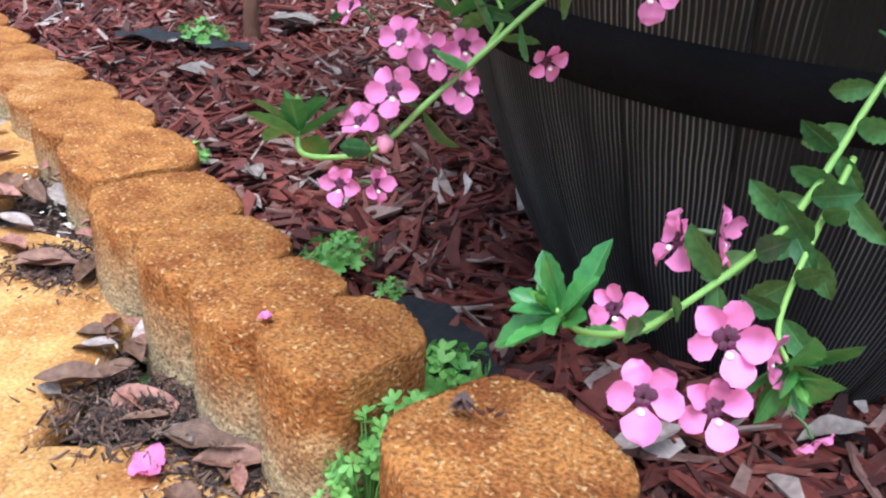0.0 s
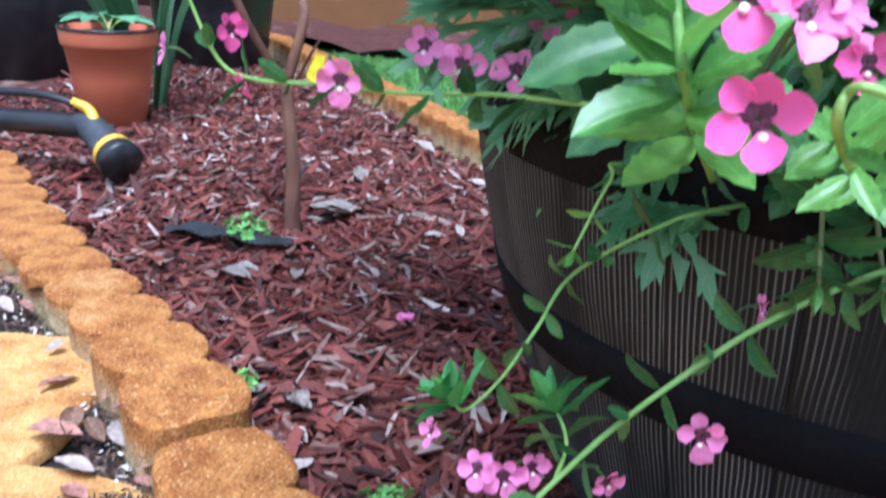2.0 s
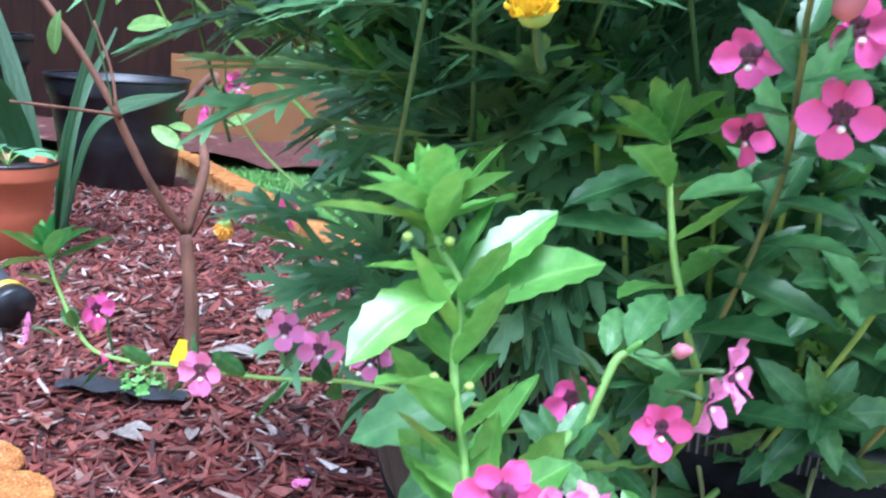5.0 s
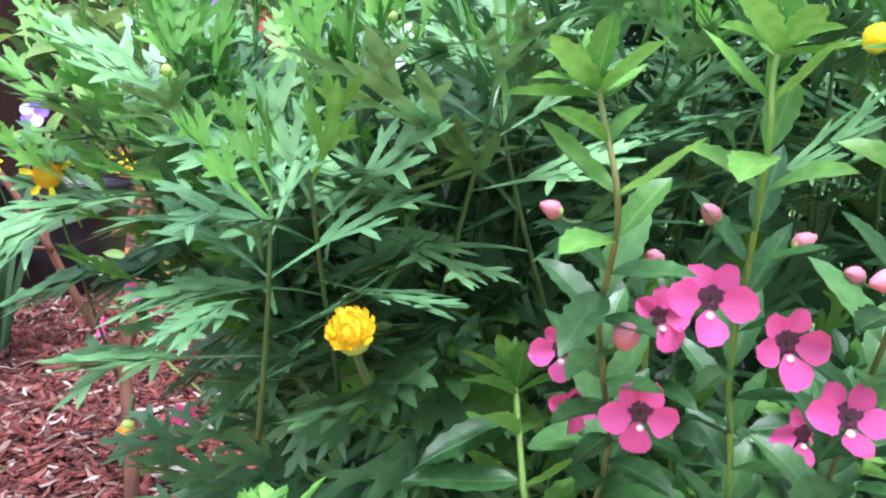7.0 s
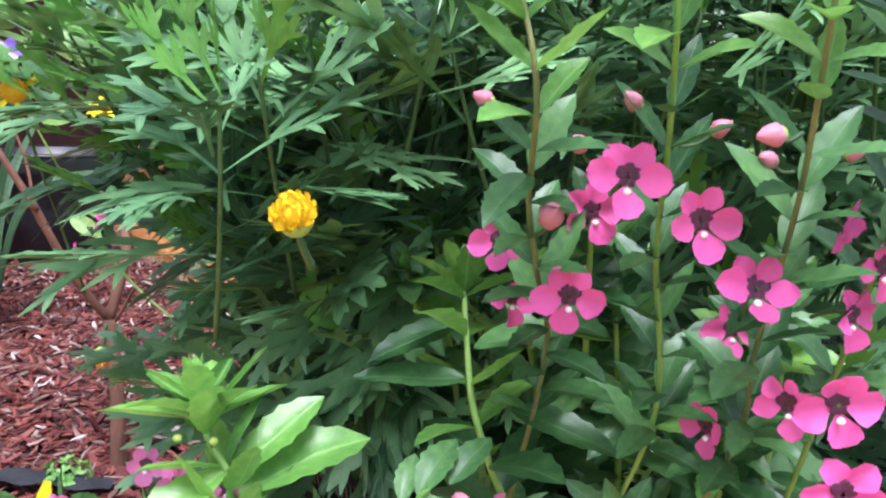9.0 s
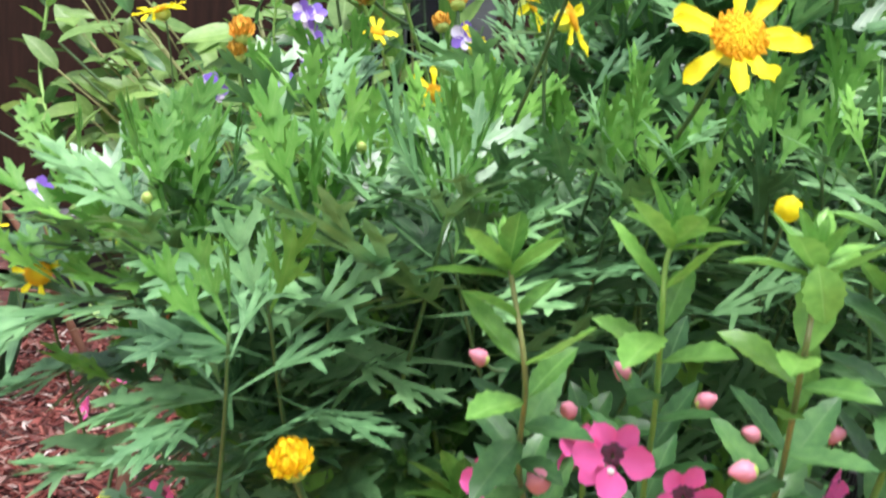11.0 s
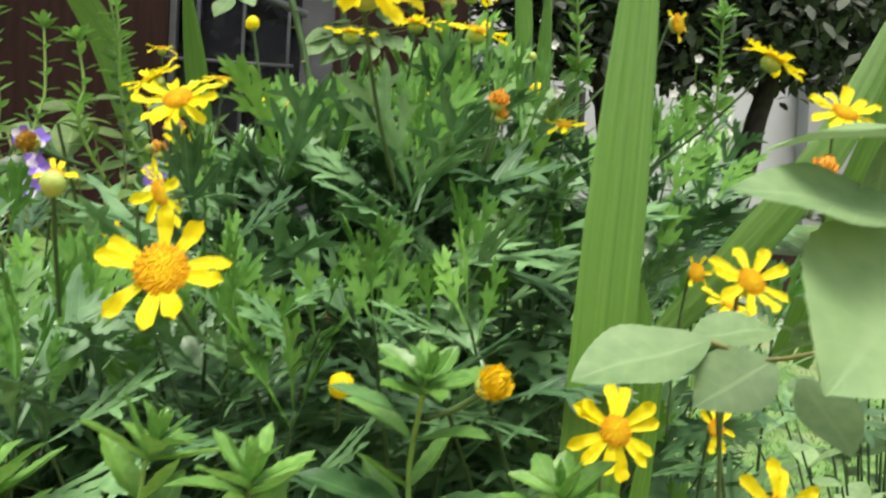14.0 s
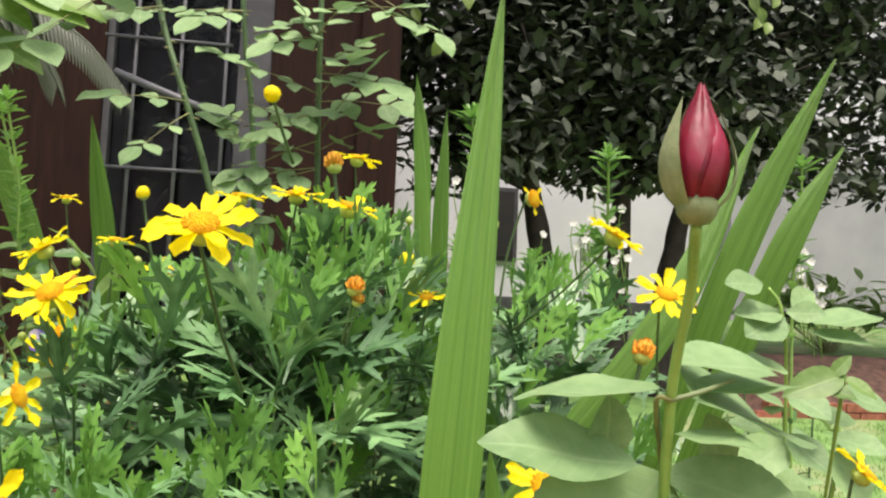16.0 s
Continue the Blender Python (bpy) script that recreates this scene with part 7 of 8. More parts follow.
for base, tip, s in (((0.147, 1.043, 1.176), (0.069, 0.996, 1.164), .036), ((0.151, 1.044, 1.162), (0.105, 0.996, 1.105), .03), ((0.212, 1.147, 1.256), (0.178, 1.101, 1.259), .038), ((0.215, 1.141, 1.303), (0.272, 1.081, 1.304), .045), ((0.309, 1.111, 1.247), (0.392, 1.039, 1.218), .045), ((0.310, 1.116, 1.193), (0.250, 1.089, 1.159), .045),
                     ((0.312, 1.120, 1.155), (0.224, 1.099, 1.106), .045), ((0.312, 1.124, 1.116), (0.247, 1.097, 1.084), .05), ((0.306, 1.106, 1.300), (0.329, 1.060, 1.317), .05), ((0.116, 1.057, 1.294), (0.037, 1.022, 1.273), .05), ((0.109, 1.058, 1.301), (-0.003, 1.030, 1.257), .04), ((0.200, 1.141, 1.334), (0.153, 1.101, 1.306), .045),
                     ((0.106, 1.053, 1.351), (-0.014, 0.881, 1.239), .07), ((0.099, 1.054, 1.351), (-0.011, 0.886, 1.175), .06), ((0.311, 1.114, 1.216), (0.347, 1.044, 1.245), .045), ((0.309, 1.118, 1.385), (0.401, 1.029, 1.305), .035), ((0.309, 1.116, 1.401), (0.453, 1.022, 1.286), .035), ((0.311, 1.119, 1.162), (0.364, 1.063, 1.230), .045)):
    rose_leaf(climb, base, tip, s * 1.05, 5, (0, -0.5, 0.85))
for i in range(17):
    side_stem = i % 3 == 0
    z = rng.uniform(1.0, 1.42)
    base = Vector((0.31, 1.12, z)) if not side_stem else Vector((0.21, 1.17, z))
    turn_ = rng.uniform(-1, 1)
    tip = base + Vector((0.085 * turn_ + (0.02 if turn_ > 0 else -0.02), rng.uniform(-0.08, 0.0), rng.uniform(-0.035, 0.03)))
    rose_leaf(climb, base, tip, rng.uniform(0.032, 0.046), 5, (rng.uniform(-0.4, 0.4), rng.uniform(-0.8, 0.1), 0.7))

# yellow-green shoot that hangs in from the side
side_shoot = stalk_to(climb, [(0.068, 1.069, 1.459), (0.02, 1.0, 1.36), (-0.05, 0.95, 1.27), (-0.09, 0.95, 1.20)], 0.002, STEM)
for base, tip in (((-0.07, 0.95, 1.215), (0.008, 0.94, 1.181)), ((-0.08, 0.95, 1.20), (-0.036, 0.94, 1.17)), ((-0.05, 0.95, 1.262), (0.05, 0.94, 1.243)), ((-0.04, 0.96, 1.275), (0.066, 0.95, 1.256)), ((-0.085, 0.95, 1.22), (-0.12, 0.94, 1.19)), ((-0.06, 0.95, 1.25), (-0.005, 0.93, 1.222))):
    leaf_to(side_shoot, SHRUB[0], base, tip, (0.1, -0.7, 0.7), 1.15)

# palm frond hanging by the wall
palm = thing("palm", (-2.167, 5.189, 3.536), "dark hanging palm frond in front of the house", "palm")
for pts in ([(-2.167, 5.189, 3.536), (-0.767, 2.668, 1.942), (-0.527, 2.639, 1.833), (-0.366, 2.602, 1.731), (-0.247, 2.575, 1.597)], [(-2.227, 5.205, 3.469), (-0.722, 2.570, 1.837), (-0.558, 2.549, 1.762), (-0.474, 2.542, 1.701), (-0.420, 2.542, 1.605)]):
    line = spline(pts, 12)
    bm = bmesh.new()
    tube(bm, line, 0.006, 0.002, 6)
    rib = part("frond", bm, PALM, palm)
    for i in range(14, len(line), 1):
        way_ = (line[i] - line[i - 1]).normalized()
        for s_ in (-1, 1):
            d = way_ * 0.55 + Vector((0.25 * s_, -0.2, -0.75 if s_ > 0 else -0.35))
            piece("leaflet", PALM_ME, rib, aim(line[i], d, (0.3, -1, 0.3), 0.17 * (1.1 - 0.5 * i / len(line))))

# ---- spiky-leaved upright flowers, left and right ----
spikes = thing("angelonia", (0.75, 1.25, 0.03), "tall narrow-leaved angelonia spikes with white flowers", "flower")
for top, low in (((0.710, 1.073, 1.155), (0.726, 1.144, 0.935)), ((1.031, 1.120, 1.175), (1.029, 1.146, 0.914)), ((0.521, 1.101, 1.204), (0.544, 1.152, 0.976)), ((0.545, 1.275, 1.039), (0.550, 1.272, 0.857)), ((0.775, 1.353, 1.083), (0.799, 1.347, 0.870)), ((0.675, 1.312, 1.031), (0.675, 1.309, 0.855))):
    t_, l_ = Vector(top), Vector(low)
    angelonia_stem(spikes, [(l_.x, l_.y, 0.05), l_, l_.lerp(t_, 0.5) + Vector((0.004, 0, 0)), t_], 0.003, 0.042, 0.016, 0.5, 0.99, 9, 0.04, 0.25, 0, 0.5)
leftspikes = thing("angelonia", (0.05, 0.9, 0.445), "tall narrow-leaved angelonia spikes at the barrel's back", "flower")
for top, low in (((0.021, 0.786, 1.103), (0.038, 0.820, 0.944)), ((0.008, 0.814, 1.098), (0.036, 0.833, 0.944)), ((-0.129, 0.827, 0.968), (-0.107, 0.840, 0.829)), ((-0.098, 0.850, 1.038), (-0.084, 0.862, 0.875)), ((-0.058, 0.880, 1.038), (-0.056, 0.873, 0.905)), ((0.000, 0.796, 1.010), (0.008, 0.796, 0.924))):
    t_, l_ = Vector(top), Vector(low)
    angelonia_stem(leftspikes, [(0.05 + l_.x * 0.3, 0.88, 0.445), Vector((0.05 + l_.x * 0.3, 0.88, 0.445)).lerp(l_, 0.6) + Vector((0.03, 0.02, 0.05)), l_, l_.lerp(t_, 0.5) + Vector((0.004, 0, 0)), t_], 0.002, 0.026, 0.013, 0.5, 0.99, 8, 0.024, 0.2, 0, 0.45)

angelonia_stem(leftspikes, [(0.0, 0.95, 0.445), (-0.326, 0.980, 0.729), (-0.443, 1.087, 0.839), (-0.456, 1.120, 0.955), (-0.459, 1.124, 0.999)], 0.003, 0.05, 0.022, 0.45, 0.99, 9, 0.045, 0.1, 0, 0.35)


def little_flower(plant, at, mat_me, size, n=5):
    at = Vector(at)
    f = Vector((rng.uniform(-0.4, 0.4), -1, rng.uniform(0, 0.5))).normalized()
    x = f.orthogonal().normalized()
    st = stalk_to(plant, [at + Vector((0.02, 0.03, -0.09)), at + Vector((0, 0.01, -0.03)), at], 0.0009, STEM, "flower_stalk")
    for k in range(n):
        d = Matrix.Rotation(2 * math.pi * k / n, 3, f) @ x
        piece("petal", mat_me[k % len(mat_me)], st, aim(at, d + f * 0.2, f, size * 0.5))


V_P = petal_mesh("petal", VIOLET, 0.8, 0.6, 0.1)
V_W = petal_mesh("petal", VIOLET_PALE, 0.8, 0.6, 0.1)
R_P = petal_mesh("petal", RED_PETAL, 0.5, 0.6, 0.1)
W_P = petal_mesh("petal", WHITE_PETAL, 0.8, 0.6, 0.1)
pansy = thing("viola", (0.04, 0.85, 0.445), "viola stems with small violet and white flowers", "flower")
for p in ((-0.127, 0.779, 0.842), (-0.121, 0.799, 0.838), (-0.056, 0.862, 0.909), (-0.045, 0.828, 0.875), (-0.226, 0.681, 0.745), (-0.127, 0.792, 0.845), (-0.058, 0.841, 0.922), (-0.043, 0.839, 0.894), (-0.067, 0.815, 0.856), (-0.046, 0.844, 0.921), (0.106, 0.652, 0.884)):
    little_flower(pansy, p, (V_P, V_W, V_P), 0.023)
red = thing("red_flower", (0.1, 0.85, 0.445), "small dark red flower among the violas", "flower")
for p in ((-0.072, 0.780, 0.826), (-0.063, 0.778, 0.812)):
    little_flower(red, p, (R_P,), 0.024, 6)
white = thing("white_flower", (0.6, 1.2, 0.03), "bushy plant with clusters of small white flowers", "flower")
for base in ((0.541, 1.275, 1.035), (0.548, 1.274, 0.984), (0.775, 1.353, 1.078), (0.814, 1.348, 1.035), (1.093, 1.226, 1.024)):
    for k in range(16):
        little_flower(white, Vector(base) + Vector((rng.gauss(0, 0.022), rng.gauss(0, 0.03), rng.gauss(0, 0.045))), (W_P,), 0.016)


def leafy_shrub(name, at, rx, ry, rz, count, meshes, size, label, category, seed=1, stem_mat=STEM_BROWN, most=210):
    """Many stems from one foot, with leaves round each."""
    r = random.Random(seed)
    at = Vector(at)
    th = thing(name, at, label, category)
    vs = []
    bm = bmesh.new()
    for i in range(count):
        a, q = r.uniform(0, 2 * math.pi), math.sqrt(r.random())
        tip = at + Vector((math.cos(a) * rx * q, math.sin(a) * ry * q, rz * (0.55 + 0.45 * r.random()) * (1 - 0.35 * q * q)))
        line = spline([at + Vector((r.uniform(-0.03, 0.03), r.uniform(-0.03, 0.03), 0)), at.lerp(tip, 0.55) + Vector((0, 0, rz * 0.08)), tip], 5)
        tube(bm, line, 0.003, 0.0015, 5, False)
        for j in range(4, len(line)):
            for s in range(2):
                d = Vector((r.uniform(-1, 1), r.uniform(-1, 1), r.uniform(-0.2, 0.8)))
                vs.append((line[j], d))
    tagged(part("twig", bm, stem_mat, th), kind="stuff")
    r.shuffle(vs)
    for p, d in vs[:most]:
        piece("leaf", meshes[r.randrange(len(meshes))], th, aim(p, d, (0, -0.3, 1), size * r.uniform(0.7, 1.2)))
    return th


leafy_shrub("shrub", (0.03, 0.98, 0.45), 0.50, 0.30, 0.56, 52, SHRUB, 0.072, "yellow-green leafy plant at the barrel's back", "shrub", 2, STEM_DARK)
leafy_shrub("shrub", (0.06, 1.0, 0.45), 0.36, 0.2, 0.50, 44, [ANG[0], SHRUB[0], ANG[2]], 0.055, "mixed green leafy plants at the barrel's back", "shrub", 3, STEM_DARK)
leafy_shrub("shrub", (0.66, 1.4, 0.03), 0.36, 0.22, 1.0, 60, [ANG[1], LOBE[0], LOBE[1]], 0.085, "green flowering plants behind the barrel", "shrub", 4, STEM_DARK, 290)
leafy_shrub("shrub", (0.33, 1.3, 0.03), 0.28, 0.12, 0.98, 50, [LOBE[1], LOBE[0], ANG[0]], 0.085, "tall leafy green plants behind the barrel", "shrub", 14, STEM_DARK, 260)
leafy_shrub("shrub", (1.05, 1.2, 0.03), 0.35, 0.25, 0.86, 44, [ROSE[0], ROSE[1]], 0.05, "low rose bush with grey-green leaves", "shrub", 5, STEM_DARK)
leafy_shrub("shrub", (0.80, 0.72, 0.03), 0.2, 0.25, 0.74, 28, [ROSE[0], ANG[1]], 0.05, "green leaves at the side of the barrel", "shrub", 6, STEM_DARK)

def olive_tip(r):
    """A place on the slanting front of the plant."""
    a, b = r.random(), r.random()
    low, across, up = Vector((-0.374, 1.033, 0.772)), Vector((-0.129, 0.997, 0.790)) - Vector((-0.374, 1.033, 0.772)), Vector((-0.412, 1.100, 0.941)) - Vector((-0.374, 1.033, 0.772))
    return low + across * a + up * b + Vector((0, r.uniform(-0.08, 0.08), 0))


olive = thing("shrub", (0.0, 0.99, 0.445), "olive-green broad-leaved plant leaning out of the barrel's back", "shrub")
r_ = random.Random(41)
for x in range(22):
    tip = olive_tip(r_)
    foot_ = Vector((r_.uniform(-0.02, 0.08), 0.98, 0.445))
    stem_ = stalk_to(olive, [foot_, foot_.lerp(tip, 0.5) + Vector((0, 0.02, 0.04)), tip], 0.0022, STEM_BROWN, "twig")
    for k in range(7):
        q = foot_.lerp(tip, 1 - 0.07 * k)
        d = Vector((r_.uniform(-1, 1), r_.uniform(-0.7, 0.3), r_.uniform(-0.3, 0.7)))
        piece("leaf", r_.choice(SHRUB), stem_, aim(q if k else tip, d, (0, -0.7, 0.8), r_.uniform(0.045, 0.085)))
# its thinner upper twigs, with smaller leaves
for k in range(34):
    tip = Vector((r_.uniform(-0.36, 0.06), r_.uniform(0.90, 1.06), r_.uniform(0.80, 0.99)))
    foot_ = Vector((r_.uniform(-0.04, 0.08), 0.98, 0.445)).lerp(tip, 0.45)
    stem_ = stalk_to(olive, [foot_, foot_.lerp(tip, 0.55) + Vector((r_.uniform(-0.02, 0.02), 0.01, 0.02)), tip], 0.0013, STEM_BROWN, "twig")
    young_ = k % 3
    for j in range(6):
        q = foot_.lerp(tip, 1 - 0.11 * j)
        d = Vector((r_.uniform(-1, 1), r_.uniform(-0.6, 0.3), r_.uniform(-0.2, 0.8)))
        piece("leaf", r_.choice(ANG if young_ == 1 else SHRUB), stem_, aim(q if j else tip, d, (0, -0.7, 0.8), r_.uniform(0.028, 0.06)))


# ---- house with its window ----
def house():
    y0 = 5.0
    corner = Vector((0.815, 4.949, 1.452))
    x1 = corner.x
    th = thing("house", (x1 - 2, y0, 0), "dark brown timber house wall with a barred window", "house", kind="structure")
    wl, wr = P_WL, P_WR
    wb, wt_ = 0.68, 3.4

    def wall_piece(xa, xb, za, zb, name="wall"):
        part(name, box(bmesh.new(), xa, y0, za, xb, y0 + 0.2, zb, 0.004), BROWN_WALL, th, smooth=False)

    wall_piece(-9.0, wl, 0.0, 4.5)
    wall_piece(wr, x1, 0.0, 4.5)
    wall_piece(wl, wr, 0.0, wb)
    wall_piece(wl, wr, wt_, 4.5)
    part("wall", box(bmesh.new(), x1 - 0.2, y0 + 0.2, 0.0, x1, y0 + 6, 4.5, 0.004), BROWN_WALL, th, smooth=False)
    part("corner_post", box(bmesh.new(), x1 - 0.22, y0 - 0.05, 0.0, x1 + 0.02, y0 - 0.002, 4.5, 0.006), BROWN_WALL, th, smooth=False)
    # added box behind the glass, its indoor shade painted near-black
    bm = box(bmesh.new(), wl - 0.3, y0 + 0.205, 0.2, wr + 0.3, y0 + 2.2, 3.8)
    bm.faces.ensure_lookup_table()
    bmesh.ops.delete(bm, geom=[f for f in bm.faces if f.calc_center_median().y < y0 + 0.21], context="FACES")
    part("room", bm, ROOM_SHADE, th, smooth=False)
    part("roof", box(bmesh.new(), -9.3, y0 - 0.55, 4.502, x1 + 0.5, y0 + 6.3, 4.66, 0.01), BROWN_WALL, th, smooth=False)
    win = part("window", box(bmesh.new(), wl, y0 + 0.02, wb - 0.05, wr, y0 + 0.1, wb, 0.004), GREY_FRAME, th, smooth=False)
    for xa, xb in ((wl, wl + 0.04), (wr - 0.19, wr)):
        part("frame", box(bmesh.new(), xa, y0 + 0.02, wb, xb, y0 + 0.1, wt_, 0.004), GREY_FRAME, win, smooth=False)
    part("frame", box(bmesh.new(), wl, y0 + 0.02, wt_ - 0.06, wr, y0 + 0.1, wt_ - 0.001, 0.004), GREY_FRAME, win, smooth=False)
    glass = part("pane", box(bmesh.new(), wl + 0.06, y0 + 0.06, wb, wr - 0.19, y0 + 0.065, wt_ - 0.06), GLASS, win, smooth=False)
    glass.visible_shadow = False
    part("plinth", box(bmesh.new(), -1.95, y0 - 0.03, 0.0, x1 - 0.23, y0 - 0.002, 0.5, 0.004), ORANGE_WALL, th, smooth=False)
    n = 3
    for i in range(n):
        x = wl + 0.17 + 0.25 * i
        part("bar", tube(bmesh.new(), [Vector((x, y0 - 0.03, wb)), Vector((x, y0 - 0.03, wt_))], 0.0105, 0.0105, 8), PALE_BAR, win)
    for z in (wb + 1.08, wb + 1.83, wb + 2.4):
        part("bar", tube(bmesh.new(), [Vector((wl, y0 - 0.045, z)), Vector((wr - 0.22, y0 - 0.045, z))], 0.009, 0.009, 8), PALE_BAR, win)
    part("shelf_rail", tube(bmesh.new(), [Vector((wl + 0.09, y0 - 0.16, wb + 1.59)), Vector((wr - 0.15, y0 - 0.14, wb + 1.35))], 0.022, 0.022, 8), PALE_BAR, win)


GLASS = bpy.data.materials.new("window_glass")
GLASS.use_nodes = True
gb = GLASS.node_tree.nodes["Principled BSDF"]
gb.inputs["Transmission Weight"].default_value, gb.inputs["Roughness"].default_value, gb.inputs["IOR"].default_value = 1.0, 0.02, 1.2
gb.inputs["Base Color"].default_value = (0.6, 0.65, 0.65, 1)
gb.inputs["Specular IOR Level"].default_value = 0.2
PALE_BAR = material("grey_painted_bars", (0.055, 0.06, 0.068), (0.10, 0.105, 0.115), 8, 0.5, 0.2, 60)
P_WL, P_WR = (-0.843, 5.193, 1.780)[0], (0.081, 5.035, 1.816)[0]
ORANGE_WALL = material("orange_painted_plinth", (0.15, 0.06, 0.015), (0.22, 0.095, 0.025), 3, 0.7, 0.3, 40)
house()
sheet("mulch_bed", steps_to(-5.0, 0.2, 40), steps_to(4.05, 4.99, 10), lambda x, y: 0.06 + 0.05 * noise.noise(Vector((x * 4, y * 4, 2))) + 0.02 * noise.noise(Vector((x * 15, y * 15, 2))), MULCH, "strip of bark mulch along the house wall", lambda x, y: True)


def neighbour():
    """White building beyond the tree."""
    y0 = 11.5
    th = thing("white_building", (3.0, y0, 0), "white rendered building across the lawn", "house", kind="structure")
    part("wall", box(bmesh.new(), -1.5, y0, 0.9, 20, y0 + 0.3, 9.5, 0.01), WHITE_WALL, th, smooth=False)
    for xa, xb, za, zb in ((2.8, 3.25, 1.93, 2.95), (8.9, 9.9, 2.25, 3.4)):
        win = part("window", box(bmesh.new(), xa, y0 - 0.04, za, xb, y0 - 0.002, zb, 0.01), GREY_FRAME, th, smooth=False)
        # opaque pane; the unlit room behind is painted on as near-black
        part("pane", box(bmesh.new(), xa + 0.06, y0 - 0.06, za + 0.06, xb - 0.06, y0 - 0.042, zb - 0.06), ROOM_SHADE, win, smooth=False)
    part("plinth", box(bmesh.new(), -1.5, y0 - 0.06, 0.9, 20, y0 - 0.002, 1.45, 0.01), GREY_FRAME, th, smooth=False)


neighbour()
# added wall and coping: their grey paints the shade on the white wall's right
shaded_wall = thing("shaded_wall_stretch", ((6.214, 10.332, 2.251)[0], 11.2, 0.9), "added grey wall standing in for the shaded stretch of the white building", "wall", kind="structure")
part("wall", box(bmesh.new(), (6.214, 10.332, 2.251)[0], 11.1, 0.9, 20, 11.4, 3.4, 0.01), SHADED_RENDER, shaded_wall, smooth=False)
part("coping", box(bmesh.new(), (6.214, 10.332, 2.251)[0] - 0.05, 11.05, 3.402, 20, 11.45, 3.5, 0.01), SHADED_RENDER, shaded_wall, smooth=False)


# ---- dark tree ----
def big_tree():
    foot = Vector((2.85, 6.6, 0.45))
    th = thing("shade_tree", foot, "dense dark-leaved shade tree with several trunks", "tree")
    r = random.Random(11)
    trunk = bmesh.new()
    tops = []
    for x, lean in ((-0.55, -0.25), (-0.05, 0.15), (0.3, 0.45)):
        a = foot + Vector((x, 0, 0))
        pts = [a, a + Vector((lean * 0.25, 0, 0.9)), a + Vector((lean * 0.8, 0.1, 1.8)), a + Vector((lean * 1.8, 0.2, 3.0))]
        tube(trunk, spline(pts, 6), 0.12, 0.05, 10, True, 0.3)
        tops.append(spline(pts, 6))
    part("trunk", trunk, BARK_DARK, th)
    limbs = bmesh.new()
    spots = []
    for line in tops:
        for i in range(26):
            k = r.randrange(11, len(line))
            a = r.uniform(0, 2 * math.pi)
            tip = line[k] + Vector((math.cos(a) * r.uniform(0.5, 2.0), math.sin(a) * r.uniform(0.4, 1.3), r.uniform(-0.3, 1.4)))
            tip.z = max(tip.z, 2.4)
            pl = spline([line[k], line[k].lerp(tip, 0.5) + Vector((0, 0, 0.25)), tip], 4)
            tube(limbs, pl, 0.035, 0.008, 5, False)
            spots += pl[2:]
    tagged(part("limb", limbs, BARK_DARK, th), kind="stuff")
    clumps = []
    for i in range(230):
        a, q = r.uniform(0, 2 * math.pi), r.random() ** 0.5
        c = foot + Vector((0.8 + math.cos(a) * 4.6 * q, 0.6 + math.sin(a) * 1.1 * q, 3.6 + r.uniform(-1, 1) * 1.9))
        c.z = max(c.z, 2.25 + 0.25 * math.sin(c.x * 2.3) - 0.06 * max(0, c.x - 3))
        clumps.append((c, r.uniform(0.35, 0.65)))
    vs, fs = [], []
    for n in range(47000):
        if n % 4 == 0:
            p = spots[r.randrange(len(spots))] + Vector((r.gauss(0, 0.2), r.gauss(0, 0.2), r.gauss(0, 0.2)))
        else:
            c, k = clumps[r.randrange(len(clumps))]
            p = c + Vector((r.gauss(0, k * 0.6), r.gauss(0, k * 0.5), r.gauss(0, k * 0.5)))
        if p.x < 1.4 and p.z < 3.1 and r.random() < 0.75:
            continue
        if p.z < 2.25 + 0.17 * (p.y - 6.9) + 0.13 * math.sin(p.x * 5) * math.sin(p.x * 1.7) - (0.3 if p.x < 1.7 else 0.0) and r.random() < 0.99:
            continue
        m = aim(p, (r.uniform(-1, 1), r.uniform(-1, 1), r.uniform(-0.9, 0.3)), (r.uniform(-0.5, 0.5), r.uniform(-0.7, 0.2), 1), r.uniform(0.10, 0.19))
        b = len(vs)
        for c in ((0, 0, 0), (-0.24, 0.4, 0.04), (0.24, 0.4, 0.04), (-0.15, 0.78, 0), (0.15, 0.78, 0), (0, 1.0, -0.05)):
            vs.append(m @ Vector(c))
        fs += [(b, b + 2, b + 1), (b + 1, b + 2, b + 4, b + 3), (b + 3, b + 4, b + 5)]
    me = bpy.data.meshes.new("crown")
    me.from_pydata(vs, [], fs)
    me.materials.append(TREE_CROWN)
    crown = new("crown", me)
    crown.parent = th
    crown.matrix_basis = Matrix.Translation(-foot)
    tagged(crown, kind="stuff")
    for i in range(34):
        c = foot + (Vector((-1.55, -0.9, 3.0)) if i < 22 else Vector((0.75, -0.9, 3.15))) + Vector((r.gauss(0, 0.16), r.gauss(0, 0.1), r.gauss(0, 0.2)))
        piece("leaf", YOUNG_LEAF, th, aim(c, (r.uniform(-0.6, 0.6), r.uniform(-0.6, 0.1), -0.8), (r.uniform(-0.4, 0.4), -1, 0.3), r.uniform(0.11, 0.17)))


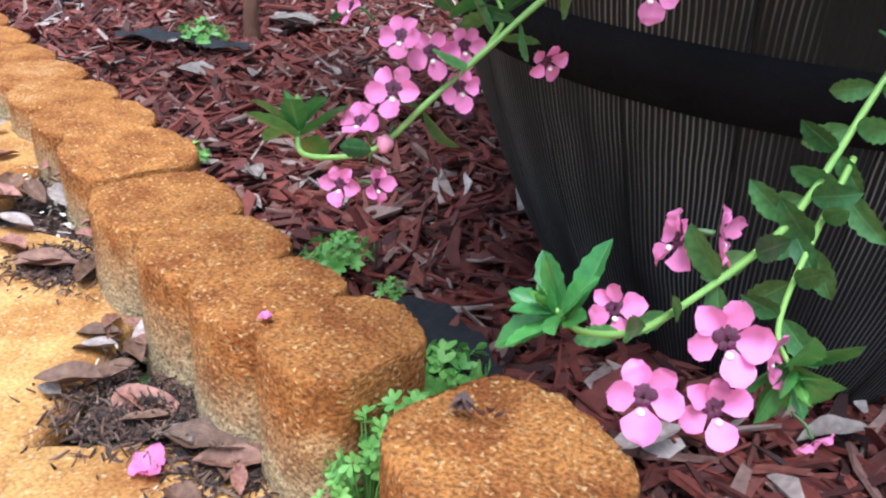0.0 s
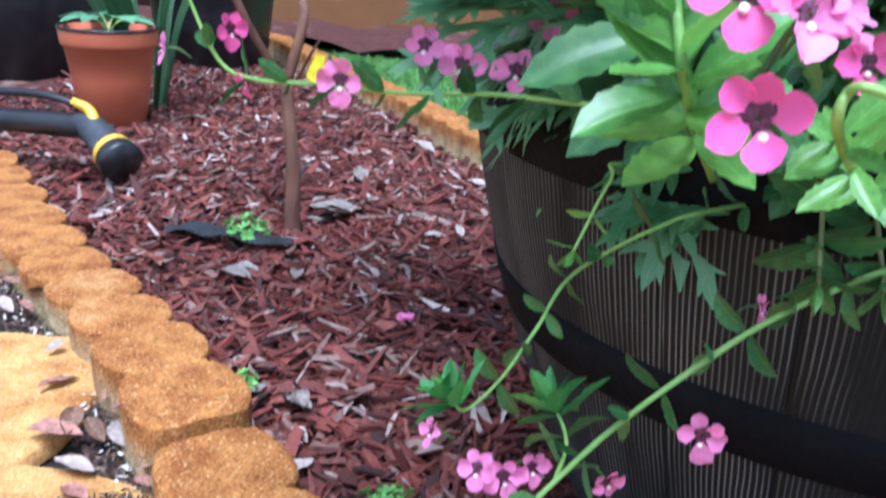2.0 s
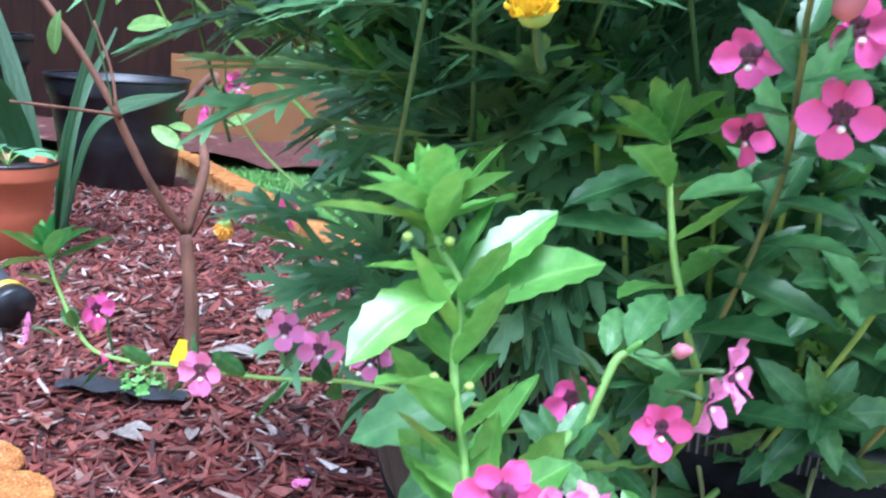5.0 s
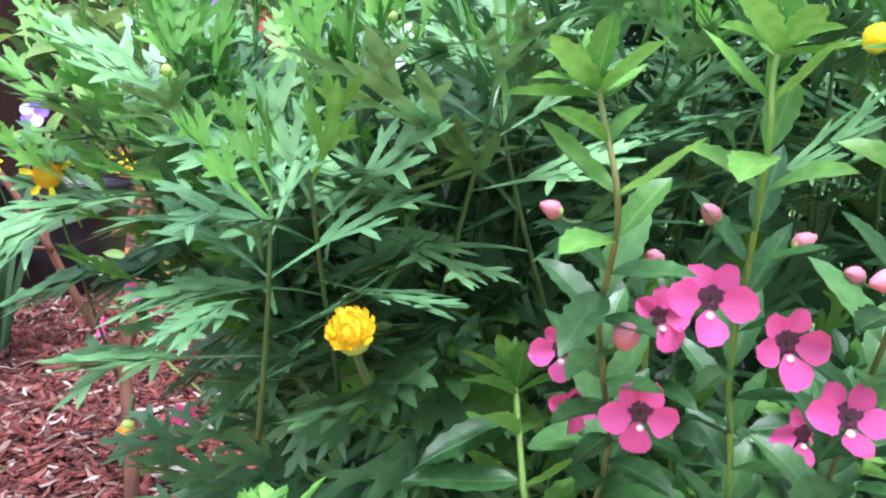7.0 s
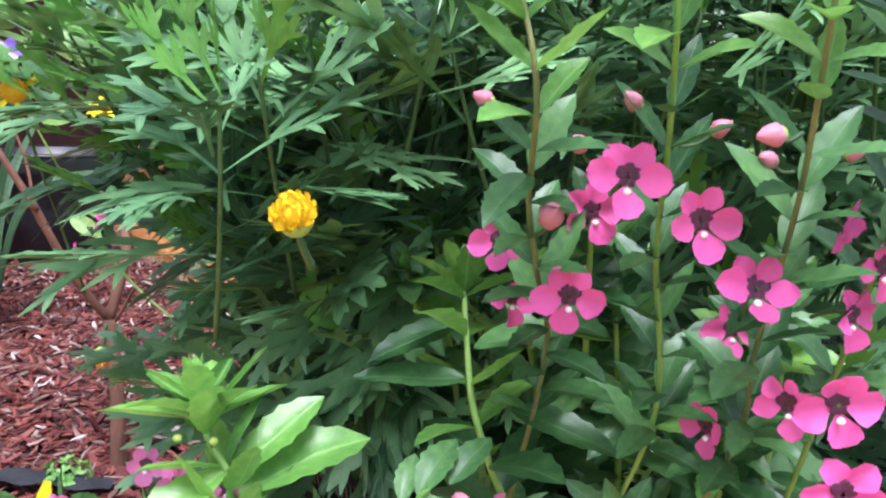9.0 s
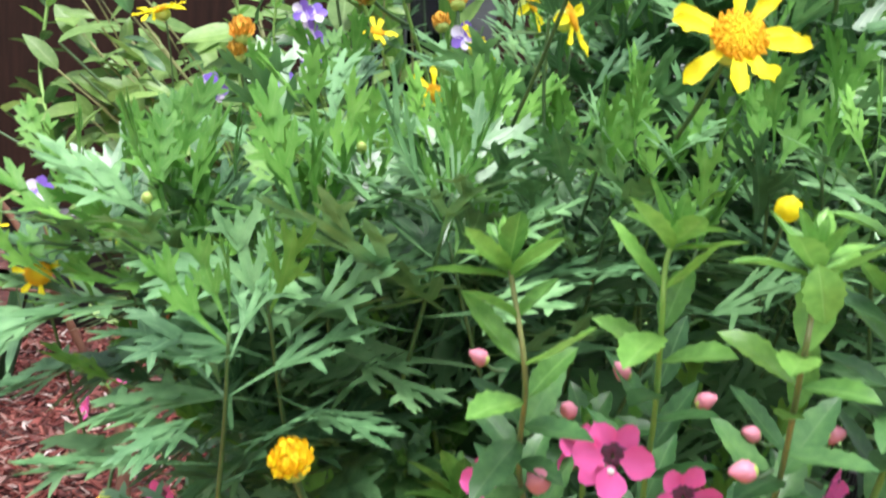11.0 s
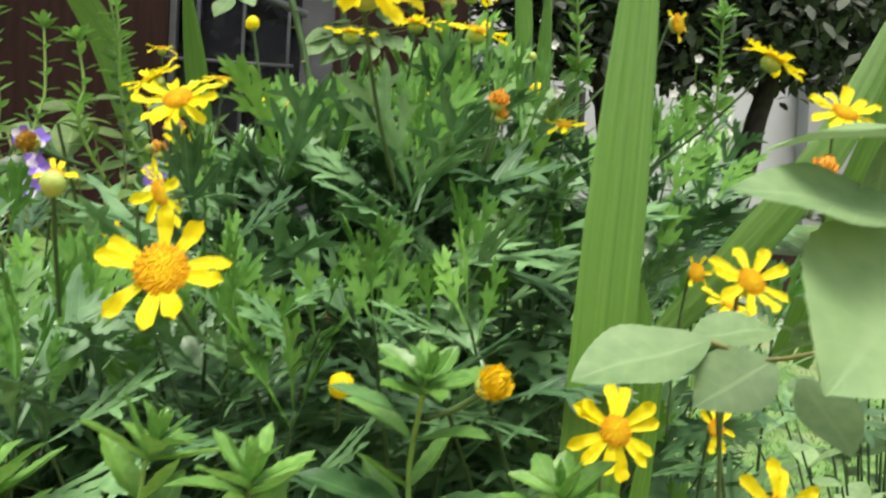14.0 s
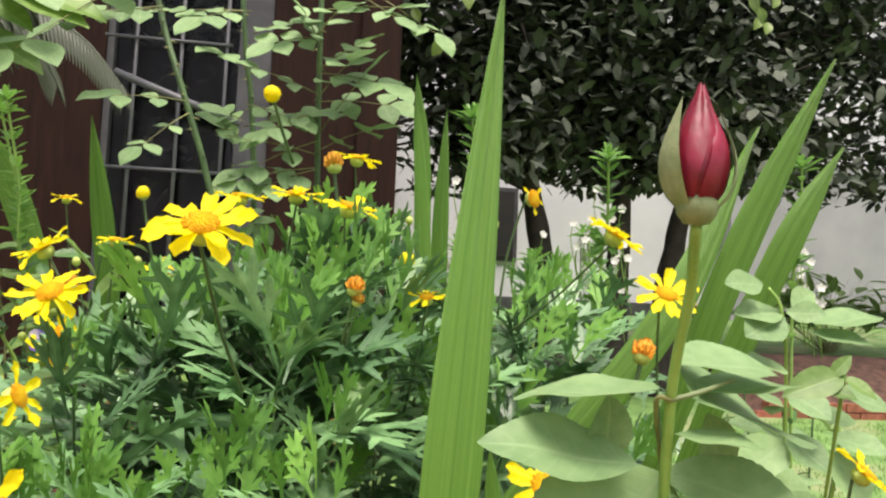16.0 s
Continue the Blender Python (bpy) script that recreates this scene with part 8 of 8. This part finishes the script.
YOUNG_LEAF = leaf_mesh("leaf", LIGHT_TREE_LEAF, 0.6, 0, 0.2, 0.2, 0.45, 8, 0.03, 0.01, 3)
BARK_DARK = material("dark_bark", (0.015, 0.012, 0.01), (0.04, 0.03, 0.025), 12, 0.85, 0.8, 60)
TREE_CROWN = island_material("tree_crown_leaves", [(0.028, 0.042, 0.028), (0.066, 0.09, 0.056), (0.04, 0.058, 0.04), (0.095, 0.12, 0.078), (0.045, 0.062, 0.042)], 0.6)
big_tree()
leafy_shrub("variegated_shrub", (6.0, 8.6, 0.85), 1.5, 0.4, 0.95, 90, SHRUB, 0.28, "pale variegated hedge shrub along the white building", "shrub", 9)

# brick-edged bed on the lawn
def brick_bed():
    th = thing("raised_bed", (3.6, 6.0, 0.36), "low brick edging of a bed on the lawn", "garden bed")
    for k in range(22):
        for row in range(2):
            a = bmesh.new()
            x = 3.72 + 0.215 * k + 0.1 * (row % 2)
            box(a, x, 6.0, 0.36 + 0.072 * row, x + 0.205, 6.1, 0.36 + 0.072 * row + 0.065, 0.004)
            part("brick", a, BRICK, th, smooth=False)
    bm = bmesh.new()
    rows = []
    for j in range(9):
        y = 6.1 + 0.2 * j
        rows.append([bm.verts.new((3.7 + 0.2 * i, y, 0.44 + 0.4 * min(1.0, j / 4) + 0.03 * noise.noise(Vector((i * 0.7, j * 0.7, 3)))) if 0 < i < 26 and j else (3.7 + 0.2 * i, y, 0.36)) for i in range(27)])
    for ra, rb in zip(rows, rows[1:]):
        for i in range(26):
            bm.faces.new((ra[i], ra[i + 1], rb[i + 1], rb[i]))
    part("soil", bm, BED_SOIL, th)


BED_SOIL = material("brown_bed_soil", (0.05, 0.026, 0.018), (0.13, 0.07, 0.048), 14, 0.95, 1.0, 60)
brick_bed()


# ---- grass blades ----
def grass(count, where, name, label, seed):
    r = random.Random(seed)
    vs, fs = [], []
    for _ in range(count):
        x, y = where(r)
        h, a = r.uniform(0.014, 0.034), r.uniform(0, 2 * math.pi)
        w = 0.003
        c, s = math.cos(a), math.sin(a)
        lx, ly = r.gauss(0, 0.014), r.gauss(0, 0.014)
        b = len(vs)
        z = rise(x, y)
        vs += [(x - c * w, y - s * w, z), (x + c * w, y + s * w, z), (x + lx * 0.4 + c * w * 0.7, y + ly * 0.4 + s * w * 0.7, z + h * 0.6), (x + lx * 0.4 - c * w * 0.7, y + ly * 0.4 - s * w * 0.7, z + h * 0.6), (x + lx, y + ly, z + h)]
        fs += [(b, b + 1, b + 2, b + 3), (b + 3, b + 2, b + 4)]
    me = bpy.data.meshes.new(name)
    me.from_pydata(vs, [], fs)
    me.materials.append(BLADE_GRASS)
    tagged(new(name, me), label, "grass", kind="stuff")


def lawn_left(r):
    while True:
        x, y = r.uniform(-2.6, 0.6), r.uniform(1.7, 4.1)
        if y > back_edge(x) + 0.12 and y < 4.06:
            return x, y


grass(18000, lawn_left, "lawn_grass", "bright green lawn grass beyond the back edging", 21)
grass(16000, lambda r: (r.uniform(0.9, 5.5), r.uniform(1.8, 5.9)), "lawn_grass", "green lawn grass beside the flower bed", 22)
